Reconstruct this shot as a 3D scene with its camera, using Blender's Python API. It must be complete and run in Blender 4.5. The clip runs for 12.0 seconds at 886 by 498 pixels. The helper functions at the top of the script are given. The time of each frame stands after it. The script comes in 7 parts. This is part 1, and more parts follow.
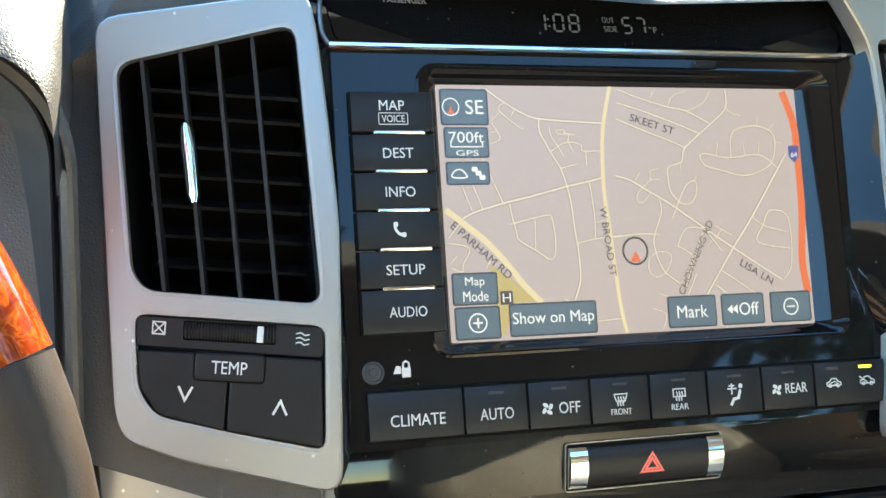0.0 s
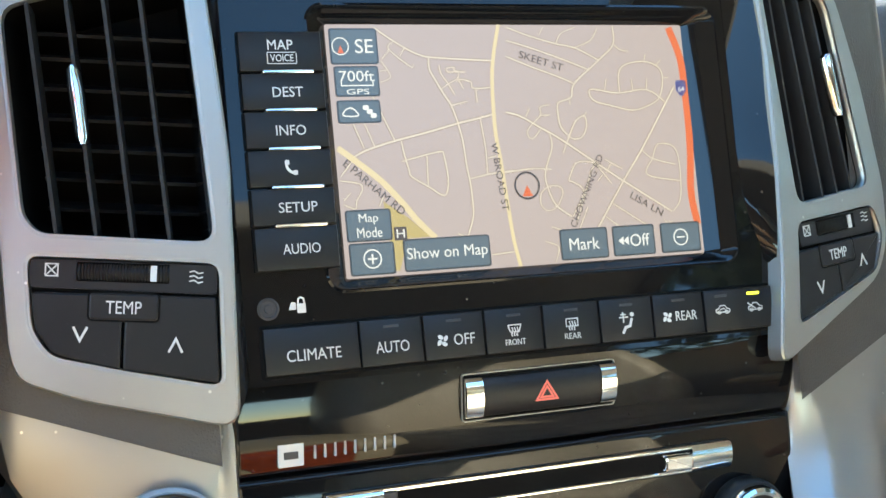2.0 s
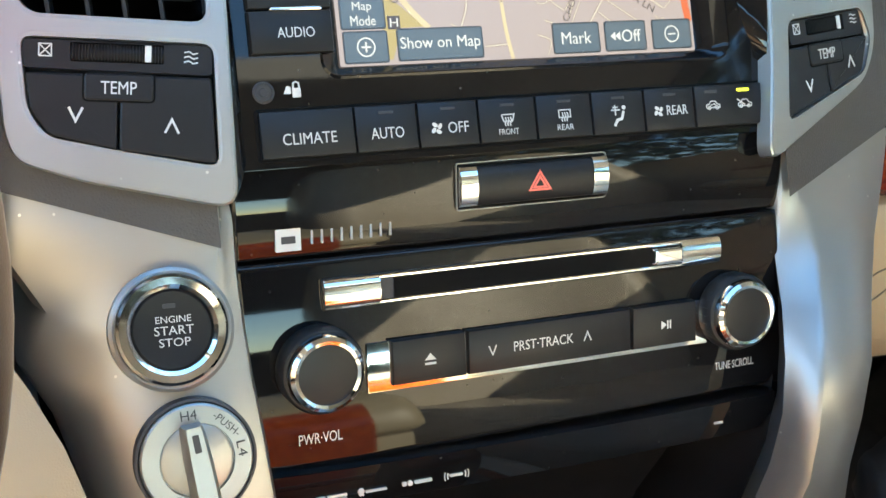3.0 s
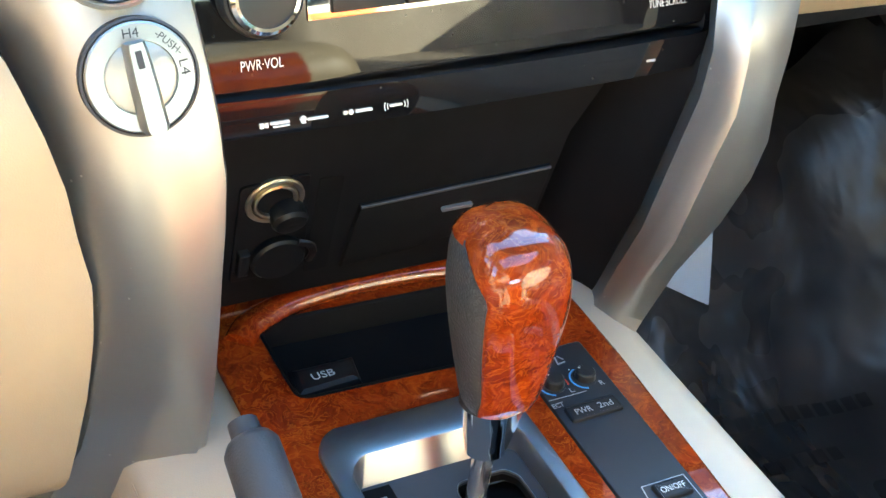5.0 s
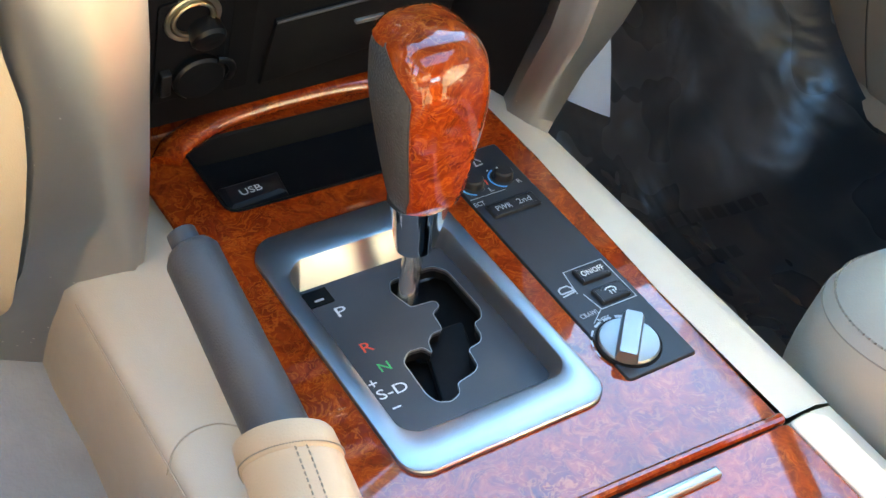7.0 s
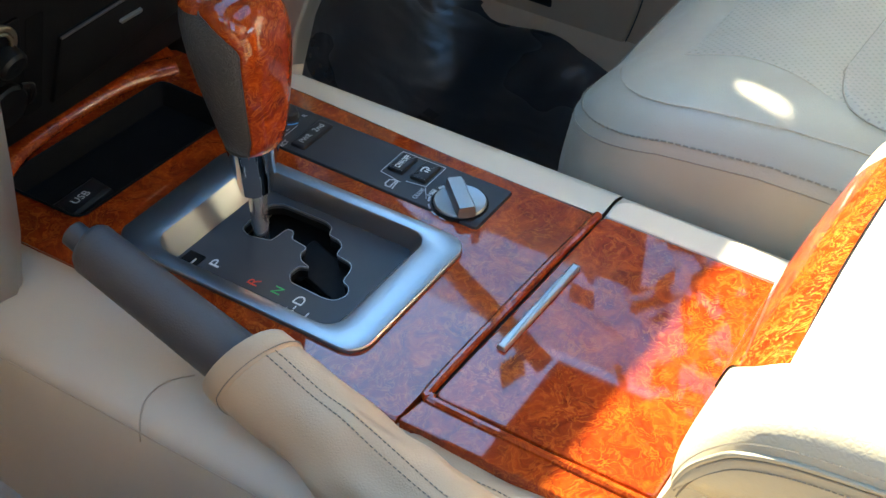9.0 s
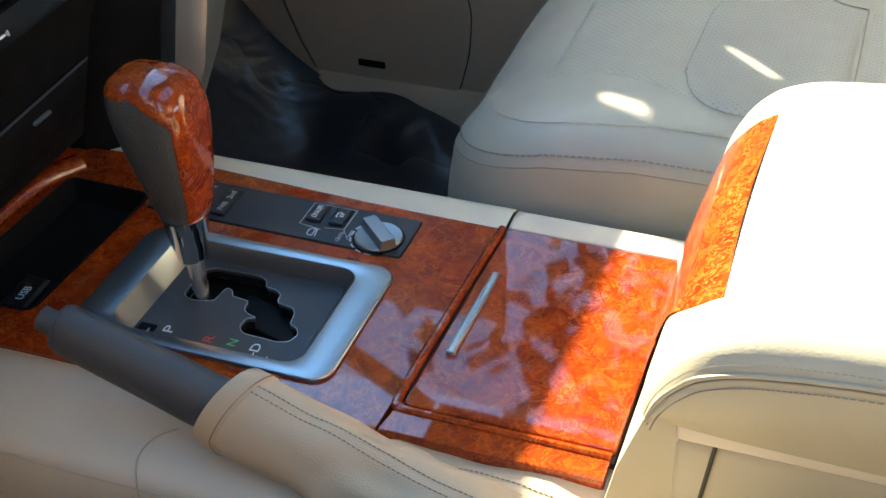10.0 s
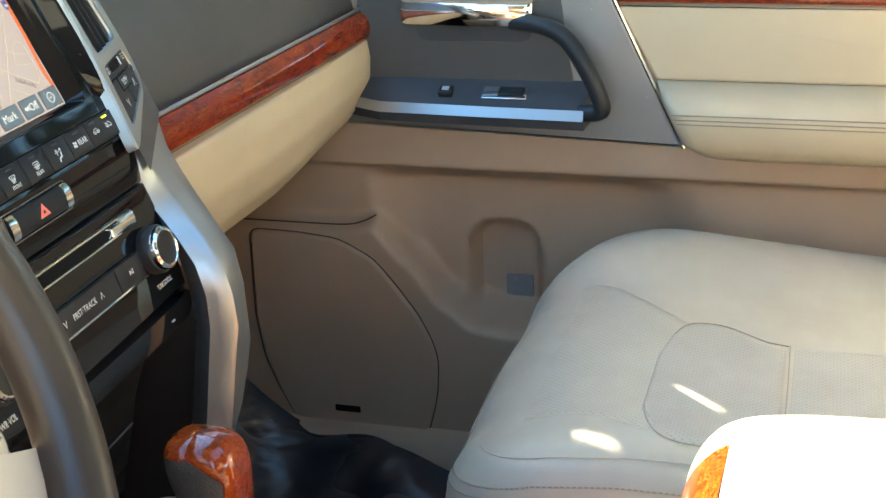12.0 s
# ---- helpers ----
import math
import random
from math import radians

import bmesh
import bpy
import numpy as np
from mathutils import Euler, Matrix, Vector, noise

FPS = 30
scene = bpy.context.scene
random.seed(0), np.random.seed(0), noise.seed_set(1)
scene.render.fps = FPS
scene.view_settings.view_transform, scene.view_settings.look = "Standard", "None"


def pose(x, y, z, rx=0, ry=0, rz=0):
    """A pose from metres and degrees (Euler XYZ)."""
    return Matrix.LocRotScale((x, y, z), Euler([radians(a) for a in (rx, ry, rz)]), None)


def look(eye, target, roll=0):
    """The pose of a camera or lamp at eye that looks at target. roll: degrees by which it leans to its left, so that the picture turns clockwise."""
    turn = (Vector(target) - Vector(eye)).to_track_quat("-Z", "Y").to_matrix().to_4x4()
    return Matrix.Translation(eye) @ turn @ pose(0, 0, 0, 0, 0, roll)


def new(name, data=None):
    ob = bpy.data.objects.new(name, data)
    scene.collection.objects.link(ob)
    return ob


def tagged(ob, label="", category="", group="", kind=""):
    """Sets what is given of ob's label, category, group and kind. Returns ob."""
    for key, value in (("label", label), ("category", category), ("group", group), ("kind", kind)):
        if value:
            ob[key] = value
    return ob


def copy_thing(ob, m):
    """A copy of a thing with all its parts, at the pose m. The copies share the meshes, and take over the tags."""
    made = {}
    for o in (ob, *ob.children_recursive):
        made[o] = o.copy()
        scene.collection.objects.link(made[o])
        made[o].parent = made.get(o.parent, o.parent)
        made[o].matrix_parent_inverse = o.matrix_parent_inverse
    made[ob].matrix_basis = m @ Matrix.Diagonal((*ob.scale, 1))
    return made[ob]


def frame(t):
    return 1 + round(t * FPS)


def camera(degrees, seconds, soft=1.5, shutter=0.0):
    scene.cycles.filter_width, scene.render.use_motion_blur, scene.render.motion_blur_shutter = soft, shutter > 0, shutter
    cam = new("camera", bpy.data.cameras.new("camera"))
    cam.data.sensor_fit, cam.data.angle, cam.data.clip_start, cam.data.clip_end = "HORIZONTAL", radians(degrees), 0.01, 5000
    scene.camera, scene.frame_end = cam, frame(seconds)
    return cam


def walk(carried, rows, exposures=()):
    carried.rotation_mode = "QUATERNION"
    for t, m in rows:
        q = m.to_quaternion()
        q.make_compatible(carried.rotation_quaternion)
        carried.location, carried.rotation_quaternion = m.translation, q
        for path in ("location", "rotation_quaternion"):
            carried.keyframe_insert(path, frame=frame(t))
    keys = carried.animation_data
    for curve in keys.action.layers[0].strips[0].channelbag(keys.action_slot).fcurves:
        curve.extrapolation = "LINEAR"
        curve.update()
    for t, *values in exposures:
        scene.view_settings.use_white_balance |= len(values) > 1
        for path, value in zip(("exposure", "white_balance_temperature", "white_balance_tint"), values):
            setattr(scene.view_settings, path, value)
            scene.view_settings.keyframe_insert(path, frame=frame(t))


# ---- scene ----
cam = camera(37.16, 12.0, soft=1.5)
PATH = [
    (0, (-0.2606, -0.4027, 0.9321), (0.4045, 1.3712, 0.2912), 5.08),
    (0.5, (-0.2457, -0.4049, 0.9367), (0.4623, 1.3514, 0.2931), 5.21),
    (1, (-0.2430, -0.4084, 0.9455), (0.4933, 1.3356, 0.3002), 5.19),
    (1.5, (-0.2437, -0.4128, 0.9420), (0.5031, 1.3242, 0.2901), 4.88),
    (2, (-0.2485, -0.4204, 0.9242), (0.5076, 1.3018, 0.2445), 4.63),
    (2.5, (-0.2607, -0.4302, 0.8999), (0.5077, 1.2627, 0.1626), 4.63),
    (3, (-0.2620, -0.4362, 0.8822), (0.5215, 1.2118, 0.0635), 4.84),
    (3.5, (-0.2615, -0.4445, 0.8708), (0.5371, 1.1430, -0.0468), 5.31),
    (3.7, (-0.2625, -0.4479, 0.8674), (0.5390, 1.1169, -0.0859), 5.49),
    (5.3, (-0.2749, -0.4719, 0.8495), (0.5361, 0.9023, -0.3562), 7.11),
    (5.5, (-0.2751, -0.4762, 0.8501), (0.5309, 0.8771, -0.3824), 7.25),
    (6, (-0.2789, -0.4781, 0.8475), (0.5375, 0.8309, -0.4253), 7.56),
    (6.5, (-0.2854, -0.4790, 0.8492), (0.5508, 0.7816, -0.4590), 7.41),
    (7, (-0.3014, -0.4884, 0.8478), (0.5931, 0.7118, -0.4786), 7.35),
    (7.5, (-0.3272, -0.4984, 0.8457), (0.6610, 0.6199, -0.4858), 7.16),
    (7.7, (-0.3406, -0.5013, 0.8437), (0.6912, 0.5814, -0.4841), 6.89),
    (9.3, (-0.5025, -0.4733, 0.8683), (0.8822, 0.2388, -0.3868), 0.71),
    (9.5, (-0.5214, -0.4698, 0.8741), (0.9010, 0.1944, -0.3652), -0.14),
    (10, (-0.5683, -0.4580, 0.8816), (0.9433, 0.1161, -0.2953), -1.70),
    (10.5, (-0.6193, -0.4373, 0.9041), (0.9752, 0.0875, -0.1831), -2.76),
    (11, (-0.6644, -0.4421, 0.9312), (1.0043, 0.0702, -0.0449), -3.05),
    (11.5, (-0.6918, -0.4461, 0.9565), (1.0381, 0.0725, 0.0971), -2.74),
    (12, (-0.6973, -0.4550, 0.9661), (1.0777, 0.0829, 0.2178), -2.63),
]
walk(cam, [(t, look(eye, target, roll)) for t, eye, target, roll in PATH], exposures=[(0,3.85,7200,1),(2.5,3.9,7300,2),(3.5,4.25,7200,2),(5.3,5.1,7100,-2),(7.2,4.88,7900,-1),(9.3,3.82,7300,-1),(10.5,3.65,7400,0),(12,4.05,7700,2)])

# ---------------------------------------------------------------- light
SUN_DIR = Vector((0.53, 0.633, 0.535)).normalized()  # towards the sun
world = bpy.data.worlds.new("sky")
scene.world = world
world.use_nodes = True
wt = world.node_tree
sky = wt.nodes.new("ShaderNodeTexSky")
sky.sky_type = "NISHITA"
sky.sun_disc = False
sky.sun_elevation = math.asin(SUN_DIR.z)
sky.sun_rotation = math.atan2(SUN_DIR.x, SUN_DIR.y)
sky.dust_density = 0.05
sky.ozone_density = 1.6
richer = wt.nodes.new("ShaderNodeHueSaturation")
richer.inputs["Saturation"].default_value = 1.22
wt.links.new(sky.outputs[0], richer.inputs["Color"])
wt.links.new(richer.outputs[0], wt.nodes["Background"].inputs[0])
wt.nodes["Background"].inputs[1].default_value = 0.12
sun_data = bpy.data.lights.new("sun", "SUN")
sun_data.energy = 3.2
sun_data.angle = radians(0.55)
sun_data.color = (1.0, 0.93, 0.80)
sun = new("sun", sun_data)
sun.matrix_world = look(SUN_DIR * 20, (0, 0, 0))


# ---------------------------------------------------------------- materials
def material(name, color, rough=0.5, metal=0.0, coat=0.0, spec=0.5):
    m = bpy.data.materials.new(name)
    m.use_nodes = True
    b = m.node_tree.nodes["Principled BSDF"]
    b.inputs["Base Color"].default_value = (*color, 1)
    b.inputs["Roughness"].default_value = rough
    b.inputs["Metallic"].default_value = metal
    b.inputs["Coat Weight"].default_value = coat
    b.inputs["Coat Roughness"].default_value = 0.03
    b.inputs["Specular IOR Level"].default_value = spec
    return m


def nodes_of(m):
    t = m.node_tree
    return t, t.nodes, t.links, t.nodes["Principled BSDF"]


def coords(m, scale=(1, 1, 1), turn=0.0):
    t, n, l, b = nodes_of(m)
    tc, mp = n.new("ShaderNodeTexCoord"), n.new("ShaderNodeMapping")
    mp.inputs["Scale"].default_value = scale
    mp.inputs["Rotation"].default_value = (0, 0, turn)
    l.new(tc.outputs["Object"], mp.inputs["Vector"])
    return mp.outputs["Vector"]


def noise_tex(m, vec, scale, detail=4, rough=0.55, distort=0.0):
    t, n, l, b = nodes_of(m)
    x = n.new("ShaderNodeTexNoise")
    l.new(vec, x.inputs["Vector"])
    x.inputs["Scale"].default_value, x.inputs["Detail"].default_value = scale, detail
    x.inputs["Roughness"].default_value, x.inputs["Distortion"].default_value = rough, distort
    return x.outputs["Fac"]


def ramp(m, fac, stops):
    t, n, l, b = nodes_of(m)
    r = n.new("ShaderNodeValToRGB")
    while len(r.color_ramp.elements) < len(stops):
        r.color_ramp.elements.new(0.5)
    for e, (p, c) in zip(r.color_ramp.elements, stops):
        e.position = p
        e.color = (*c, 1) if len(c) == 3 else c
    l.new(fac, r.inputs["Fac"])
    return r.outputs["Color"]


def bump(m, height, strength, distance):
    t, n, l, b = nodes_of(m)
    x = n.new("ShaderNodeBump")
    x.inputs["Strength"].default_value, x.inputs["Distance"].default_value = strength, distance
    l.new(height, x.inputs["Height"])
    l.new(x.outputs["Normal"], b.inputs["Normal"])
    return x


def vary(m, color, amount, scale, rough=None, rough_amount=0.08):
    """Colour and gloss that drift a little over the surface."""
    t, n, l, b = nodes_of(m)
    v = coords(m)
    f = noise_tex(m, v, scale, 5)
    lo = tuple(c * (1 - amount) for c in color)
    hi = tuple(min(1, c * (1 + amount)) for c in color)
    l.new(ramp(m, f, [(0.3, lo), (0.7, hi)]), b.inputs["Base Color"])
    if rough is not None:
        g = noise_tex(m, v, scale * 3.3, 4)
        l.new(ramp(m, g, [(0.3, (rough - rough_amount,) * 3), (0.7, (rough + rough_amount,) * 3)]), b.inputs["Roughness"])
    return v


def leather(name, color, rough=0.45, grain=700, strength=0.35, amount=0.07):
    m = material(name, color, rough, spec=0.35)
    v = vary(m, color, amount, 9, rough, 0.07)
    t, n, l, b = nodes_of(m)
    w = n.new("ShaderNodeTexVoronoi")
    w.feature = "DISTANCE_TO_EDGE"
    w.inputs["Scale"].default_value = grain
    l.new(v, w.inputs["Vector"])
    big = noise_tex(m, v, 60, 3)
    mx = n.new("ShaderNodeMath")
    mx.operation = "MULTIPLY_ADD"
    l.new(big, mx.inputs[0])
    mx.inputs[1].default_value = 0.6
    l.new(w.outputs["Distance"], mx.inputs[2])
    bump(m, mx.outputs[0], strength, 0.0006)
    return m


def perforated(name, color, pitch=0.0042):
    m = leather(name, color, 0.5)
    t, n, l, b = nodes_of(m)
    v = coords(m, turn=0.785)
    w = n.new("ShaderNodeTexVoronoi")
    w.inputs["Scale"].default_value = 1 / pitch
    w.inputs["Randomness"].default_value = 0.0
    w.voronoi_dimensions = "2D"
    l.new(v, w.inputs["Vector"])
    hole = ramp(m, w.outputs["Distance"], [(0.13, (0.73, 0.73, 0.73)), (0.28, (1, 1, 1))])
    mix = n.new("ShaderNodeMix")
    mix.data_type, mix.blend_type = "RGBA", "MULTIPLY"
    mix.inputs[0].default_value = 1.0
    old = b.inputs["Base Color"].links[0].from_socket
    l.new(old, mix.inputs[6])
    l.new(hole, mix.inputs[7])
    l.new(mix.outputs[2], b.inputs["Base Color"])
    return m


def burl(name, scale=1.0, light=(0.46, 0.108, 0.016), least=0.12):
    """Lacquered burl wood: swirling orange figure with dark veins under a clear coat."""
    m = material(name, (0.3, 0.08, 0.02), 0.4, coat=1.0, spec=0.0)
    m.node_tree.nodes["Principled BSDF"].inputs["Coat IOR"].default_value = 1.5
    t, n, l, b = nodes_of(m)
    v = coords(m)
    warp = n.new("ShaderNodeTexNoise")
    warp.inputs["Scale"].default_value, warp.inputs["Detail"].default_value = 45 * scale, 3
    l.new(v, warp.inputs["Vector"])
    add = n.new("ShaderNodeVectorMath")
    add.operation = "MULTIPLY_ADD"
    l.new(warp.outputs["Color"], add.inputs[0])
    add.inputs[1].default_value = (0.03 / scale,) * 3
    l.new(v, add.inputs[2])
    f = noise_tex(m, add.outputs[0], 60 * scale, 5, 0.6, 1.2)
    base = ramp(m, f, [(0.30, (0.105, 0.011, 0.003)), (0.44, (0.165, 0.019, 0.004)), (0.56, (0.225, 0.028, 0.005)), (0.72, (0.31, 0.052, 0.007))])
    curl = noise_tex(m, add.outputs[0], 92 * scale, 2.5, 0.5, 2.2)
    line = ramp(m, curl, [(0.445, (0, 0, 0)), (0.488, (1, 1, 1)), (0.502, (1, 1, 1)), (0.545, (0, 0, 0))])
    patchy = ramp(m, noise_tex(m, v, 38 * scale, 3), [(0.34, (least * 0.6,) * 3), (0.68, (0.5 + least * 0.4,) * 3)])
    mul = n.new("ShaderNodeMath")
    mul.operation = "MULTIPLY"
    l.new(line, mul.inputs[0])
    l.new(patchy, mul.inputs[1])
    mix = n.new("ShaderNodeMix")
    mix.data_type = "RGBA"
    l.new(mul.outputs[0], mix.inputs[0])
    l.new(base, mix.inputs[6])
    mix.inputs[7].default_value = (*light, 1)
    fleck = ramp(m, noise_tex(m, add.outputs[0], 230 * scale, 3, 0.6, 1.0), [(0.34, (0.22, 0.15, 0.12)), (0.45, (1, 1, 1))])
    dark = n.new("ShaderNodeMix")
    dark.data_type, dark.blend_type = "RGBA", "MULTIPLY"
    dark.inputs[0].default_value = 0.3
    l.new(mix.outputs[2], dark.inputs[6])
    l.new(fleck, dark.inputs[7])
    l.new(dark.outputs[2], b.inputs["Base Color"])
    return m


def grained(name, color, rough, scale=900, strength=0.3, amount=0.12):
    m = material(name, color, rough, spec=0.25 if max(color) < 0.06 else 0.5)
    v = vary(m, color, amount, 14, rough, 0.06)
    bump(m, noise_tex(m, v, scale, 3), strength, 0.0005)
    return m


def glowing(name, color, strength):
    m = material(name, (0.02, 0.02, 0.02), 0.3)
    b = m.node_tree.nodes["Principled BSDF"]
    b.inputs["Emission Color"].default_value = (*color, 1)
    b.inputs["Emission Strength"].default_value = 0.54 * strength
    return m


def piano(name, color=(0.006, 0.006, 0.0065)):
    """Glossy black plastic with a film of dust."""
    m = material(name, color, 0.06, spec=0.32)
    t, n, l, b = nodes_of(m)
    v = coords(m)
    d = n.new("ShaderNodeTexVoronoi")
    d.inputs["Scale"].default_value = 110
    l.new(v, d.inputs["Vector"])
    l.new(ramp(m, d.outputs["Distance"], [(0.03, (0.05, 0.047, 0.042)), (0.06, color)]), b.inputs["Base Color"])
    l.new(ramp(m, noise_tex(m, v, 35, 5), [(0.3, (0.02,) * 3), (0.75, (0.055,) * 3)]), b.inputs["Roughness"])
    return m


GLOSS = piano("piano_black")
BUTTON = grained("button_black", (0.014, 0.014, 0.015), 0.38, 1500, 0.08)
MATTE = grained("matte_black_plastic", (0.006, 0.006, 0.0065), 0.55, 1300, 0.3)
MATTE.node_tree.nodes["Principled BSDF"].inputs["Specular IOR Level"].default_value = 0.10
DEEP = grained("duct_black", (0.006, 0.006, 0.006), 0.7, 500, 0.2)
DEEP.node_tree.nodes["Principled BSDF"].inputs["Specular IOR Level"].default_value = 0.06
GREYPLASTIC = grained("grey_plastic", (0.05, 0.05, 0.053), 0.5, 1200, 0.25)
GATE = grained("gate_plate_grey", (0.045, 0.047, 0.05), 0.42, 1400, 0.15)
SWITCH = grained("switch_panel_black", (0.022, 0.024, 0.027), 0.4, 1400, 0.12)
SLAT = grained("vane_black", (0.020, 0.020, 0.021), 0.5, 1400, 0.1)
BLACKRUBBER = grained("worn_black_rubber", (0.007, 0.007, 0.007), 0.34, 900, 0.25)
SILVER = material("satin_silver_paint", (0.38, 0.37, 0.345), 0.37, 0.88)
vary(SILVER, (0.37, 0.365, 0.345), 0.04, 6, 0.38, 0.03)


def dusty(m, color, cell, size):
    """Stray specks of dust over what the material shows already."""
    t, n, l, b = nodes_of(m)
    v = coords(m)
    w = n.new("ShaderNodeTexVoronoi")
    w.inputs["Scale"].default_value = 1 / cell
    l.new(v, w.inputs["Vector"])
    speck = ramp(m, w.outputs["Distance"], [(size * 0.6, (1, 1, 1)), (size, (0, 0, 0))])
    patch_ = ramp(m, noise_tex(m, v, 22, 3), [(0.50, (0, 0, 0)), (0.62, (1, 1, 1))])
    both = n.new("ShaderNodeMath")
    both.operation = "MULTIPLY"
    l.new(speck, both.inputs[0])
    l.new(patch_, both.inputs[1])
    mix = n.new("ShaderNodeMix")
    mix.data_type = "RGBA"
    l.new(both.outputs[0], mix.inputs[0])
    src = b.inputs["Base Color"]
    if src.links:
        l.new(src.links[0].from_socket, mix.inputs[6])
    else:
        mix.inputs[6].default_value = src.default_value
    mix.inputs[7].default_value = (*color, 1)
    l.new(mix.outputs[2], src)


dusty(SILVER, (0.8, 0.78, 0.72), 0.009, 0.085)
dusty(GLOSS, (0.10, 0.09, 0.075), 0.008, 0.075)
DIALMETAL = material("brushed_pull_metal", (0.42, 0.42, 0.41), 0.36, 1.0)
GATEMETAL = material("brushed_gate_metal", (0.29, 0.30, 0.31), 0.33, 0.95)
SHAFT = material("satin_steel", (0.55, 0.55, 0.54), 0.17, 0.92)
DIALGREY = material("dial_grey_metal", (0.145, 0.15, 0.155), 0.36, 0.9)
vary(DIALGREY, (0.26, 0.265, 0.265), 0.04, 30, 0.42, 0.02)
CHROME = material("chrome", (0.78, 0.78, 0.77), 0.07, 1.0)
vary(CHROME, (0.78, 0.78, 0.77), 0.03, 30, 0.08, 0.03)
BRASS = material("worn_socket_metal", (0.78, 0.71, 0.52), 0.3, 1.0)
vary(BRASS, (0.52, 0.46, 0.33), 0.15, 90, 0.34, 0.08)
WOOD = burl("burl_wood")
KNOBWOOD = burl("lacquered_knob_wood")
lacquer = KNOBWOOD.node_tree.nodes["Principled BSDF"]
lacquer.inputs["Coat Weight"].default_value, lacquer.inputs["Coat IOR"].default_value = 1.0, 1.5
FLAME = burl("flamed_burl_wood", 1.15, (0.56, 0.16, 0.03), 0.4)
MAHOGANY = burl("red_burl_wood", 1.5)
for nd in MAHOGANY.node_tree.nodes:
    if nd.type == "VALTORGB" and abs(nd.color_ramp.elements[3 if len(nd.color_ramp.elements) == 4 else 0].color[1] - 0.052) < 0.001:
        for e in nd.color_ramp.elements:
            e.color = (e.color[0] * 0.85, e.color[1] * 0.62, e.color[2] * 0.8, 1)
    if nd.type == "MAPPING":
        nd.inputs["Scale"].default_value = (0.35, 1, 1)
    if nd.type == "MIX" and nd.blend_type == "MIX":
        nd.inputs[7].default_value = (0.36, 0.09, 0.02, 1)
VINYL = leather("dash_vinyl_dark", (0.055, 0.048, 0.042), 0.42, 650, 0.45, 0.1)
VINYL.node_tree.nodes["Principled BSDF"].inputs["Specular IOR Level"].default_value = 0.55
BEIGE = leather("beige_soft_plastic", (0.49, 0.37, 0.235), 0.5, 800, 0.2, 0.05)
BEIGE_LIGHT = leather("light_beige_plastic", (0.45, 0.385, 0.30), 0.48, 900, 0.2, 0.05)
DOORTAN = leather("door_tan_plastic", (0.38, 0.25, 0.165), 0.5, 800, 0.25, 0.06)
HIDE = leather("beige_leather", (0.31, 0.265, 0.185), 0.42, 420, 0.22, 0.07)
BOOT = leather("boot_leather", (0.43, 0.315, 0.205), 0.5, 650, 0.3, 0.08)
SEAT = leather("seat_leather", (0.30, 0.262, 0.205), 0.45, 500, 0.35, 0.08)
SEATPERF = perforated("seat_perforated_leather", (0.30, 0.262, 0.205))
SEATGREY = perforated("seat_insert_leather", (0.265, 0.238, 0.20))
dusty(SEAT, (0.30, 0.26, 0.20), 0.08, 0.10)
RIMHIDE = leather("steering_wheel_leather", (0.027, 0.019, 0.015), 0.36, 900, 0.15, 0.3)
GRIP = leather("grip_vinyl", (0.055, 0.055, 0.058), 0.5, 600, 0.35, 0.08)
KNOBHIDE = leather("knob_leather", (0.045, 0.043, 0.04), 0.45, 520, 0.9, 0.1)
RUBBER = grained("rubber_black", (0.020, 0.020, 0.020), 0.42, 700, 0.3)
PRINT = material("white_print", (0.60, 0.60, 0.58), 0.5)
GREYPRINT = material("grey_print", (0.35, 0.36, 0.37), 0.5)
DARKPRINT = material("dark_print", (0.03, 0.03, 0.035), 0.5)
REDPRINT = material("red_print", (0.65, 0.05, 0.02), 0.5)
GREENPRINT = material("green_print", (0.03, 0.40, 0.09), 0.5)
BLUEPRINT = material("blue_print", (0.06, 0.32, 0.65), 0.5)
PINKPRINT = material("hazard_red_print", (0.85, 0.16, 0.12), 0.5)
SEAMSOFT = material("shallow_crease", (0.36, 0.30, 0.23), 0.8)
STITCH = material("stitch_thread", (0.20, 0.17, 0.13), 0.8)
SEAMDARK = material("seam_shadow_gap", (0.03, 0.026, 0.022), 0.8)
CARPET = grained("dark_carpet", (0.012, 0.013, 0.016), 0.8, 400, 1.0, 0.3)
FABRIC = grained("pale_floor_cover", (0.37, 0.36, 0.34), 0.85, 300, 0.8, 0.15)
CLOTH = grained("headliner_cloth", (0.26, 0.235, 0.20), 0.9, 500, 0.4)
SCREEN = glowing("map_screen", (0.66, 0.555, 0.56), 0.105)
MAPROAD = glowing("map_road", (0.80, 0.72, 0.62), 0.135)
MAPEDGE = glowing("map_road_edge", (0.46, 0.36, 0.32), 0.1)
MAPYELLOW = glowing("map_main_road", (0.85, 0.72, 0.45), 0.125)
MAPRED = glowing("map_highway", (0.85, 0.17, 0.04), 0.125)
MAPGOLD = glowing("map_area", (0.72, 0.58, 0.22), 0.1)
MAPTEXT = glowing("map_text", (0.12, 0.09, 0.08), 0.08)
KEYBLUE = glowing("map_key", (0.16, 0.24, 0.32), 0.085)
KEYEDGE = glowing("map_key_edge", (0.05, 0.07, 0.09), 0.08)
KEYTEXT = glowing("map_key_text", (0.9, 0.93, 0.95), 0.13)
SHIELD = glowing("map_shield", (0.10, 0.12, 0.45), 0.09)
SEGMENT = glowing("clock_segment", (0.55, 0.62, 0.66), 0.022)
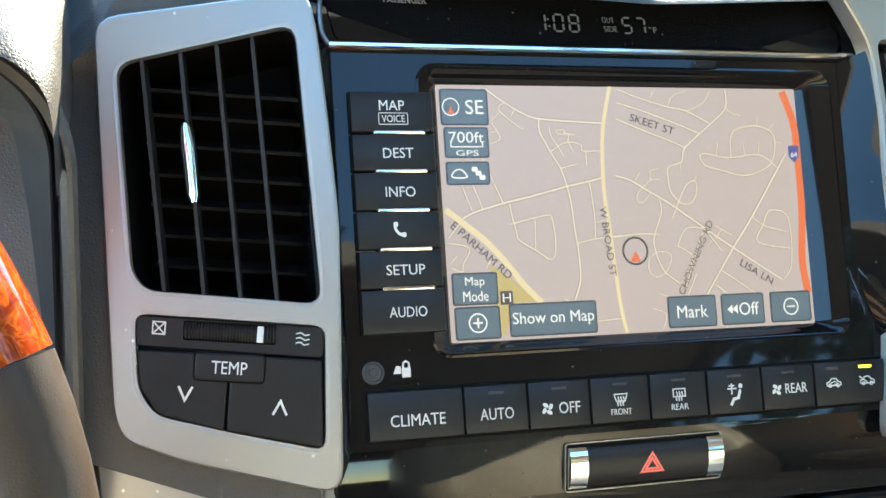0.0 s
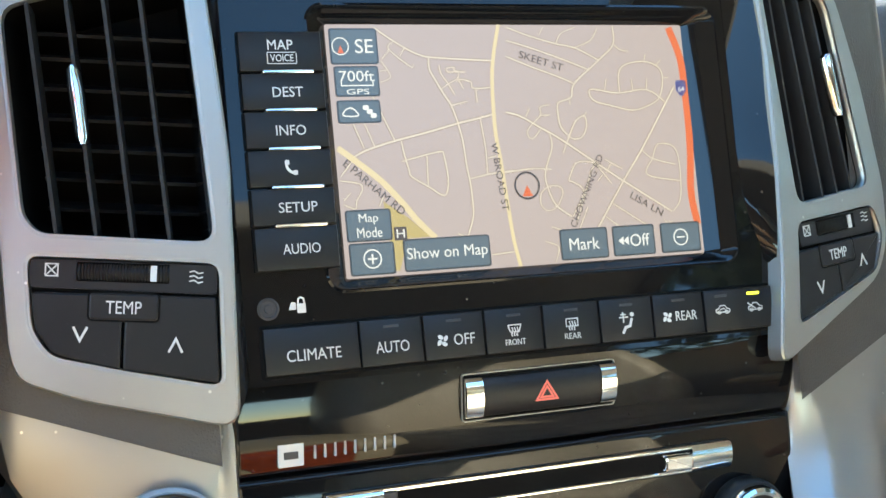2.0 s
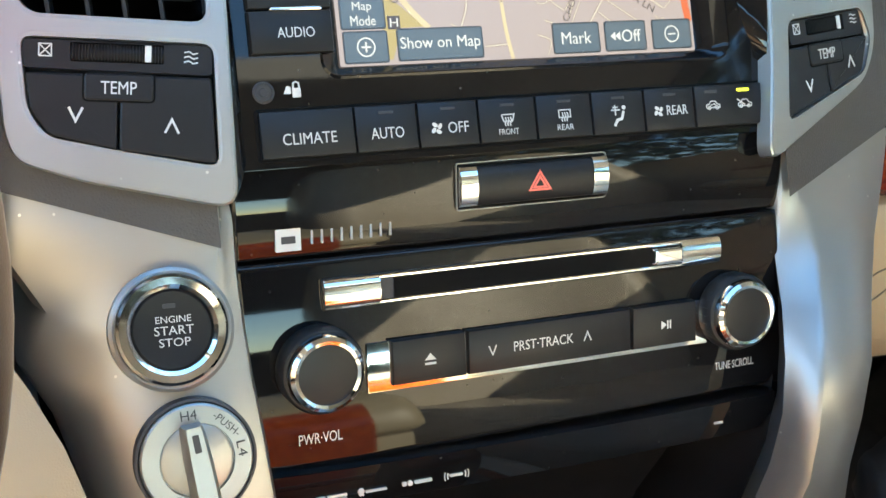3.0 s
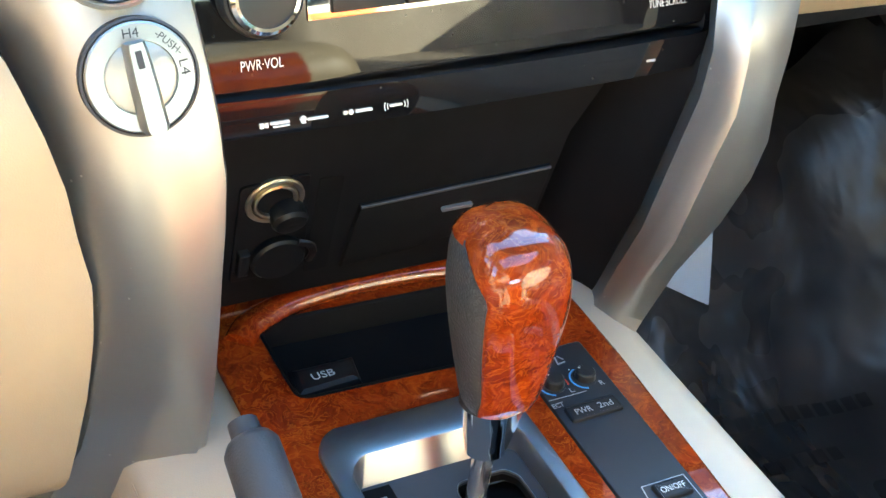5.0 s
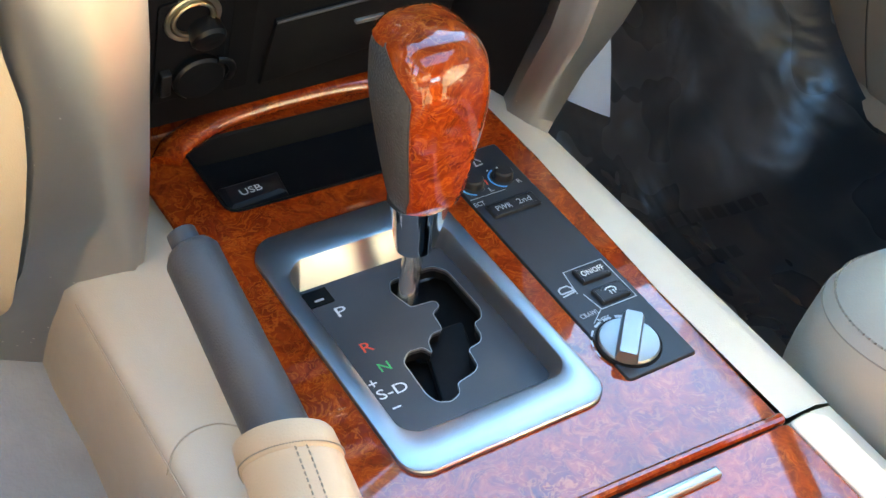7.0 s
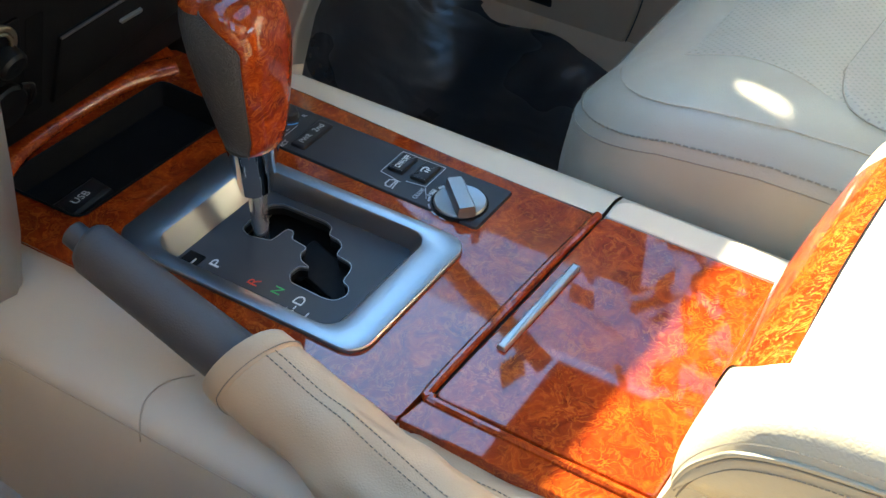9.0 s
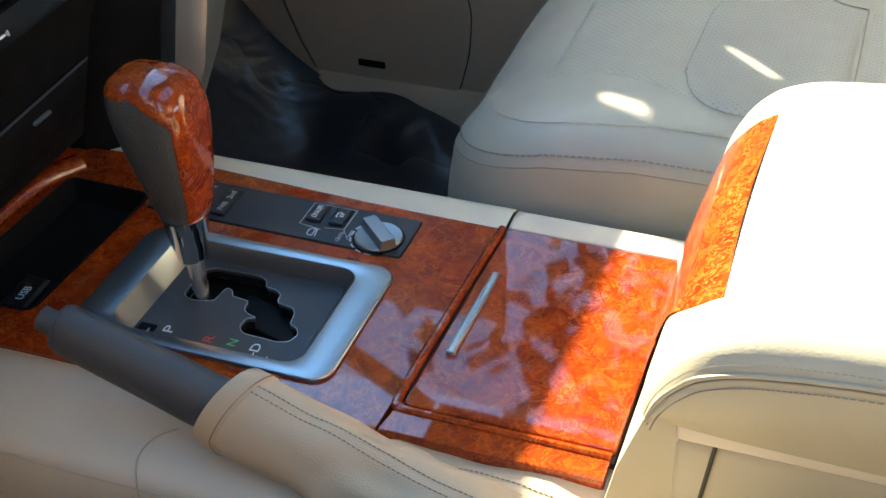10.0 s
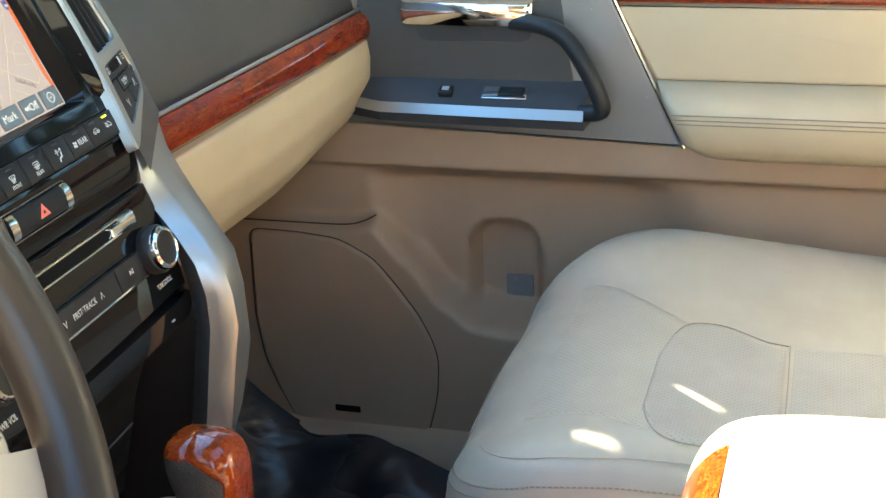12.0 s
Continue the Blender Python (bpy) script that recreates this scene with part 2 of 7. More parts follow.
AMBER = glowing("lit_indicator", (0.75, 0.85, 0.05), 0.5)
for m in (SCREEN, MAPROAD, MAPEDGE, MAPYELLOW, MAPRED, MAPGOLD, MAPTEXT, KEYBLUE, KEYEDGE, KEYTEXT, SHIELD):
    m.node_tree.nodes["Principled BSDF"].inputs["Base Color"].default_value = (0.04, 0.036, 0.035, 1)

# ---------------------------------------------------------------- building kit (panel sketches are in millimetres)
MM = 0.001
ORIGIN = {}


def thing(name, loc, label, category, group="", kind=""):
    e = new(name)
    e.empty_display_size = 0.02
    e.location = loc
    ORIGIN[e] = Vector(loc)
    return tagged(e, label, category, group, kind)


def part(name, bm, mat, parent=None, label="", M=None, smooth=32):
    if M is not None:
        bm.transform(M)
    at = ORIGIN.get(parent, Vector((0, 0, 0)))
    bm.transform(Matrix.Translation(-at))
    bmesh.ops.recalc_face_normals(bm, faces=bm.faces)
    me = bpy.data.meshes.new(name)
    bm.to_mesh(me)
    bm.free()
    me.materials.append(mat)
    if smooth:
        me.shade_smooth()
        me.set_sharp_from_angle(angle=radians(smooth))
        for f in me.polygons:
            if f.loop_total > 4:
                f.use_smooth = False
    ob = new(name, me)
    ORIGIN[ob] = at
    if parent is not None:
        ob.parent = parent
    if label:
        ob["label"] = label
    return ob


def frame_of(o, u, n):
    """A panel's own frame: u to the right, n out of the panel; millimetres."""
    u, n = Vector(u).normalized(), Vector(n).normalized()
    v = n.cross(u)
    m = Matrix((u, v, n)).transposed().to_4x4()
    return Matrix.Translation(o) @ m @ Matrix.Scale(MM, 4)


FU = frame_of((0, 0.037, 0.7036), (1, 0, 0), (0, -0.9015, 0.4327))
FL = frame_of((0, 0.037, 0.7036), (1, 0, 0), (0, -0.9669, 0.2553))
FC = frame_of((0, 0.1015, 0.838), (1, 0, 0), (0, -0.7071, 0.7071))
VL = frame_of((-0.1724, 0.0511, 0.7225), (1, -0.29, 0), (-0.29, -1, 0.45))
VR = frame_of((0.1661, 0.0512, 0.7224), (1, 0.29, 0), (0.29, -1, 0.45))
FZ = Matrix.Translation((0, 0, 0.402)) @ Matrix.Scale(MM, 4)  # console top
FR = frame_of((0, 0.015, 0.545), (1, 0, 0), (0, -1, -0.25))  # recess under the radio


def rrect(cx, cy, w, h, r=1.0, n=4):
    r = min(r, w / 2 - 1e-4, h / 2 - 1e-4)
    out = []
    for sx, sy, a in ((1, -1, -90), (1, 1, 0), (-1, 1, 90), (-1, -1, 180)):
        for k in range(n + 1):
            t = radians(a + 90 * k / n)
            out.append((cx + sx * (w / 2 - r) + r * math.cos(t), cy + sy * (h / 2 - r) + r * math.sin(t)))
    return out


def circle(cx, cy, r, n=32):
    return [(cx + r * math.cos(2 * math.pi * k / n), cy + r * math.sin(2 * math.pi * k / n)) for k in range(n)]


def rounded(pts, r, n=4):
    """A polygon with its corners rounded by about r."""
    out, c = [], len(pts)
    for k in range(c):
        p, a, b = Vector(pts[k]), Vector(pts[k - 1]), Vector(pts[(k + 1) % c])
        d1, d2 = (a - p), (b - p)
        l = min(r, d1.length * 0.48, d2.length * 0.48)
        q1, q2 = p + d1.normalized() * l, p + d2.normalized() * l
        for s in range(n + 1):
            t = s / n
            out.append(tuple((1 - t) ** 2 * q1 + 2 * t * (1 - t) * p + t * t * q2))
    return out


def offset(pts, d):
    """The polygon drawn in by d (counter-clockwise polygons)."""
    out, c = [], len(pts)
    for k in range(c):
        p, a, b = Vector(pts[k]), Vector(pts[k - 1]), Vector(pts[(k + 1) % c])
        e1, e2 = (p - a), (b - p)
        if e1.length < 1e-6 or e2.length < 1e-6:
            e1 = e2 = b - a
        n1 = Vector((-e1.y, e1.x)).normalized()
        n2 = Vector((-e2.y, e2.x)).normalized()
        m = n1 + n2
        m = m.normalized() if m.length > 1e-6 else n1
        out.append(tuple(p + m * (d / max(0.5, m.dot(n1)))))
    return out


def ccw(pts):
    area = sum(pts[k - 1][0] * pts[k][1] - pts[k][0] * pts[k - 1][1] for k in range(len(pts)))
    return pts if area > 0 else pts[::-1]


def loft(rings, caps=True, closed=True, bm=None):
    """Skins rings of equally many 3D points."""
    bm = bm or bmesh.new()
    rows = [[bm.verts.new(p) for p in ring] for ring in rings]
    n = len(rows[0])
    for a, b in zip(rows, rows[1:]):
        for k in range(n if closed else n - 1):
            j = (k + 1) % n
            bm.faces.new((a[k], a[j], b[j], b[k]))
    if caps and closed:
        bm.faces.new(rows[0][::-1])
        bm.faces.new(rows[-1])
    return bm


def prism(pts, z0, z1, bevel=0.0, bm=None, steps=2):
    pts = ccw(pts)
    rings = [[(x, y, z0) for x, y in pts]]
    if bevel:
        for k in range(steps + 1):
            a = math.pi / 2 * k / steps
            rings.append([(x, y, z1 - bevel + bevel * math.sin(a)) for x, y in offset(pts, bevel * (1 - math.cos(a)))])
    else:
        rings.append([(x, y, z1) for x, y in pts])
    return loft(rings, bm=bm)


def band(outer, inner, z0, z1, bevel=0.0, zi0=None, zi1=None, bm=None):
    """A frame between two outlines of equally many points."""
    zi0, zi1 = z0 if zi0 is None else zi0, z1 if zi1 is None else zi1
    bm = bm or bmesh.new()
    o2, i2 = offset(outer, bevel), offset(inner, -bevel)
    loops = [[(x, y, z0) for x, y in outer], [(x, y, z1 - bevel) for x, y in outer], [(x, y, z1) for x, y in o2], [(x, y, zi1) for x, y in i2],
             [(x, y, zi1 - bevel) for x, y in inner], [(x, y, zi0) for x, y in inner]]
    rows = [[bm.verts.new(p) for p in ring] for ring in loops]
    n = len(outer)
    for a, b in zip(rows, rows[1:] + rows[:1]):
        for k in range(n):
            j = (k + 1) % n
            bm.faces.new((a[k], a[j], b[j], b[k]))
    return bm


def plate(outer, holes, z0, z1, bm=None):
    """A flat plate with openings that go through it."""
    bm = bm or bmesh.new()
    edges, loops = [], []
    for pts in [outer] + list(holes):
        vs = [bm.verts.new((x, y, z1)) for x, y in pts]
        loops.append(vs)
        edges += [bm.edges.new((vs[k - 1], vs[k])) for k in range(len(vs))]
    bmesh.ops.triangle_fill(bm, use_beauty=True, use_dissolve=False, edges=edges)
    for vs in loops:
        low = [bm.verts.new((v.co.x, v.co.y, z0)) for v in vs]
        for k in range(len(vs)):
            bm.faces.new((vs[k - 1], vs[k], low[k], low[k - 1]))
    return bm


def lathe(profile, n=40, cx=0, cy=0, bm=None):
    """Turns (radius, height) pairs round the panel's normal."""
    return loft([[(cx + r * math.cos(2 * math.pi * k / n), cy + r * math.sin(2 * math.pi * k / n), z) for k in range(n)] for r, z in profile], bm=bm)


def sweep(path, radius, n=10, caps=True, flat=1.0, bm=None, closed=False, up=(0, 0, 1)):
    """A tube along a path; radius may be a list."""
    path = [Vector(p) for p in path]
    rings = []
    for k, p in enumerate(path):
        if closed:
            d = path[(k + 1) % len(path)] - path[k - 1]
        else:
            d = path[min(k + 1, len(path) - 1)] - path[max(k - 1, 0)]
        d.normalize()
        side = d.cross(Vector(up))
        side = side.normalized() if side.length > 1e-4 else Vector((1, 0, 0))
        top = side.cross(d)
        r = radius[k] if isinstance(radius, (list, tuple)) else radius
        rings.append([tuple(p + side * (r * math.cos(2 * math.pi * j / n)) + top * (r * flat * math.sin(2 * math.pi * j / n))) for j in range(n)])
    if closed:
        rings.append(rings[0])
        caps = False
    return loft(rings, caps, bm=bm)


def ribbon(pts, w, z, h=0.15, closed=False, bm=None):
    """A thin flat line on a panel."""
    bm = bm or bmesh.new()
    pts = [Vector((p[0], p[1])) for p in pts]
    rows, c = [], len(pts)
    for k in range(c):
        a = pts[k - 1] if (closed or k) else pts[k]
        b = pts[(k + 1) % c] if (closed or k < c - 1) else pts[k]
        d1, d2 = (pts[k] - a), (b - pts[k])
        d = (d1.normalized() if d1.length > 1e-6 else Vector((0, 0))) + (d2.normalized() if d2.length > 1e-6 else Vector((0, 0)))
        d = d.normalized() if d.length > 1e-6 else Vector((1, 0))
        nrm = Vector((-d.y, d.x))
        ref = d1.normalized() if d1.length > 1e-6 else d2.normalized()
        q = w / 2 / max(0.45, abs(d.dot(ref)))
        l, r = pts[k] + nrm * q, pts[k] - nrm * q
        rows.append([bm.verts.new(v) for v in ((l.x, l.y, z), (l.x, l.y, z + h), (r.x, r.y, z + h), (r.x, r.y, z))])
    for k in range(c if closed else c - 1):
        a, b = rows[k], rows[(k + 1) % c]
        for j in range(3):
            bm.faces.new((a[j], a[j + 1], b[j + 1], b[j]))
    return bm


def curve_pts(pts, n=6, closed=False):
    """A smooth line through a few points."""
    pts = [Vector(p) for p in pts]
    c = len(pts)
    out = []
    for k in range(c if closed else c - 1):
        p1, p2 = pts[k], pts[(k + 1) % c]
        p0 = pts[k - 1] if (closed or k) else p1
        p3 = pts[(k + 2) % c] if (closed or k + 2 < c) else p2
        for s in range(n):
            t = s / n
            out.append(tuple(0.5 * ((2 * p1) + (p2 - p0) * t + (2 * p0 - 5 * p1 + 4 * p2 - p3) * t * t + (3 * p1 - p0 - 3 * p2 + p3) * t ** 3)))
    if not closed:
        out.append(tuple(pts[-1]))
    return out


def lettering(s, cx, cy, w, h, z, M, mat, parent, turn=0.0, name="lettering", slant=0.0):
    """Letters that fill w by h millimetres round a centre on a panel."""
    cu = bpy.data.curves.new("letters", "FONT")
    cu.body = s
    cu.resolution_u = 3
    tmp = new("letters", cu)
    me = bpy.data.meshes.new_from_object(tmp.evaluated_get(bpy.context.evaluated_depsgraph_get()))
    bm = bmesh.new()
    bm.from_mesh(me)
    bpy.data.objects.remove(tmp)
    bpy.data.curves.remove(cu)
    bpy.data.meshes.remove(me)
    xs, ys = [v.co.x for v in bm.verts], [v.co.y for v in bm.verts]
    x0, x1, y0, y1 = min(xs), max(xs), min(ys), max(ys)
    ca, sa = math.cos(radians(turn)), math.sin(radians(turn))
    for v in bm.verts:
        x = (v.co.x - (x0 + x1) / 2) / max(1e-6, x1 - x0) * w
        y = (v.co.y - (y0 + y1) / 2) / max(1e-6, y1 - y0) * h
        x += slant * y
        v.co = (cx + ca * x - sa * y, cy + sa * x + ca * y, z)
    top = bmesh.ops.extrude_face_region(bm, geom=bm.faces[:])
    for v in top["geom"]:
        if isinstance(v, bmesh.types.BMVert):
            v.co.z += 0.12
    return part(name, bm, mat, parent, "", M, 0)


def grid(fn, nu, nv, bm=None):
    """A sheet of nu by nv cells from a function of (0..1, 0..1)."""
    bm = bm or bmesh.new()
    vs = [[bm.verts.new(fn(i / nu, j / nv)) for j in range(nv + 1)] for i in range(nu + 1)]
    for i in range(nu):
        for j in range(nv):
            bm.faces.new((vs[i][j], vs[i + 1][j], vs[i + 1][j + 1], vs[i][j + 1]))
    return bm


def evenly(pts, step):
    """The same line with points at even steps."""
    pts = [Vector(p) for p in pts]
    out, left = [pts[0]], step
    for a, b in zip(pts, pts[1:]):
        l, at = (b - a).length, 0.0
        while l - at >= left:
            at += left
            out.append(a.lerp(b, at / l))
            left = step
        left -= l - at
    return out


def smoothstep(a, b, x):
    t = max(0.0, min(1.0, (x - a) / (b - a)))
    return t * t * (3 - 2 * t)


def between(pts, x):
    """Straight lines between (place, value) pairs."""
    for (a, p), (b, q) in zip(pts, pts[1:]):
        if x <= b:
            return p + (q - p) * max(0.0, x - a) / (b - a)
    return pts[-1][1]


def box(x0, x1, y0, y1, z0, z1, bevel=0.0, bm=None):
    bm2 = bmesh.new()
    bmesh.ops.create_cube(bm2, size=1)
    for v in bm2.verts:
        v.co = ((x0 + x1) / 2 + v.co.x * (x1 - x0), (y0 + y1) / 2 + v.co.y * (y1 - y0), (z0 + z1) / 2 + v.co.z * (z1 - z0))
    if bevel:
        bmesh.ops.bevel(bm2, geom=bm2.edges[:], offset=bevel, segments=3, profile=0.5, affect="EDGES")
    return bm2

# ---------------------------------------------------------------- the car's shell
ASPHALT = grained("pale_concrete", (0.40, 0.36, 0.30), 0.85, 60, 0.6, 0.2)
bm = bmesh.new()
bmesh.ops.create_grid(bm, x_segments=1, y_segments=1, size=300)
tagged(part("ground", bm, ASPHALT, None, "", Matrix.Translation((0, 0, -0.75))), "pale worn concrete ground outside the car", "ground", kind="structure")


BARK = grained("tree_bark", (0.12, 0.09, 0.065), 0.9, 40, 1.0, 0.3)
LEAF = material("tree_leaf", (0.06, 0.085, 0.03), 0.6)
vary(LEAF, (0.06, 0.085, 0.03), 0.35, 1.2)


def tree(x, y, h, seed):
    """A roadside tree: tapered trunk, limbs and a ragged crown of small leaf clumps."""
    rnd = random.Random(seed)
    t = thing("tree", (x, y, -0.75), "green leafy roadside tree beyond the passenger window", "tree", group="trees beside the car")
    base = Vector((x, y, -0.75))
    bend = Vector((rnd.uniform(-0.3, 0.3), rnd.uniform(-0.3, 0.3), 0))
    spine = [base + Vector((0, 0, h * k / 8)) + bend * (k / 8) ** 2 for k in range(9)]
    bm = sweep(spine, [0.19 - 0.021 * k for k in range(9)], 9)
    tips = []
    for k in range(16):
        a, f = k * 2.4 + rnd.uniform(-0.4, 0.4), rnd.uniform(0.25, 0.9)
        p = base + Vector((0, 0, h * f)) + bend * f * f
        l = h * (0.34 - 0.18 * f) * rnd.uniform(0.8, 1.25)
        q = p + Vector((math.cos(a) * l, math.sin(a) * l, l * rnd.uniform(0.4, 0.8)))
        mid = p.lerp(q, 0.5) + Vector((0, 0, -0.05 * l))
        sweep([p, mid, q], [0.07 * (1.1 - f), 0.045 * (1.1 - f), 0.012], 6, bm=bm)
        tips += [mid, q, p.lerp(q, 0.8)]
    part("trunk", bm, BARK, t, "grey-brown trunk and limbs", smooth=50)
    verts, faces = [], []
    for c in tips + [spine[-1], spine[-2]]:
        for _ in range(64):
            o = c - base + Vector((rnd.gauss(0, 0.6), rnd.gauss(0, 0.6), rnd.gauss(0, 0.5)))
            u = Vector((rnd.uniform(-1, 1), rnd.uniform(-1, 1), rnd.uniform(-0.6, 0.6))).normalized() * rnd.uniform(0.10, 0.20)
            w = u.cross(Vector((rnd.uniform(-1, 1), rnd.uniform(-1, 1), 1))).normalized() * rnd.uniform(0.07, 0.13)
            n = len(verts)
            verts += [o - u, o + w, o + u, o - w]
            faces.append((n, n + 1, n + 2, n + 3))
    me = bpy.data.meshes.new("crown")
    me.from_pydata([tuple(v) for v in verts], [], faces)
    me.materials.append(LEAF)
    crown = new("crown", me)
    crown.parent = t
    crown["label"] = "ragged green crown of small leaves"
    return t


# Trees known only from reflections; set tall, near and dense to dim the sky.
for k, (x, y, h) in enumerate(((14.0, 4.6, 7.5), (9.0, -0.3, 10.2), (9.2, -3.6, 10.6), (9.4, -6.8, 10.0), (8.4, -10.0, 9.4), (5.8, -12.4, 9.0), (13.0, -4.0, 11.5))):
    tree(x, y, h, 40 + k)


def floor_sheet(u, v):
    x, y = -0.78 + 1.58 * u, -1.6 + 2.2 * v
    z = 0.035 + 0.30 * smoothstep(0.22, 0.6, y) + 0.004 * noise.noise(Vector((x * 9, y * 9, 0)))
    return x, y, z


bm = grid(floor_sheet, 60, 80)
tagged(part("floor", bm, CARPET), "dark carpeted footwell floor of the car", "floor", kind="structure")


def bar(name, a, b, w, mat, label):
    """A padded pillar between two points."""
    tagged(part(name, sweep([a, Vector(a).lerp(Vector(b), 0.5) + Vector((0, 0, -0.02)), b], w, 12), mat), label, "pillar", kind="structure")


# The roof opening is added: it lets fill light in from above.
tagged(part("ceiling", plate([(-740, -1650), (740, -1650), (740, 50), (-740, 50)], [ccw(rrect(0, -480, 820, 460, 60))], 0, 30), CLOTH, None, "", Matrix.Translation((0, 0, 1.22)) @ Matrix.Scale(MM, 4), 0), "unseen beige cloth headliner with an opening added for fill light", "ceiling", kind="structure")
tagged(part("wall_rear", box(-0.78, 0.78, -1.68, -1.65, 0.0, 0.70), MATTE), "dark trim wall behind the seats", "wall", kind="structure")
# Unseen; the slot left under it sets what the glossy black panels reflect.
tagged(part("wall_rear_dark_panel", box(-0.78, 0.78, -1.68, -1.65, 0.90, 1.22), MATTE), "unseen dark panel that darkens what the black panels reflect", "wall", kind="structure")
tagged(part("wall_front", box(-0.78, 0.80, 0.60, 0.63, 0.0, 0.88), CARPET), "dark carpeted bulkhead under the dashboard", "wall", kind="structure")
# Unseen mask beside the windscreen; its two gaps shape the seat's sun patches.
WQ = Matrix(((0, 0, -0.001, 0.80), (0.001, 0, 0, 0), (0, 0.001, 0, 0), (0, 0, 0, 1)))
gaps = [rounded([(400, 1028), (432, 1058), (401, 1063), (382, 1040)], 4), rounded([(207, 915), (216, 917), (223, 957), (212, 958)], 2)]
tagged(part("wall_sun_mask", plate([(-40, 0), (950, 0), (950, 1068), (-40, 1068)], [ccw(g) for g in gaps], 32, 35), DOORTAN, None, "", WQ, 0), "unseen tan panel with gaps that let sun patches onto the seat", "wall", kind="structure")
tagged(part("wall_rear_side", box(0.765, 0.80, -1.65, -0.72, 0.0, 0.85), DOORTAN), "tan trim panel beside the rear seat", "wall", kind="structure")
# Unseen walls added on the driver side to hold back light from the left.
tagged(part("wall_light_stop_rear", box(-0.80, -0.765, -1.65, -0.62, 0.0, 1.20), DOORTAN), "unseen tan wall that keeps side light off the armrest", "wall", kind="structure")
tagged(part("wall_light_stop", box(-0.80, -0.765, -0.62, 0.95, 0.0, 0.80), DOORTAN), "unseen tan wall that cuts low light from the driver side", "wall", kind="structure")
bar("windscreen_pillar", (0.77, 0.95, 0.75), (0.70, 0.05, 1.20), 0.015, CLOTH, "padded beige windscreen pillar")
bar("windscreen_pillar", (-0.77, 0.95, 0.9), (-0.70, 0.05, 1.22), 0.045, CLOTH, "padded beige windscreen pillar")

# ---------------------------------------------------------------- dashboard
dash = thing("dashboard", (0, 0.2, 0.66), "dark grained vinyl dashboard with beige lower panels and wood trim", "dashboard")


def dash_skin(u, v):
    x = -0.76 + 1.53 * u
    ax = min(abs(x), 0.27)
    k = 0.0511 + 0.29 * (ax - 0.1724) + 0.007
    zlow = 0.664 + 0.235 * (min(abs(x), 0.24) - 0.1355)
    left = [(k + 0.45 * (z - 0.7225), z) for z in (zlow, 0.70, 0.77, 0.83, 0.85)]
    left += [(left[-1][0] + 0.012, 0.864), (left[-1][0] + 0.04, 0.872), (0.40, 0.875), (0.97, 0.88)]
    if x < -0.205:
        k2 = smoothstep(-0.205, -0.222, x)
        left = [(y - 0.012 * k2 * (z > 0.84), z + ((0.80 + (z - 0.80) * 0.50) - z) * k2 if z > 0.80 else z) for y, z in left]
    t = smoothstep(0.215, 0.255, x)
    dy = -0.027 * max(0, (x - 0.222) / 0.478)
    right = [(0.086 + dy, 0.662), (0.092 + dy, 0.69), (0.107 + dy, 0.725), (0.128 + dy, 0.765), (0.150 + dy * 0.6, 0.797), (0.170 + dy * 0.3, 0.820), (0.20, 0.838), (0.45, 0.86), (0.97, 0.88)]
    prof = [((1 - t) * a + t * c, (1 - t) * b + t * d) for (a, b), (c, d) in zip(left, right)]
    s = v * 8
    i = min(7, int(s))
    f = s - i
    return x, prof[i][0] * (1 - f) + prof[i + 1][0] * f, prof[i][1] * (1 - f) + prof[i + 1][1] * f


bm = grid(dash_skin, 180, 48)
cut = []
for f in bm.faces:
    c = f.calc_center_median()
    if (abs(c.x) < 0.136 and c.z < 0.862 and c.y < 0.2) or (-0.205 < c.x < 0.184 and 0.702 < c.z < 0.842 and c.y < 0.2):
        cut.append(f)
bmesh.ops.delete(bm, geom=cut, context="FACES")
part("pad", bm, VINYL, dash, "dark grained vinyl pad", smooth=60)

# wood strip and its thin silver line in front of the passenger
DX = lambda x: 0.072 - 0.027 * (x - 0.222) / 0.478
xs = [0.214 + 0.492 * k / 16 for k in range(17)]
sec = [(0.014, 0.668), (0.002, 0.667), (-0.005, 0.660), (-0.008, 0.650), (-0.006, 0.640), (0.0, 0.634), (0.014, 0.633)]
part("wood_strip", loft([[(x, DX(x) + a, b - 0.006 * (x - 0.214)) for a, b in sec] for x in xs]), MAHOGANY, dash, "glossy red-brown burl wood strip")
part("silver_line", sweep([(x, DX(x) + 0.004, 0.6695 - 0.006 * (x - 0.214)) for x in xs], 0.0022, 8), SILVER, dash, "thin satin silver line")


def glove_skin(u, v):
    x = 0.17 + 0.545 * u
    prof = [(0.012, 0.633), (-0.003, 0.628), (-0.006, 0.605), (-0.004, 0.575), (0.008, 0.54), (0.03, 0.512), (0.07, 0.492), (0.14, 0.48)]
    s = v * 7
    i = min(6, int(s))
    f = s - i
    a, b = prof[i][0] * (1 - f) + prof[i + 1][0] * f, prof[i][1] * (1 - f) + prof[i + 1][1] * f
    end = smoothstep(0.94, 1.0, u)
    return x, DX(x) + a + 0.05 * end * end, b + 0.03 * smoothstep(0.55, 1.0, u) * v


glove = part("glove_box", grid(glove_skin, 60, 35), BEIGE, dash, "beige padded glove box panel", smooth=70)
part("seam", sweep([(0.688, DX(0.688) + a, b) for a, b in ((0.006, 0.63), (-0.0048, 0.612), (-0.0035, 0.585), (0.006, 0.553))], 0.0012, 6), SEAMDARK, glove)
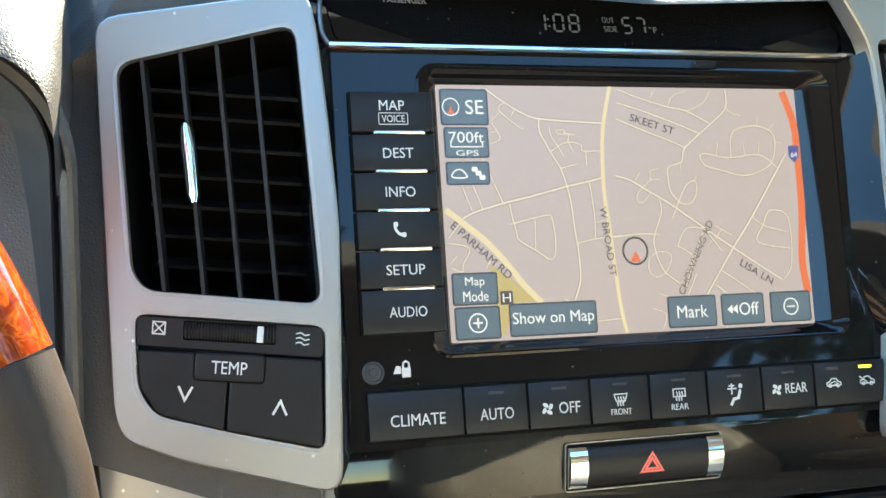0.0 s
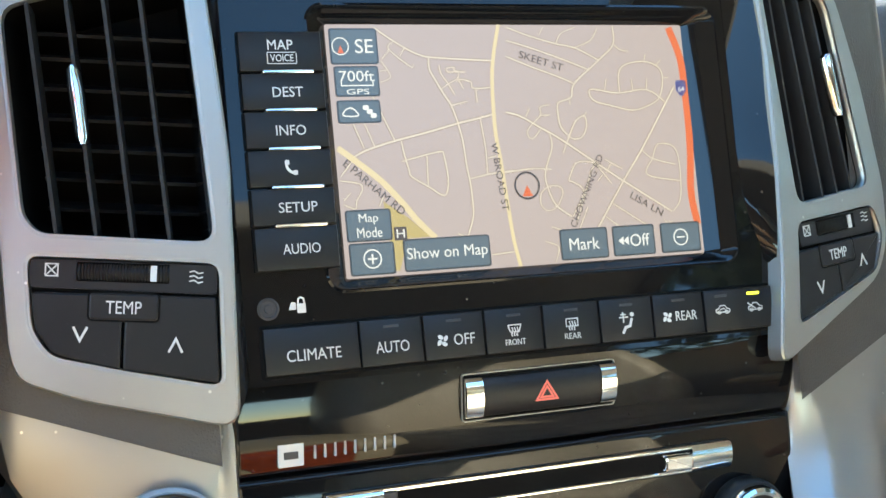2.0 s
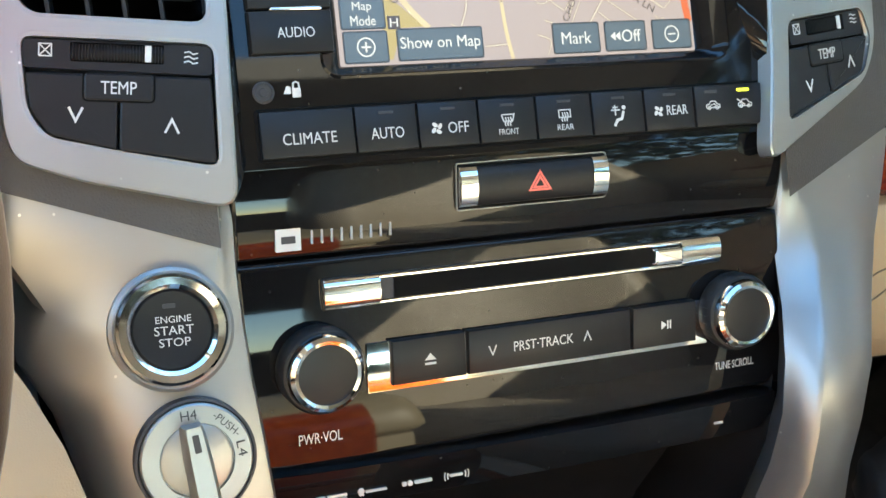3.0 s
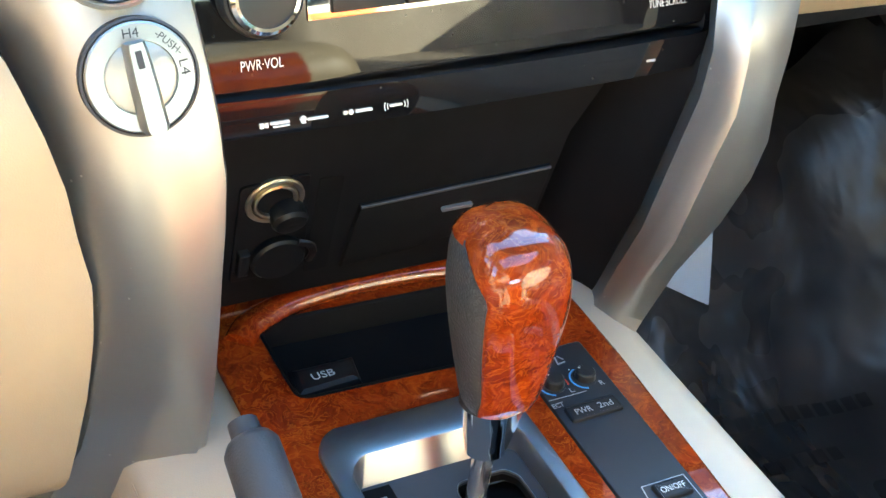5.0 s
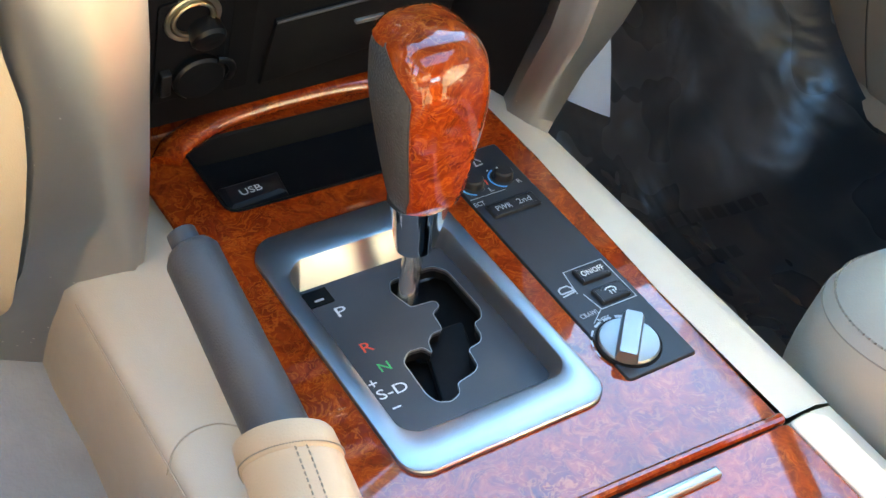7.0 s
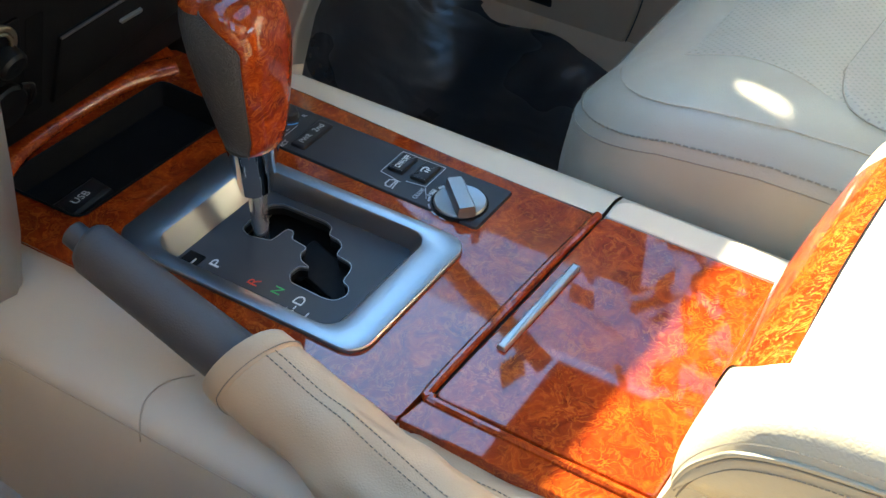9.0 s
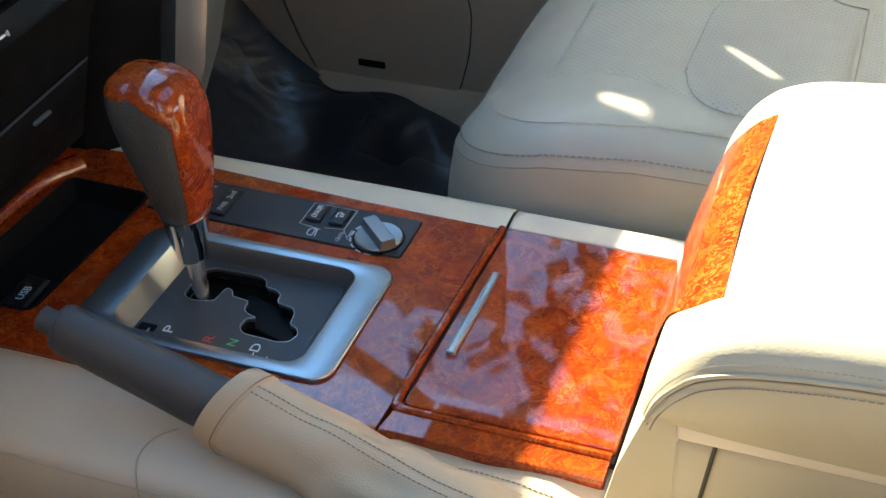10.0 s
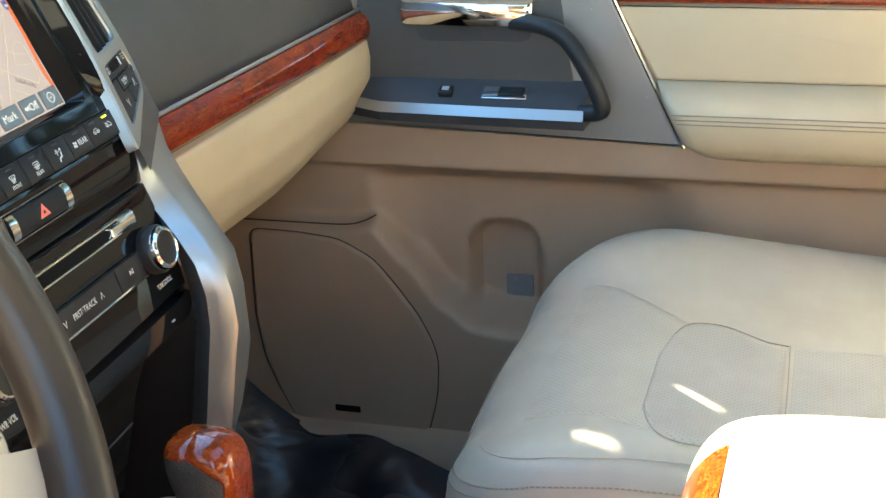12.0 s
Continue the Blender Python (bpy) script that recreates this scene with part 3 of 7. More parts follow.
part("latch", sweep(curve_pts([(0.232, DX(0.232) - 0.0042, 0.577), (0.244, DX(0.244) - 0.0058, 0.590), (0.262, DX(0.262) - 0.0058, 0.5915), (0.25, DX(0.25) - 0.0046, 0.575), (0.236, DX(0.236) - 0.003, 0.566)], 5), 0.0005, 6), STITCH, glove)


def knee_skin(u, v):
    z = 0.655 - 0.335 * v
    xi = -between([(0.32, 0.211), (0.35, 0.205), (0.395, 0.1945), (0.43, 0.1875), (0.465, 0.183), (0.495, 0.182), (0.52, 0.1865), (0.545, 0.1895), (0.57, 0.1955), (0.595, 0.204), (0.615, 0.2155), (0.66, 0.25)], z)
    x = xi - (0.62 - abs(xi)) * u
    y = -0.004 - 0.022 * math.sin(math.pi * min(1, u * 1.3 + 0.12)) * math.sin(math.pi * min(1.0, v + 0.15)) + 0.10 * smoothstep(0.56, 0.70, z) + 0.06 * smoothstep(0.38, 0.31, z)
    return x, y, z


part("knee_panel", grid(knee_skin, 30, 40), BEIGE, dash, "beige lower panel under the steering column", smooth=70)
part("lower_shroud", box(0.13, 0.70, 0.20, 0.50, 0.44, 0.47), CARPET, dash, "dark panel under the glove box")
# Added filler: black stands in for the darkness behind the panel gaps.
part("core", box(-0.128, 0.128, 0.122, 0.2, 0.30, 0.84), DEEP, dash, "black filler box that keeps the gaps dark")

# instrument hood beside the steering wheel
hood = thing("instrument_binnacle", (-0.40, 0.12, 0.75), "dark vinyl hood round the instrument cluster", "instrument cluster")
outer = rounded([(-590, 650), (-225, 650), (-226, 806), (-236, 828), (-256, 842), (-590, 856)], 12)
inner = rounded([(-580, 660), (-231, 660), (-232, 803), (-241, 821), (-260, 835), (-580, 848)], 12)
TY = Matrix(((0.001, 0, 0, 0), (0, 0, -0.001, 0.088), (0, 0.001, 0, 0), (0, 0, 0, 1)))
lean = Matrix.Identity(4)
lean[1][2] = 0.25
lean[1][3] = -0.25 * 0.75
part("hood_rim", band(ccw(outer), ccw(inner), -40, 30, 4), VINYL, hood, "", lean @ TY)
brow = [(-0.60, 0.858), (-0.42, 0.852), (-0.30, 0.846), (-0.256, 0.8405), (-0.243, 0.834), (-0.2365, 0.825), (-0.2345, 0.812), (-0.2340, 0.79)]
part("hood_top", loft([[(x + dx * smoothstep(-0.30, -0.24, x), y + 0.25 * (z - 0.84), z + dz) for x, z, _ in curve_pts([(a, b, 0) for a, b in brow], 4)] for y, dz, dx in ((0.072, -0.003, 0), (0.076, 0.001, 0.001), (0.09, 0.008, 0.004), (0.13, 0.022, 0.010), (0.20, 0.036, 0.014), (0.30, 0.045, 0.014), (0.45, 0.046, 0.014))], caps=False, closed=False), VINYL, hood, "grained vinyl brow in full sun", smooth=60)
part("hood_throat", band(ccw(offset(ccw(inner), 2)), ccw(offset(ccw(inner), 26)), -70, 12, 1, -70, -45), GREYPLASTIC, hood, "dark grey inner funnel", lean @ TY)
part("dial_face", prism(offset(ccw(inner), 20), -75, -60), GLOSS, hood, "black dial face", lean @ TY)

# ---------------------------------------------------------------- centre stack
stack = thing("centre_stack", (0, 0.05, 0.62), "glossy black centre console panel with navigation screen and radio", "control panel")
hole = rrect(6.7, 82, 195.5, 117.3, 7, 5)
upper = part("screen_surround", plate(rounded([(-136, -12), (136, -12), (139, 80), (136, 146), (-136, 146), (-139, 80)], 2, 2), [hole], -14, 0), GLOSS, stack, "glossy black surround", FU)
scr = rrect(5.9, 81.6, 172.8, 106.3, 0.6, 5)
mid = rrect(6.4, 82, 185, 113.5, 4, 5)
part("recess", loft([[(x, y, 0.2) for x, y in offset(hole, -1.2)], [(x, y, 0.6) for x, y in offset(hole, -0.2)], [(x, y, -0.4) for x, y in offset(hole, 1.0)],
                     [(x, y, -3.2) for x, y in mid], [(x, y, -4.0) for x, y in offset(mid, 1)], [(x, y, -9.2) for x, y in offset(scr, -0.2)]], caps=False), GLOSS, stack, "bevelled screen recess", FU)
part("display", prism(offset(scr, -0.6), -12, -9.0), SCREEN, stack, "lit map screen", FU)
ZS = -8.9
SX = lambda x: 5.9 + (x - 0.5) * 172.8  # share of the screen's width
SY = lambda y: 81.6 + (0.5 - y) * 106.3
S2 = lambda pts: [(SX(x), SY(y)) for x, y in pts]
ROADS = []


def road(pts, w=1.0, mat=None, smooth=True, group=None, z=0.0):
    p = S2(pts)
    p = [tuple(q) for q in curve_pts([(a, b, 0) for a, b in p], 5)] if smooth and len(p) > 2 else [(a, b, 0) for a, b in p]
    p = [(a, b) for a, b, *_ in p]
    ROADS.append((p, w, mat, z))


# side streets, main streets and the highway of the map, as shares of the screen's width and height
road([(0.125, 0.01), (0.173, 0.065), (0.235, 0.12), (0.293, 0.135), (0.432, 0.148)], 1.0)
road([(0.172, 0.067), (0.158, 0.096), (0.211, 0.168), (0.22, 0.16)], 0.8)
road([(0.186, 0.127), (0.2, 0.092)], 0.8)
road([(0.138, 0.138), (0.162, 0.099)], 0.8)
road([(0.135, 0.144), (0.157, 0.208), (0.129, 0.231)], 0.8)
road([(0.13, 0.186), (0.151, 0.181)], 0.8)
road([(0.262, 0.132), (0.261, 0.18), (0.274, 0.224), (0.292, 0.279), (0.31, 0.328), (0.321, 0.383), (0.326, 0.416)], 1.0)
road([(0.326, 0.416), (0.333, 0.481), (0.337, 0.579), (0.343, 0.666), (0.343, 0.775), (0.33, 0.838), (0.321, 0.869)], 1.0)
road([(0.288, 0.165), (0.291, 0.198), (0.308, 0.242), (0.323, 0.286)], 0.8)
road([(0.289, 0.262), (0.33, 0.226), (0.369, 0.234), (0.375, 0.261), (0.425, 0.26)], 0.8)
road([(0.382, 0.267), (0.382, 0.321)], 0.8)
road([(0.334, 0.227), (0.338, 0.194), (0.311, 0.193), (0.308, 0.177), (0.328, 0.175), (0.329, 0.188), (0.357, 0.195)], 0.8)
road([(0.338, 0.227), (0.348, 0.263)], 0.8)
road([(0.31, 0.331), (0.355, 0.315)], 0.8)
road([(0.048, 0.523), (0.08, 0.5), (0.152, 0.468), (0.233, 0.44), (0.323, 0.405), (0.385, 0.385), (0.43, 0.368)], 1.15)
road([(0.049, 0.392), (0.072, 0.494)], 0.8)
road([(0.076, 0.384), (0.099, 0.487)], 0.8)
road([(0.105, 0.285), (0.125, 0.36), (0.153, 0.466)], 0.8)
road([(0.169, 0.469), (0.174, 0.523), (0.183, 0.587), (0.188, 0.614), (0.234, 0.661), (0.263, 0.693), (0.278, 0.682), (0.284, 0.618), (0.278, 0.531), (0.27, 0.518), (0.228, 0.529), (0.165, 0.552)], 0.9)
road([(0.233, 0.533), (0.229, 0.656)], 0.8)
road([(0.386, 0.387), (0.393, 0.519), (0.391, 0.617)], 0.8)
road([(0.397, 0.552), (0.42, 0.543)], 0.8)
road([(0.341, 0.634), (0.396, 0.617), (0.466, 0.607)], 0.9)
road([(0.006, 0.603), (0.03, 0.558), (0.048, 0.523)], 0.8)
road([(0.003, 0.618), (0.052, 0.633), (0.057, 0.66), (0.041, 0.7), (0.036, 0.731), (0.008, 0.712)], 0.8)
road([(0.009, 0.697), (0.027, 0.668)], 0.8)
road([(0.383, 0.947), (0.452, 0.94)], 0.9)
road([(0.296, 0.85), (0.313, 0.866)], 0.8)
road([(0.097, 0.727), (0.109, 0.691)], 0.8)
road([(0.481, 0.006), (0.539, 0.041), (0.617, 0.077), (0.674, 0.096), (0.741, 0.15)], 0.9)
road([(0.478, 0.063), (0.551, 0.098), (0.647, 0.152), (0.711, 0.193)], 0.9)
road([(0.473, 0.13), (0.546, 0.177), (0.619, 0.22), (0.662, 0.25)], 0.9)
road([(0.621, 0.075), (0.639, 0.032), (0.68, 0.008)], 0.8)
road([(0.672, 0.096), (0.723, 0.063), (0.746, 0.011)], 0.8)
road([(0.573, 0.042), (0.587, 0.008)], 0.8)
road([(0.792, 0.0), (0.789, 0.082), (0.741, 0.15), (0.662, 0.25), (0.649, 0.307), (0.612, 0.328), (0.606, 0.361), (0.61, 0.43), (0.627, 0.465)], 1.0)
road([(0.792, 0.084), (0.808, 0.105), (0.832, 0.112)], 0.8)
road([(0.644, 0.318), (0.644, 0.339)], 0.7)
road([(0.61, 0.543), (0.627, 0.488), (0.655, 0.41), (0.682, 0.389), (0.685, 0.435), (0.668, 0.479), (0.641, 0.483), (0.628, 0.465)], 0.9)
road([(0.678, 0.394), (0.69, 0.372)], 0.7)
road([(0.459, 0.364), (0.499, 0.383), (0.545, 0.426), (0.603, 0.48), (0.697, 0.584), (0.778, 0.672), (0.915, 0.813)], 1.1)
road([(0.514, 0.384), (0.526, 0.351)], 0.8)
road([(0.581, 0.337), (0.556, 0.347), (0.555, 0.381), (0.518, 0.435), (0.516, 0.469), (0.53, 0.475), (0.556, 0.432)], 0.8)
road([(0.555, 0.381), (0.582, 0.38)], 0.8)
road([(0.577, 0.462), (0.579, 0.518), (0.556, 0.607), (0.553, 0.663), (0.573, 0.755), (0.616, 0.81)], 0.9)
road([(0.443, 0.614), (0.511, 0.603), (0.571, 0.608)], 0.9)
road([(0.535, 0.706), (0.559, 0.68), (0.59, 0.683), (0.597, 0.712), (0.577, 0.766), (0.549, 0.78), (0.532, 0.75), (0.535, 0.706)], 0.8)
road([(0.794, 0.291), (0.797, 0.21), (0.82, 0.17), (0.877, 0.157), (0.921, 0.185), (0.929, 0.239), (0.916, 0.309), (0.889, 0.343), (0.831, 0.369), (0.768, 0.348), (0.714, 0.322), (0.709, 0.275), (0.787, 0.293), (0.877, 0.281), (0.931, 0.339)], 0.9)
road([(0.75, 0.28), (0.758, 0.231)], 0.7)
road([(0.835, 0.284), (0.833, 0.235)], 0.7)
road([(0.876, 0.281), (0.881, 0.231)], 0.7)
road([(0.877, 0.157), (0.884, 0.125)], 0.7)
road([(0.913, 0.177), (0.929, 0.15)], 0.7)
road([(0.93, 0.229), (0.947, 0.228)], 0.7)
road([(0.96, 0.275), (0.844, 0.538), (0.778, 0.672), (0.69, 0.864)], 1.1)
road([(0.84, 0.538), (0.873, 0.581), (0.941, 0.61)], 0.8)
road([(0.873, 0.581), (0.895, 0.519), (0.949, 0.552), (0.948, 0.746), (0.919, 0.814)], 0.8)
road([(0.873, 0.581), (0.852, 0.65), (0.949, 0.682)], 0.8)
road([(0.74, 0.766), (0.837, 0.869)], 0.8)
road([(0.717, 0.821), (0.757, 0.871)], 0.8)
road([(0.618, 0.657), (0.646, 0.586), (0.696, 0.59), (0.687, 0.618)], 0.8)
road([(0.618, 0.657), (0.658, 0.706), (0.62, 0.81)], 0.8)
road([(0.687, 0.618), (0.629, 0.84)], 0.8)
road([(0.697, 0.584), (0.742, 0.68)], 0.8)
road([(0.729, 0.576), (0.778, 0.62)], 0.8)
road([(0.747, 0.594), (0.729, 0.633)], 0.8)
road([(0.703, 0.665), (0.717, 0.643)], 0.7)
road([(0.556, 0.848), (0.582, 0.863)], 0.8)
road([(0.533, 0.907), (0.57, 0.934), (0.558, 0.995)], 0.8)
road([(0.888, 0.845), (0.899, 0.864), (0.914, 0.854)], 0.7)
road([(0.665, 0.775), (0.636, 0.863)], 0.8)
road([(0.461, -0.004), (0.432, 0.185), (0.424, 0.421), (0.431, 0.563), (0.439, 0.752), (0.446, 0.893), (0.458, 1.001)], 1.7, MAPYELLOW)
road([(0.004, 0.489), (0.044, 0.539), (0.106, 0.623), (0.155, 0.712), (0.192, 0.79), (0.236, 0.864)], 2.6, MAPYELLOW)
road([(0.963, 0.009), (0.99, 0.146), (0.994, 0.289), (0.994, 0.455), (0.99, 0.573), (0.98, 0.738), (0.99, 0.874)], 3.6, MAPRED)
for p, w, m, z in ROADS:
    if m is None:
        part("street_edge", ribbon(p, w + 0.45, ZS, 0.05), MAPEDGE, stack, "", FU, 0)
        part("street", ribbon(p, w * 0.72, ZS + 0.06, 0.05), MAPROAD, stack, "", FU, 0)
    else:
        part("main_road", ribbon(p, w, ZS + 0.12, 0.05), m, stack, "", FU, 0)
part("map_area", prism([(SX(a), SY(b)) for a, b in ((0.108, 0.707), (0.165, 0.771), (0.222, 0.857), (0.163, 0.86), (0.135, 0.984), (0.122, 0.982))], ZS, ZS + 0.05), MAPGOLD, stack, "", FU, 0)
for s, x, y, w, h, turn in (("SKEET ST", 0.572, 0.152, 22, 3.4, -17), ("LISA LN", 0.840, 0.776, 18, 3.2, -31), ("CHOWNING RD", 0.666, 0.706, 36, 3.2, 61),
                            ("W BROAD ST", 0.424, 0.630, 30, 3.2, -85), ("E PARHAM RD", 0.089, 0.651, 33, 3.4, -43)):
    lettering(s, SX(x), SY(y), w, h, ZS + 0.25, FU, MAPTEXT, stack, turn)
part("position_ring", ribbon(circle(SX(0.497), SY(0.672), 5.8, 28), 0.9, ZS + 0.2, 0.1, True), MAPTEXT, stack, "", FU, 0)
part("position_mark", prism([(SX(0.497) - 2.6, SY(0.675) - 4.4), (SX(0.497) + 2.6, SY(0.675) - 4.4), (SX(0.497), SY(0.675) + 0.4)], ZS + 0.15, ZS + 0.25), MAPRED, stack, "", FU, 0)
part("highway_shield", prism(rounded([(SX(0.967), SY(0.243)), (SX(0.998), SY(0.243)), (SX(0.998), SY(0.29)), (SX(0.983), SY(0.318)), (SX(0.967), SY(0.29))], 1), ZS + 0.2, ZS + 0.3), SHIELD, stack, "", FU, 0)
lettering("64", SX(0.983), SY(0.282), 3.2, 2.4, ZS + 0.35, FU, KEYTEXT, stack)


def map_key(name, x0, y0, x1, y1):
    """A soft key drawn on the screen, in shares of it."""
    cx, cy, w, h = SX((x0 + x1) / 2), SY((y0 + y1) / 2), (x1 - x0) * 171.7, (y1 - y0) * 105.3
    part("key_edge", prism(rrect(cx, cy, w, h, 1.2), ZS + 0.1, ZS + 0.3), KEYEDGE, stack, "", FU, 0)
    return part(name, prism(rrect(cx, cy, w - 1.4, h - 1.4, 0.9), ZS + 0.3, ZS + 0.42), KEYBLUE, stack, "", FU, 0), cx, cy


ZK = ZS + 0.45
_, cx, cy = map_key("screen_key", 0.006, 0.013, 0.13, 0.159)
lettering("SE", cx + 4.5, cy, 8, 6, ZK, FU, KEYTEXT, stack)
part("compass", ribbon(circle(cx - 6, cy, 3.6, 20), 0.5, ZK, 0.1, True), KEYTEXT, stack, "", FU, 0)
part("compass_needle", prism([(cx - 7.4, cy - 3), (cx - 4.6, cy - 3), (cx - 6, cy + 0.6)], ZK, ZK + 0.1), MAPRED, stack, "", FU, 0)
_, cx, cy = map_key("screen_key", 0.011, 0.165, 0.126, 0.288)
lettering("700ft", cx, cy + 2.2, 15.5, 4.6, ZK, FU, KEYTEXT, stack)
lettering("GPS", cx, cy - 4.4, 10, 2.4, ZK, FU, KEYTEXT, stack)
part("scale_bar", ribbon([(cx - 7, cy), (cx - 7, cy - 1.8), (cx + 7, cy - 1.8), (cx + 7, cy)], 0.5, ZK, 0.1), KEYTEXT, stack, "", FU, 0)
_, cx, cy = map_key("screen_key", 0.011, 0.301, 0.123, 0.394)
part("weather_icon", ribbon(curve_pts([(cx - 7, cy - 1.6, 0), (cx - 6, cy + 0.8, 0), (cx - 3.5, cy + 1.6, 0), (cx - 1.5, cy + 0.2, 0), (cx - 0.8, cy - 1.8, 0)], 4, True), 0.6, ZK, 0.1, True), KEYTEXT, stack, "", FU, 0)
for k in range(3):
    part("traffic_icon", prism(rrect(cx + 3 + k * 1.6, cy + 1.6 - k * 1.7, 2.6, 2.0, 0.6), ZK, ZK + 0.1), KEYTEXT, stack, "", FU, 0)
_, cx, cy = map_key("screen_key", 0.007, 0.735, 0.124, 0.862)
lettering("Map", cx, cy + 2.6, 8.5, 4.6, ZK, FU, KEYTEXT, stack)
lettering("Mode", cx, cy - 3, 11, 4.2, ZK, FU, KEYTEXT, stack)
_, cx, cy = map_key("screen_key", 0.009, 0.866, 0.125, 0.995)
part("plus_ring", ribbon(circle(cx, cy, 3.8, 22), 0.6, ZK, 0.1, True), KEYTEXT, stack, "", FU, 0)
lettering("+", cx, cy, 4.2, 4.2, ZK, FU, KEYTEXT, stack)
_, cx, cy = map_key("screen_key", 0.147, 0.862, 0.379, 0.993)
lettering("Show on Map", cx, cy, 37, 6.4, ZK, FU, KEYTEXT, stack)
_, cx, cy = map_key("screen_key", 0.574, 0.862, 0.713, 0.993)
lettering("Mark", cx, cy, 15, 5.4, ZK, FU, KEYTEXT, stack)
_, cx, cy = map_key("screen_key", 0.727, 0.862, 0.853, 0.992)
lettering("Off", cx + 3, cy, 10, 5.6, ZK, FU, KEYTEXT, stack)
for k in (0, 2.6):
    part("arrow_icon", prism([(cx - 8 + k, cy), (cx - 5.4 + k, cy - 2), (cx - 5.4 + k, cy + 2)], ZK, ZK + 0.1), KEYTEXT, stack, "", FU, 0)
_, cx, cy = map_key("screen_key", 0.871, 0.862, 0.993, 0.992)
part("minus_ring", ribbon(circle(cx, cy, 3.6, 22), 0.6, ZK, 0.1, True), KEYTEXT, stack, "", FU, 0)
part("minus_icon", prism(rrect(cx, cy, 4, 0.7, 0.1), ZK, ZK + 0.1), KEYTEXT, stack, "", FU, 0)
lettering("H", SX(0.1445), SY(0.838), 3.6, 3.6, ZK, FU, KEYTEXT, stack)
part("hospital_mark", prism(rrect(SX(0.1445), SY(0.838), 5.6, 5.6, 0.4), ZS + 0.2, ZS + 0.35), MAPTEXT, stack, "", FU, 0)

# six menu keys beside the screen
SEP = [129.5, 112.4, 96.9, 81.3, 65.8, 50.4, 32.6]
for k, word in enumerate(("MAP", "DEST", "INFO", "", "SETUP", "AUDIO")):
    a, b = SEP[k], SEP[k + 1]
    key = part("menu_key", prism(ccw([(-121, b + 0.35), (-86.6, b + 0.35), (-86.6, a - 0.35), (-121, a - 0.35)]), -2, 3.2, 1.1), BUTTON, stack, "", FU)
    if k < 5:
        part("chrome_bar", prism(rrect(-101.7, b + 0.1, 21.8, 1.7, 0.8), 2.0, 4.6, 0.6), CHROME, key, "slim chrome bar", FU)
    m = (a + b) / 2
    if k == 0:
        lettering("MAP", -104, m + 2.6, 10.5, 4.0, 3.25, FU, PRINT, key)
        lettering("VOICE", -103.6, m - 2.8, 9.6, 2.9, 3.25, FU, PRINT, key)
        part("word_frame", ribbon(rrect(-103.6, m - 2.8, 12, 4.6, 0.3, 1), 0.3, 3.22, 0.1, True), PRINT, key, "", FU, 0)
    elif word:
        lettering(word, -102.4 + (0.2 if k > 3 else 0), m - 0.3, {"DEST": 12.6, "INFO": 12.4, "SETUP": 16, "AUDIO": 15.5}[word], 4.1, 3.25, FU, PRINT, key)
    else:
        part("phone_icon", ribbon(curve_pts([(-105.6, m + 2.6, 0), (-105.4, m + 0.4, 0), (-104, m - 1.4, 0), (-101.8, m - 2.2, 0)], 5), 1.1, 3.22, 0.1), PRINT, key, "", FU, 0)
        for px_, py_ in ((-105.2, m + 2.3), (-102.0, m - 1.9)):
            part("phone_icon", prism(rrect(px_, py_, 1.8, 1.9, 0.5), 3.22, 3.34), PRINT, key, "", FU, 0)

# security lamp and its sign
part("security_lamp", lathe([(4.5, -1), (4.5, 0.6), (3.7, 1.0), (3.2, 0.3), (1.9, 0.3), (1.6, 0.9), (0.3, 1.0)], 28, -117.2, 18.2), GREYPLASTIC, stack, "round grey sensor", FU)
part("security_sign", prism(rrect(-103.6, 17.6, 3.6, 3.8, 0.4), 0, 0.15), PRINT, stack, "", FU, 0)
part("security_sign", ribbon([(-104.9, 19.4), (-104.7, 21.4), (-103.6, 22.0), (-102.5, 21.4), (-102.3, 19.4)], 0.7, 0, 0.15), PRINT, stack, "", FU, 0)
part("security_sign", prism([(-109, 17.2), (-105.8, 17.2), (-105.8, 20), (-107.6, 20.4)], 0, 0.15), PRINT, stack, "", FU, 0)

# climate keys
EDGE = [-121, -81.2, -53.7, -26.1, 1.2, 28.6, 55.4, 82, 119.5]
part("climate_tray", prism(rrect(-0.7, 1.0, 243, 21.4, 2.0), -3, 0.25, 0.2), DEEP, stack, "dark gap round the keys", FU)


def fan_icon(cx, cy, r, z, M, parent):
    for k in range(4):
        a = k * math.pi / 2 + 0.5
        part("fan_icon", prism([(cx + r * (0.56 * math.cos(a) + 0.46 * math.cos(t) * math.cos(a + 0.5) - 0.30 * math.sin(t) * math.sin(a + 0.5)), cy + r * (0.56 * math.sin(a) + 0.46 * math.cos(t) * math.sin(a + 0.5) + 0.30 * math.sin(t) * math.cos(a + 0.5))) for t in [2 * math.pi * j / 10 for j in range(10)]], z, z + 0.12), PRINT, parent, "", M, 0)


def lines_icon(lines, w, z, M, parent, mat=None, name="icon"):
    for l in lines:
        part(name, ribbon(l, w, z, 0.12), mat or PRINT, parent, "", M, 0)


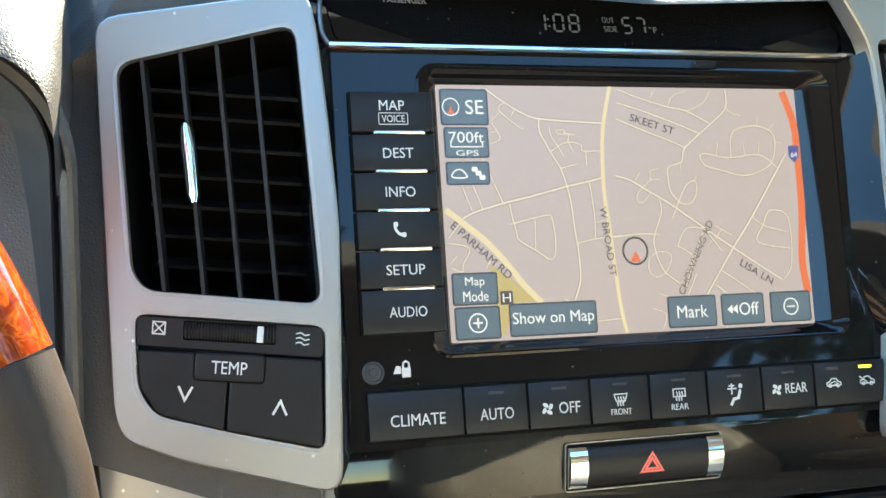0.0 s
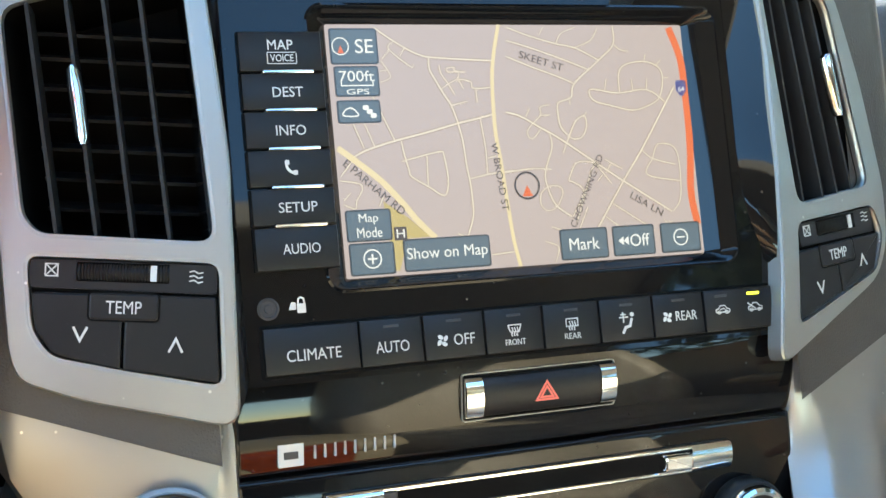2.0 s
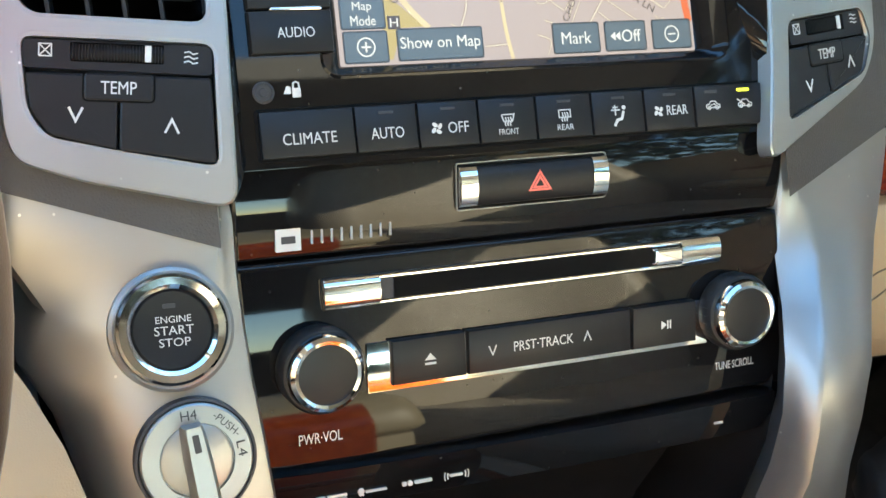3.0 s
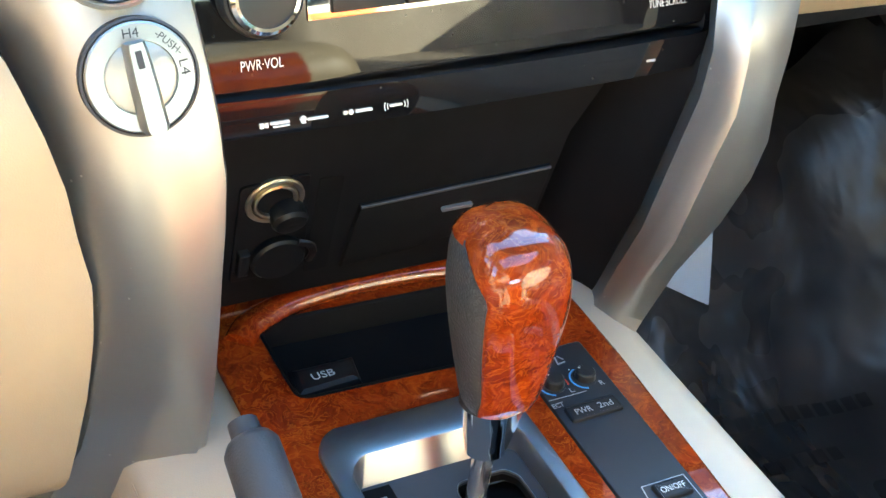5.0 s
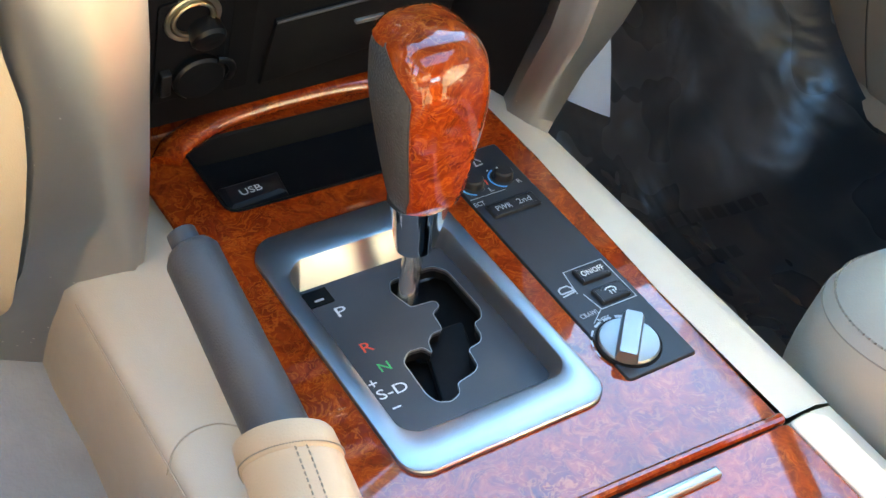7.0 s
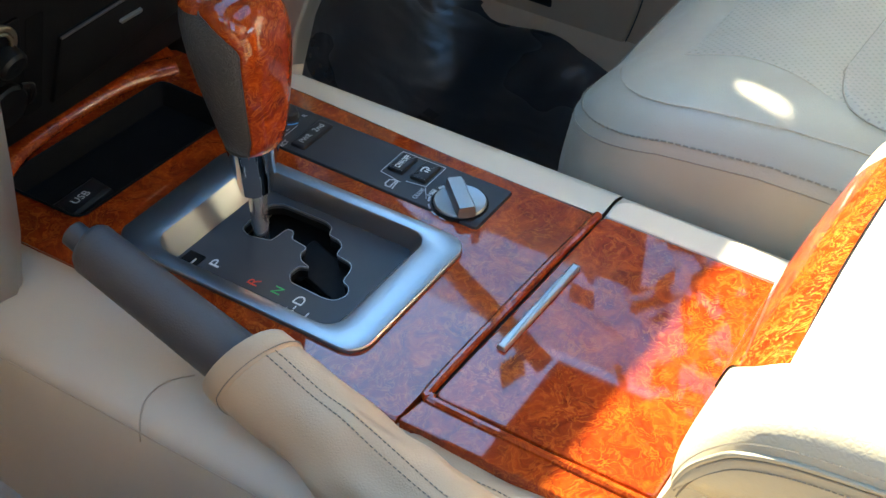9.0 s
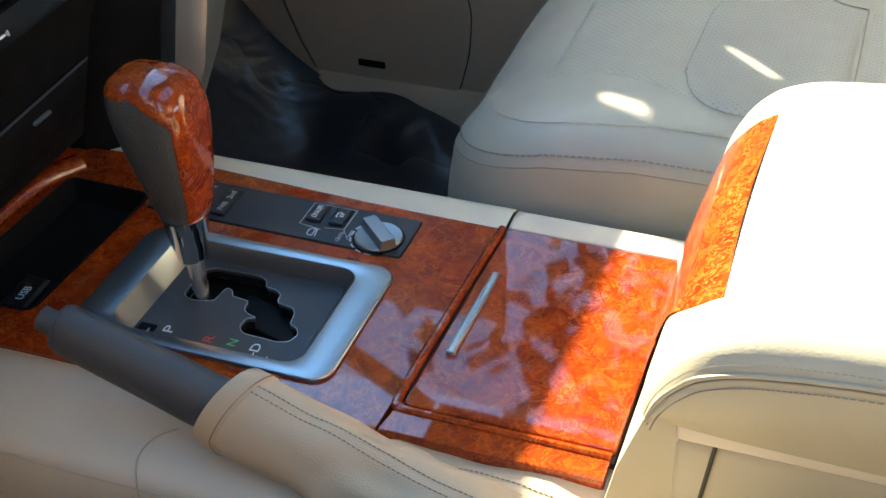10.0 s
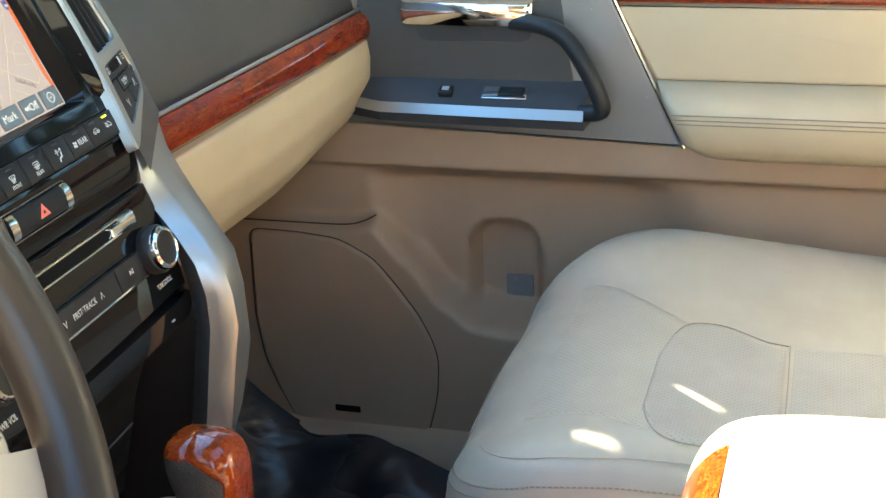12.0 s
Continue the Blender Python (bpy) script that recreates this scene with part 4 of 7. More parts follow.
def car_icon(cx, cy, s, z, M, parent):
    body = [(-1.5, -0.45), (-1.5, 0.1), (-0.9, 0.25), (-0.5, 0.8), (0.5, 0.8), (0.9, 0.25), (1.5, 0.1), (1.5, -0.45), (-1.5, -0.45)]
    lines_icon([[(cx + a * s, cy + b * s) for a, b in body]], 0.45, z, M, parent)
    for k in (-0.85, 0.85):
        part("icon", ribbon(circle(cx + k * s, cy - 0.45 * s, 0.3 * s, 10), 0.4, z, 0.12, True), PRINT, parent, "", M, 0)


for k in range(8):
    a, b = EDGE[k], EDGE[k + 1]
    key = part("climate_key", prism(ccw([(a + 0.4, -8.3), (b - 0.4, -8.3), (b - 0.4, 10.4), (a + 0.4, 10.4)]), -2, 2.2, 0.8), BUTTON, stack, "", FU)
    m = (a + b) / 2
    if 0 < k < 7:
        part("indicator", prism(rrect(m, 7.4, 6.6, 1.1, 0.2), 2.1, 2.45, 0.1), GREYPLASTIC, key, "unlit indicator bar", FU)
    if k == 0:
        lettering("CLIMATE", m + 0.5, -1.0, 22.5, 4.6, 2.25, FU, PRINT, key)
    elif k == 1:
        lettering("AUTO", m, -1.0, 14.4, 4.6, 2.25, FU, PRINT, key)
    elif k == 2:
        fan_icon(m - 5.6, -0.6, 2.9, 2.22, FU, key)
        lettering("OFF", m + 4.2, -0.6, 9.4, 4.6, 2.25, FU, PRINT, key)
    elif k == 3:
        lines_icon([[(m - 3, 3.2), (m + 3, 3.2), (m + 2, 0.3), (m - 2, 0.3), (m - 3, 3.2)]] + [[(m + d, 2.2), (m + d + 0.4, 0.6), (m + d - 0.4, -0.8), (m + d, -1.6)] for d in (-1.2, 0, 1.2)], 0.5, 2.22, FU, key)
        lettering("FRONT", m, -4.0, 9.4, 2.5, 2.25, FU, PRINT, key)
    elif k == 4:
        lines_icon([[(m - 2.8, 3.6), (m + 2.8, 3.6), (m + 2.8, 0.4), (m - 2.8, 0.4), (m - 2.8, 3.6)]] + [[(m + d, 2.6), (m + d + 0.4, 0.9), (m + d - 0.4, -0.5), (m + d, -1.4)] for d in (-1.2, 0, 1.2)], 0.5, 2.22, FU, key)
        lettering("REAR", m, -3.8, 8.0, 2.5, 2.25, FU, PRINT, key)
    elif k == 5:
        part("icon", prism(circle(m + 2.6, 3.0, 1.0, 12), 2.22, 2.34), PRINT, key, "", FU, 0)
        lines_icon([[(m + 2.4, 1.4), (m + 1.2, -2.0), (m - 1.0, -2.4), (m - 2.6, -5.0)]], 1.2, 2.22, FU, key)
        lines_icon([[(m - 4, 2.0), (m + 0.6, 2.0)], [(m - 1.8, 4.2), (m - 1.8, -0.4)], [(m - 3.2, 3.2), (m - 0.4, 3.2)]], 0.6, 2.22, FU, key)
    elif k == 6:
        fan_icon(m - 6.2, 0.2, 2.7, 2.22, FU, key)
        lettering("REAR", m + 3.6, 0.4, 11, 4.2, 2.25, FU, PRINT, key)
    else:
        for d, lit in ((-9, False), (8.5, True)):
            part("indicator", prism(rrect(m + d - 0.6, 7.6, 6.6, 1.3, 0.2), 2.1, 2.5, 0.1), AMBER if lit else GREYPLASTIC, key, "glowing yellow indicator" if lit else "unlit indicator bar", FU)
            car_icon(m + d, 1.2, 2.4, 2.22, FU, key)
        lines_icon([[(m + 4.4, 3.4), (m + 8.5, 0.6)]], 0.5, 2.22, FU, key)
        lines_icon([[(m - 10.6, 1.2), (m - 8.4, 1.9), (m - 7.2, 0.9), (m - 8.4, 0.2), (m - 9.2, 0.6)]], 0.4, 2.22, FU, key)

# clock display over the screen
part("clock_glass", prism(rounded([(-124, 1), (113, 1), (116, 12), (106, 34), (-118, 34), (-126, 22)], 5), -3, -0.6), GLOSS, stack, "dark clock display window", FC)
part("clock_frame", plate(rounded([(-138, -3.5), (138, -3.5), (134, 20), (124, 40), (-126, 40), (-136, 20)], 5), [rounded([(-125, 0), (114, 0), (117, 12), (107, 35), (-119, 35), (-127, 22)], 5)], -4, 0.6), GLOSS, stack, "black hood round the clock", FC)
part("chrome_line", sweep([(x, -1.2, 1.2) for x in range(-128, 119, 6)], 1.5, 8), CHROME, stack, "thin chrome line", FC)
part("chrome_line", sweep(curve_pts([(-128, -1.0, 1.0), (-130, 6, 1.0), (-128, 22, 1.0), (-121, 36, 1.0)], 5), 1.0, 8), SILVER, stack, "", FC)
part("hood_top", prism(rounded([(-128, 38), (126, 38), (118, 62), (-118, 62)], 6), -12, 2, 2), VINYL, stack, "dark vinyl hood", FC)
DIGIT = {"0": "abcdef", "1": "bc", "5": "acdfg", "7": "abc", "8": "abcdefg"}
SEG = {"a": ((0, 2), (1, 2)), "b": ((1, 2), (1, 1)), "c": ((1, 1), (1, 0)), "d": ((0, 0), (1, 0)), "e": ((0, 0), (0, 1)), "f": ((0, 1), (0, 2)), "g": ((0, 1), (1, 1))}


def digit(d, x, y, w, h):
    for s in DIGIT[d]:
        (a, b), (c, e) = SEG[s]
        p, q = Vector((x + a * w + b * h * 0.06, y + b * h / 2)), Vector((x + c * w + e * h * 0.06, y + e * h / 2))
        g = (q - p).normalized() * 0.5
        part("clock_segment", ribbon([tuple(p + g), tuple(q - g)], 0.9, -0.55, 0.1), SEGMENT, stack, "", FC, 0)


digit("1", -35.5, 9.2, 4.2, 8.6)
digit("0", -27.2, 9.2, 4.2, 8.6)
digit("8", -20.0, 9.2, 4.2, 8.6)
for y in (11.6, 15.2):
    part("clock_colon", prism(rrect(-29.2, y, 0.9, 0.9, 0.2), -0.55, -0.45), SEGMENT, stack, "", FC, 0)
digit("5", 5.4, 9.2, 4.0, 8.0)
digit("7", 12.0, 9.2, 4.0, 8.0)
lettering("OUT", -0.8, 15.6, 5.8, 2.9, -0.5, FC, SEGMENT, stack)
lettering("SIDE", -0.6, 11.0, 6.4, 2.9, -0.5, FC, SEGMENT, stack)
lettering("°F", 20.0, 11.2, 4.0, 3.2, -0.5, FC, SEGMENT, stack)
lettering("PASSENGER", -92, 22.5, 18.5, 3.0, -0.5, FC, GREYPRINT, stack, -1)

# lower part: hazard key, disc slot, radio keys and knobs
def face_z(x, y):
    """Swell of the glossy faces under the screen."""
    if y > -50:
        return -2.4 * ((y + 26) / 20) ** 2 * (1 if y < -26 else 0.5) - 1.2 * (x / 134) ** 2
    return 1.2 - 2.6 * ((y + 96) / 45) ** 2 - 1.5 * (x / 134) ** 2


def glossy_face(corners, label):
    """A swelling panel between four corners, with a rolled edge and closed sides."""
    (xa, ya), (xb, yb), (xc, yc), (xd, yd) = corners

    def f(u, v):
        x0, y0, x1, y1 = xa + (xb - xa) * u, ya + (yb - ya) * u, xd + (xc - xd) * u, yd + (yc - yd) * u
        x, y = x0 + (x1 - x0) * v, y0 + (y1 - y0) * v
        e = min(u * 266, (1 - u) * 266, v * abs(yd - ya), (1 - v) * abs(yd - ya))
        k = max(0.0, 1 - e / 1.6)
        return x, y, face_z(x, y) - 1.6 * (1 - math.sqrt(1 - k * k)) - (9 if e < 1e-6 else 0)
    steps = [0, 0.0001, 0.0015, 0.004] + [0.01 + 0.98 * k / 26 for k in range(27)] + [0.996, 0.9985, 0.9999, 1]
    rows = [0, 0.0004, 0.006, 0.018, 0.035] + [0.06 + 0.88 * k / 16 for k in range(17)] + [0.965, 0.982, 0.994, 0.9996, 1]
    bm = bmesh.new()
    vs = [[bm.verts.new(f(u, v)) for v in rows] for u in steps]
    for a, b in zip(vs, vs[1:]):
        for k in range(len(rows) - 1):
            bm.faces.new((a[k], b[k], b[k + 1], a[k + 1]))
    part("radio_face", bm, GLOSS, stack, label, FL, smooth=50)


glossy_face([(-133, -49.8), (133, -49.8), (134, -8), (-134, -8)], "glossy black panel")
glossy_face([(-131, -140), (137, -136), (132, -50.4), (-133, -50.4)], "glossy black radio panel")
lip = [(a, b) for a, b in ((0.0, -139.5), (3.2, -141.0), (1.5, -150), (-1.5, -159), (-14, -161), (-14, -139.5))]
part("radio_lip", loft([[(x, b + 2.0 * abs(x / 130) ** 3, a) for a, b in lip] for x in range(-129, 134, 6)]), GLOSS, stack, "glossy black lower lip", FL)
part("hazard_frame", plate(rrect(-0.4, -25.8, 73.0, 20.4, 1.5), [rrect(-0.4, -25.8, 72.2, 19.6, 1.2)], -3, 1.0), DIALGREY, stack, "thin dull metal frame of the hazard key", FL)
haz = part("hazard_key", prism(rrect(-0.4, -25.8, 72, 19.4, 1.2), -3, 1.0, 0.5), DEEP, stack, "dark frame of the hazard key", FL)
part("key_cap", loft([[(x, -25.8 + 8.4 * math.cos(t), 1.0 + 3.6 * math.sin(t) ** 0.8) for t in [math.pi * j / 10 for j in range(11)]] for x in (-28, -10, 10, 27.6)], closed=False), BUTTON, haz, "", FL)
for x0, x1 in ((-36, -28.2), (27.8, 35.2)):
    part("chrome_end", loft([[(x, -25.8 + 8.8 * math.cos(t), 1.0 + 4.0 * math.sin(t) ** 0.8) for t in [math.pi * j / 10 for j in range(11)]] for x in (x0, x1)], closed=True), CHROME, haz, "polished chrome end", FL)
for s in (5.2, 3.0):
    tri = [(1.2 + s * 1.1 * math.cos(a), -26.6 + s * math.sin(a)) for a in (math.pi / 2, math.pi * 7 / 6, math.pi * 11 / 6)]
    part("hazard_sign", ribbon(tri, 0.9, 4.55, 0.12, True), PINKPRINT, haz, "red warning triangle", FL, 0)
part("maker_badge", prism(rrect(-110.6, -41.5, 10.6, 9.2, 0.2), -3, -1.35), PRINT, stack, "plain white badge", FL, 0)
part("maker_badge", prism(rrect(-110.6, -41.5, 6.0, 3.0, 0.2), -1.7, -1.2), DARKPRINT, stack, "", FL, 0)
for k in range(9):
    part("maker_badge", prism(rrect(-100.5 + k * 4.25, -41.2 + 0.05 * k, 0.9, 5.6, 0.2), -3, face_z(-100 + k * 4.25, -38.2) + 0.2), GREYPRINT, stack, "", FL, 0)
slot = rrect(-0.8, -65.4, 193.6, 12.8, 1.0)
slot_frame = part("disc_slot", plate(slot, [rrect(0.9, -65.4, 148, 8.6, 0.8)], -3, 1.0), DIALMETAL, stack, "bright chrome disc slot frame", FL)
for y, h in ((-60.1, 1.1), (-70.7, 1.1)):
    part("slot_rail", sweep([(x, y, 1.0) for x in (-97, -50, 0, 50, 95)], h, 10), CHROME, slot_frame, "thin chrome rail", FL)
for x0, x1 in ((-97.6, -73.2), (75.0, 96.0)):
    part("slot_end", loft([[(x, -65.4 + 6.4 * math.cos(t), 0.4 + 3.2 * math.sin(t) ** 0.9) for t in [math.pi * j / 14 for j in range(15)]] for x in (x0, x0 + 1.0, x1 - 1.0, x1)]), CHROME, slot_frame, "rounded chrome end", FL)
part("disc_mouth", prism(rrect(0.9, -65.4, 149, 9.4, 0.8), -2, 1.0), DEEP, stack, "black disc slot", FL)
part("disc_brushes", prism(rrect(-70, -65.4, 6, 8.4, 0.5), 0.6, 2.4, 0.4), GREYPLASTIC, stack, "grey dust brush", FL)
part("slot_slider", prism(rrect(66.5, -65.2, 15, 7, 1), 1, 6.0, 1.2), CHROME, stack, "small chrome slider", FL)
row = part("key_frame", prism(ccw([(-80, -109.6), (90, -109.6), (89, -88.2), (-80, -88.2)]), -1, 1.8, 0.5), CHROME, stack, "chrome frame of the key row", FL)
for (a, b), word in (((-69.8, -35.6), "eject"), ((-34.6, 46.4), "track"), ((47.4, 81.8), "play")):
    key = part("radio_key", prism(ccw([(a, -106.9), (b, -106.9), (b - 0.4, -87.6), (a, -87.6)]), 0, 5.2, 1.2), BUTTON, stack, "", FL)
    m = (a + b) / 2
    if word == "eject":
        part("icon", prism([(m - 2.6, -97.6), (m + 2.6, -97.6), (m, -94.6)], 5.22, 5.35), PRINT, key, "", FL, 0)
        part("icon", prism(rrect(m, -99.2, 5.2, 1.0, 0.1), 5.22, 5.35), PRINT, key, "", FL, 0)
    elif word == "track":
        lettering("PRST·TRACK", 1.6, -97, 29.5, 4.4, 5.25, FL, PRINT, key)
        lines_icon([[(-25.2, -95.2), (-23.4, -99.4), (-21.6, -95.2)], [(21.8, -99.2), (23.6, -95.0), (25.4, -99.2)]], 0.6, 5.22, FL, key)
    else:
        part("icon", prism([(m - 2.2, -99), (m - 2.2, -95), (m + 0.6, -97)], 5.22, 5.35), PRINT, key, "", FL, 0)
        for d in (1.2, 2.6):
            part("icon", prism(rrect(m + d, -97, 0.7, 4.0, 0.1), 5.22, 5.35), PRINT, key, "", FL, 0)
for cx in (-101.6, 103.2):
    kn = part("radio_knob", lathe([(17.6, 0), (18.2, 1.5), (18.2, 8.5), (17.2, 10.2), (15.4, 10.8), (5, 10.8)], 48, cx, -95), RUBBER, stack, "round black radio knob", FL)
    for k in range(60):
        a = 2 * math.pi * k / 60
        if k % 2 == 0:
            part("rib", prism([(cx + 18.0 * math.cos(a) + 0.28 * math.cos(t), -95 + 18.0 * math.sin(a) + 0.28 * math.sin(t)) for t in (0, 1.57, 3.14, 4.71)], 2, 8.2), RUBBER, kn, "", FL, 0)
    part("chrome_ring", lathe([(16.2, 9.5), (16.4, 12.0), (15.6, 14.4), (14.0, 15.6), (12.6, 15.2), (12.2, 14.0), (12.0, 10)], 48, cx, -95), CHROME, kn, "bright chrome ring", FL)
    part("knob_face", lathe([(12.4, 10), (12.4, 14.2), (8, 14.7), (0.5, 14.8)], 40, cx, -95), BUTTON, kn, "", FL)
lettering("PWR·VOL", -101, -126.0, 19, 4.6, face_z(-101, -126) + 0.25, FL, PRINT, stack)
lettering("TUNE·SCROLL", 107, -122.5, 22, 3.8, face_z(100, -123) + 0.25, FL, PRINT, stack, 1)
# plain shapes of the sound format marks: emblem, then a bar for its wording
for k, (x, w) in enumerate(((-98, 14), (-79.5, 13.5), (-59, 14), (-40.5, 11))):
    y = -152.4 + 0.004 * (x + 98)
    x0 = x - w / 2
    if k == 0:
        shapes = [rrect(x0 + 1.1, y, 1.8, 2.2, 0.2), rrect(x0 + 3.2, y, 1.8, 2.2, 0.2), rrect(x0 + 9.4, y + 0.4, 8.8, 1.3, 0.2), rrect(x0 + 10.0, y - 1.2, 7.4, 0.7, 0.1)]
    elif k == 1:
        shapes = [circle(x0 + 1.4, y + 0.3, 1.5, 14), rrect(x0 + 1.6, y - 1.4, 2.2, 0.6, 0.2), rrect(x0 + 8.2, y - 0.2, 9.6, 1.0, 0.3)]
    elif k == 2:
        shapes = [rrect(x0 + 1.0, y, 1.8, 1.7, 0.2), circle(x0 + 3.6, y, 1.2, 14), rrect(x0 + 9.8, y, 8.0, 1.4, 0.3)]
    else:
        shapes = [rrect(x, y, 6.2, 1.1, 0.4)]
        for side in (-1, 1):
            for r in (4.4, 5.8):
                arc = [radians(a) for a in (-24, -12, 0, 12, 24)]
                part("format_mark", ribbon([(x + side * r * math.cos(a), y + r * math.sin(a) * 0.8) for a in arc], 0.5, 1.75, 0.12), PRINT, stack, "", FL, 0)
    for shape in shapes:
        part("format_mark", prism(shape, 0.6, 1.85), PRINT, stack, "", FL, 0)
part("format_mark", prism(rrect(97, -150, 5, 1.2, 0.2), 1.3, 1.8), GREYPRINT, stack, "", FL, 0)

# dark recess below the radio: power socket and ash tray
rec = thing("lower_storage_panel", (0, 0.03, 0.48), "matt black panel with power socket and closed ash tray", "control panel")
part("recess_face", prism(rounded([(-128, -128), (73, -128), (76, -40), (90, 2), (-128, 2)], 3), -10, 0), MATTE, rec, "", FR)
part("ash_tray_front", prism(ccw([(-43.5, -112), (70, -99), (70.5, -62), (-39, -66)]), 0, 3.0, 1.4), MATTE, rec, "closed ash tray front", FR)
part("ash_tray_tab", prism(rrect(17, -78.6, 18, 2.6, 1.0), 2, 5.0, 0.3), SILVER, rec, "pale metal tab", FR)
part("ash_tray_lip", sweep([(-39, -66.4, 2.6), (15, -64.4, 2.6), (70, -62.4, 2.6)], 0.9, 8), GREYPLASTIC, rec, "", FR)
part("socket_slot", prism(rrect(-57, -77, 13, 70, 1.5), -0.4, 0.3), DEEP, rec, "deep black slot", FR)
sock = part("socket_plate", prism(rounded([(-104, -38), (-69, -36), (-64, -106), (-104, -108)], 3), 0, 1.5, 0.6), MATTE, rec, "", FR)
part("socket_rim", lathe([(15, 0.5), (15, 2.2), (14.2, 3.0), (12.2, 2.6), (11.6, 1.2), (11.2, 3.4), (10.4, 3.8), (9.4, 3.2), (8.6, -3), (8.0, -9), (0.5, -9)], 48, -86, -50), BRASS, sock, "worn brass-coloured socket rim", FR)
part("lighter_plug", lathe([(5.6, -4), (5.6, 8), (8.6, 9), (9.2, 13), (9.2, 20), (7.8, 22), (4, 22.6), (0.4, 22.4)], 36, -79, -58), BLACKRUBBER, sock, "round black plug", FR @ Matrix.Rotation(radians(12), 4, "X"))
part("socket_cap", lathe([(13.6, 1), (14.2, 2.5), (14.2, 5.5), (12.8, 7), (6, 6.6), (0.4, 6.4)], 40, -81, -91), BLACKRUBBER, sock, "hanging round rubber cap", FR)
part("cap_strap", sweep(curve_pts([(-72, -80, 6), (-66, -82, 7), (-63, -90, 6), (-63, -99, 3)], 5), 2.2, 8, flat=0.6), BLACKRUBBER, sock, "", FR)
part("cap_clip", prism(rrect(-99, -91, 6, 16, 1), 1, 6, 1), BLACKRUBBER, sock, "", FR)


# ---------------------------------------------------------------- air outlets
def air_outlet(name, M, s, opening, silver, keys, slats, hs, tab, wheel, words, label):
    v = thing(name, M @ Vector((0, 40, 0)), label, "air vent")
    op, si, kk = ccw(rounded(opening, 7)), ccw(rounded(silver, 9)), ccw(rounded(keys, 5))
    part("silver_frame", plate(si, [op, kk], -7, 1.6), SILVER, v, "satin silver frame", M)
    part("frame_edge", loft([[(x, y, -7) for x, y in offset(si, -0.8)], [(x, y, 0.4) for x, y in offset(si, -0.8)], [(x, y, 1.7) for x, y in offset(si, 0.7)], [(x, y, 1.7) for x, y in offset(si, 1.6)]], caps=False), SILVER, v, "", M)
    for rim in (op, kk):
        part("frame_lip", loft([[(x, y, 1.62) for x, y in offset(rim, -2.0)], [(x, y, 1.75) for x, y in offset(rim, -1.2)], [(x, y, 1.2) for x, y in offset(rim, -0.2)], [(x, y, -1.5) for x, y in offset(rim, 0.5)]], caps=False), SILVER, v, "rolled inner edge", M, smooth=60)
    part("duct", loft([[(x, y, 1.4) for x, y in offset(op, -0.3)], [(x, y, -4) for x, y in op], [(x, y, -46) for x, y in offset(op, 5)]], caps=False), DEEP, v, "black air duct", M)
    part("duct_back", prism(offset(op, 3), -50, -45), DEEP, v, "", M)
    for (x0, y0), (x1, y1) in slats:
        bm = loft([[(x0 - 0.9, y0, -3), (x0 - 0.7, y0, -0.3), (x0 + 0.7, y0, -0.3), (x0 + 0.9, y0, -3), (x0 + 0.6, y0, -16), (x0 - 0.6, y0, -16)],
                   [(x1 - 0.9, y1, -3), (x1 - 0.7, y1, -0.3), (x1 + 0.7, y1, -0.3), (x1 + 0.9, y1, -3), (x1 + 0.6, y1, -16), (x1 - 0.6, y1, -16)]])
        part("upright_slat", bm, SLAT, v, "", M)
    xl = [p[0] for p in opening]
    for y in hs:
        t = (y - 28) / 95
        a, b = min(xl) * t + (min(xl) + 14) * (1 - t) + 2, max(xl) - 2 - 12 * t
        part("cross_slat", loft([[(x, y, -22), (x, y + 1.2, -21), (x, y + 5.5, -38), (x, y + 4.2, -38)] for x in (a + 3, b - 2)]), SLAT, v, "", M)
    (x0, y0), (x1, y1) = tab
    part("slider_tab", loft([[(x0 + (x1 - x0) * t + w * math.cos(q), y0 + (y1 - y0) * t, 0.4 + 4.2 * math.sin(q)) for q in [math.pi * j / 8 for j in range(9)]]
                             for t, w in ((0, 1.4), (0.05, 2.9), (0.3, 3.3), (0.9, 3.0), (1.0, 1.6))], closed=True), CHROME, v, "chrome slider tab", M)
    # temperature keys
    part("key_bed", prism(offset(kk, -0.2), -6, -2.4), DEEP, v, "", M)
    wheel_c, wheel_w = wheel
    part("key_plate", plate([p for p in ccw(rounded([(keys[0][0] + 1, keys[0][1] - 1), (keys[1][0] - 0.5, keys[1][1] - 1), (keys[1][0] - 0.2, 6.4), (keys[0][0] + 1.2, 7.2)], 2))],
                            [ccw(rrect(wheel_c[0], wheel_c[1], wheel_w, 7.4, 0.8))], -2.4, 0.2), BUTTON, v, "", M)
    bm = loft([[(x, wheel_c[1] + 4.2 * math.cos(q), -2.6 + 3.6 * math.sin(q) * (1 - ((x - wheel_c[0]) / (wheel_w * 0.75)) ** 2)) for q in [math.pi * j / 8 for j in range(9)]]
               for x in [wheel_c[0] - wheel_w / 2 + wheel_w * j / 12 for j in range(13)]], closed=False)
    th = part("thumb_wheel", bm, BLACKRUBBER, v, "ribbed thumb wheel", M)
    for j in range(1, 30):
        x = wheel_c[0] - wheel_w / 2 + wheel_w * j / 30
        part("rib", prism(rrect(x, wheel_c[1], 0.4, 6.0, 0.1), -1.2, 1.2 * (1 - ((x - wheel_c[0]) / (wheel_w * 0.6)) ** 2) + 0.1), BLACKRUBBER, th, "", M, 0)
    part("wheel_mark", prism(rrect(wheel_c[0] + s * wheel_w * 0.33, wheel_c[1], 2.4, 6.2, 0.3), 0.0, 1.3), PRINT, th, "white mark", M, 0)
    mid, low = words["mid"], words["low"]
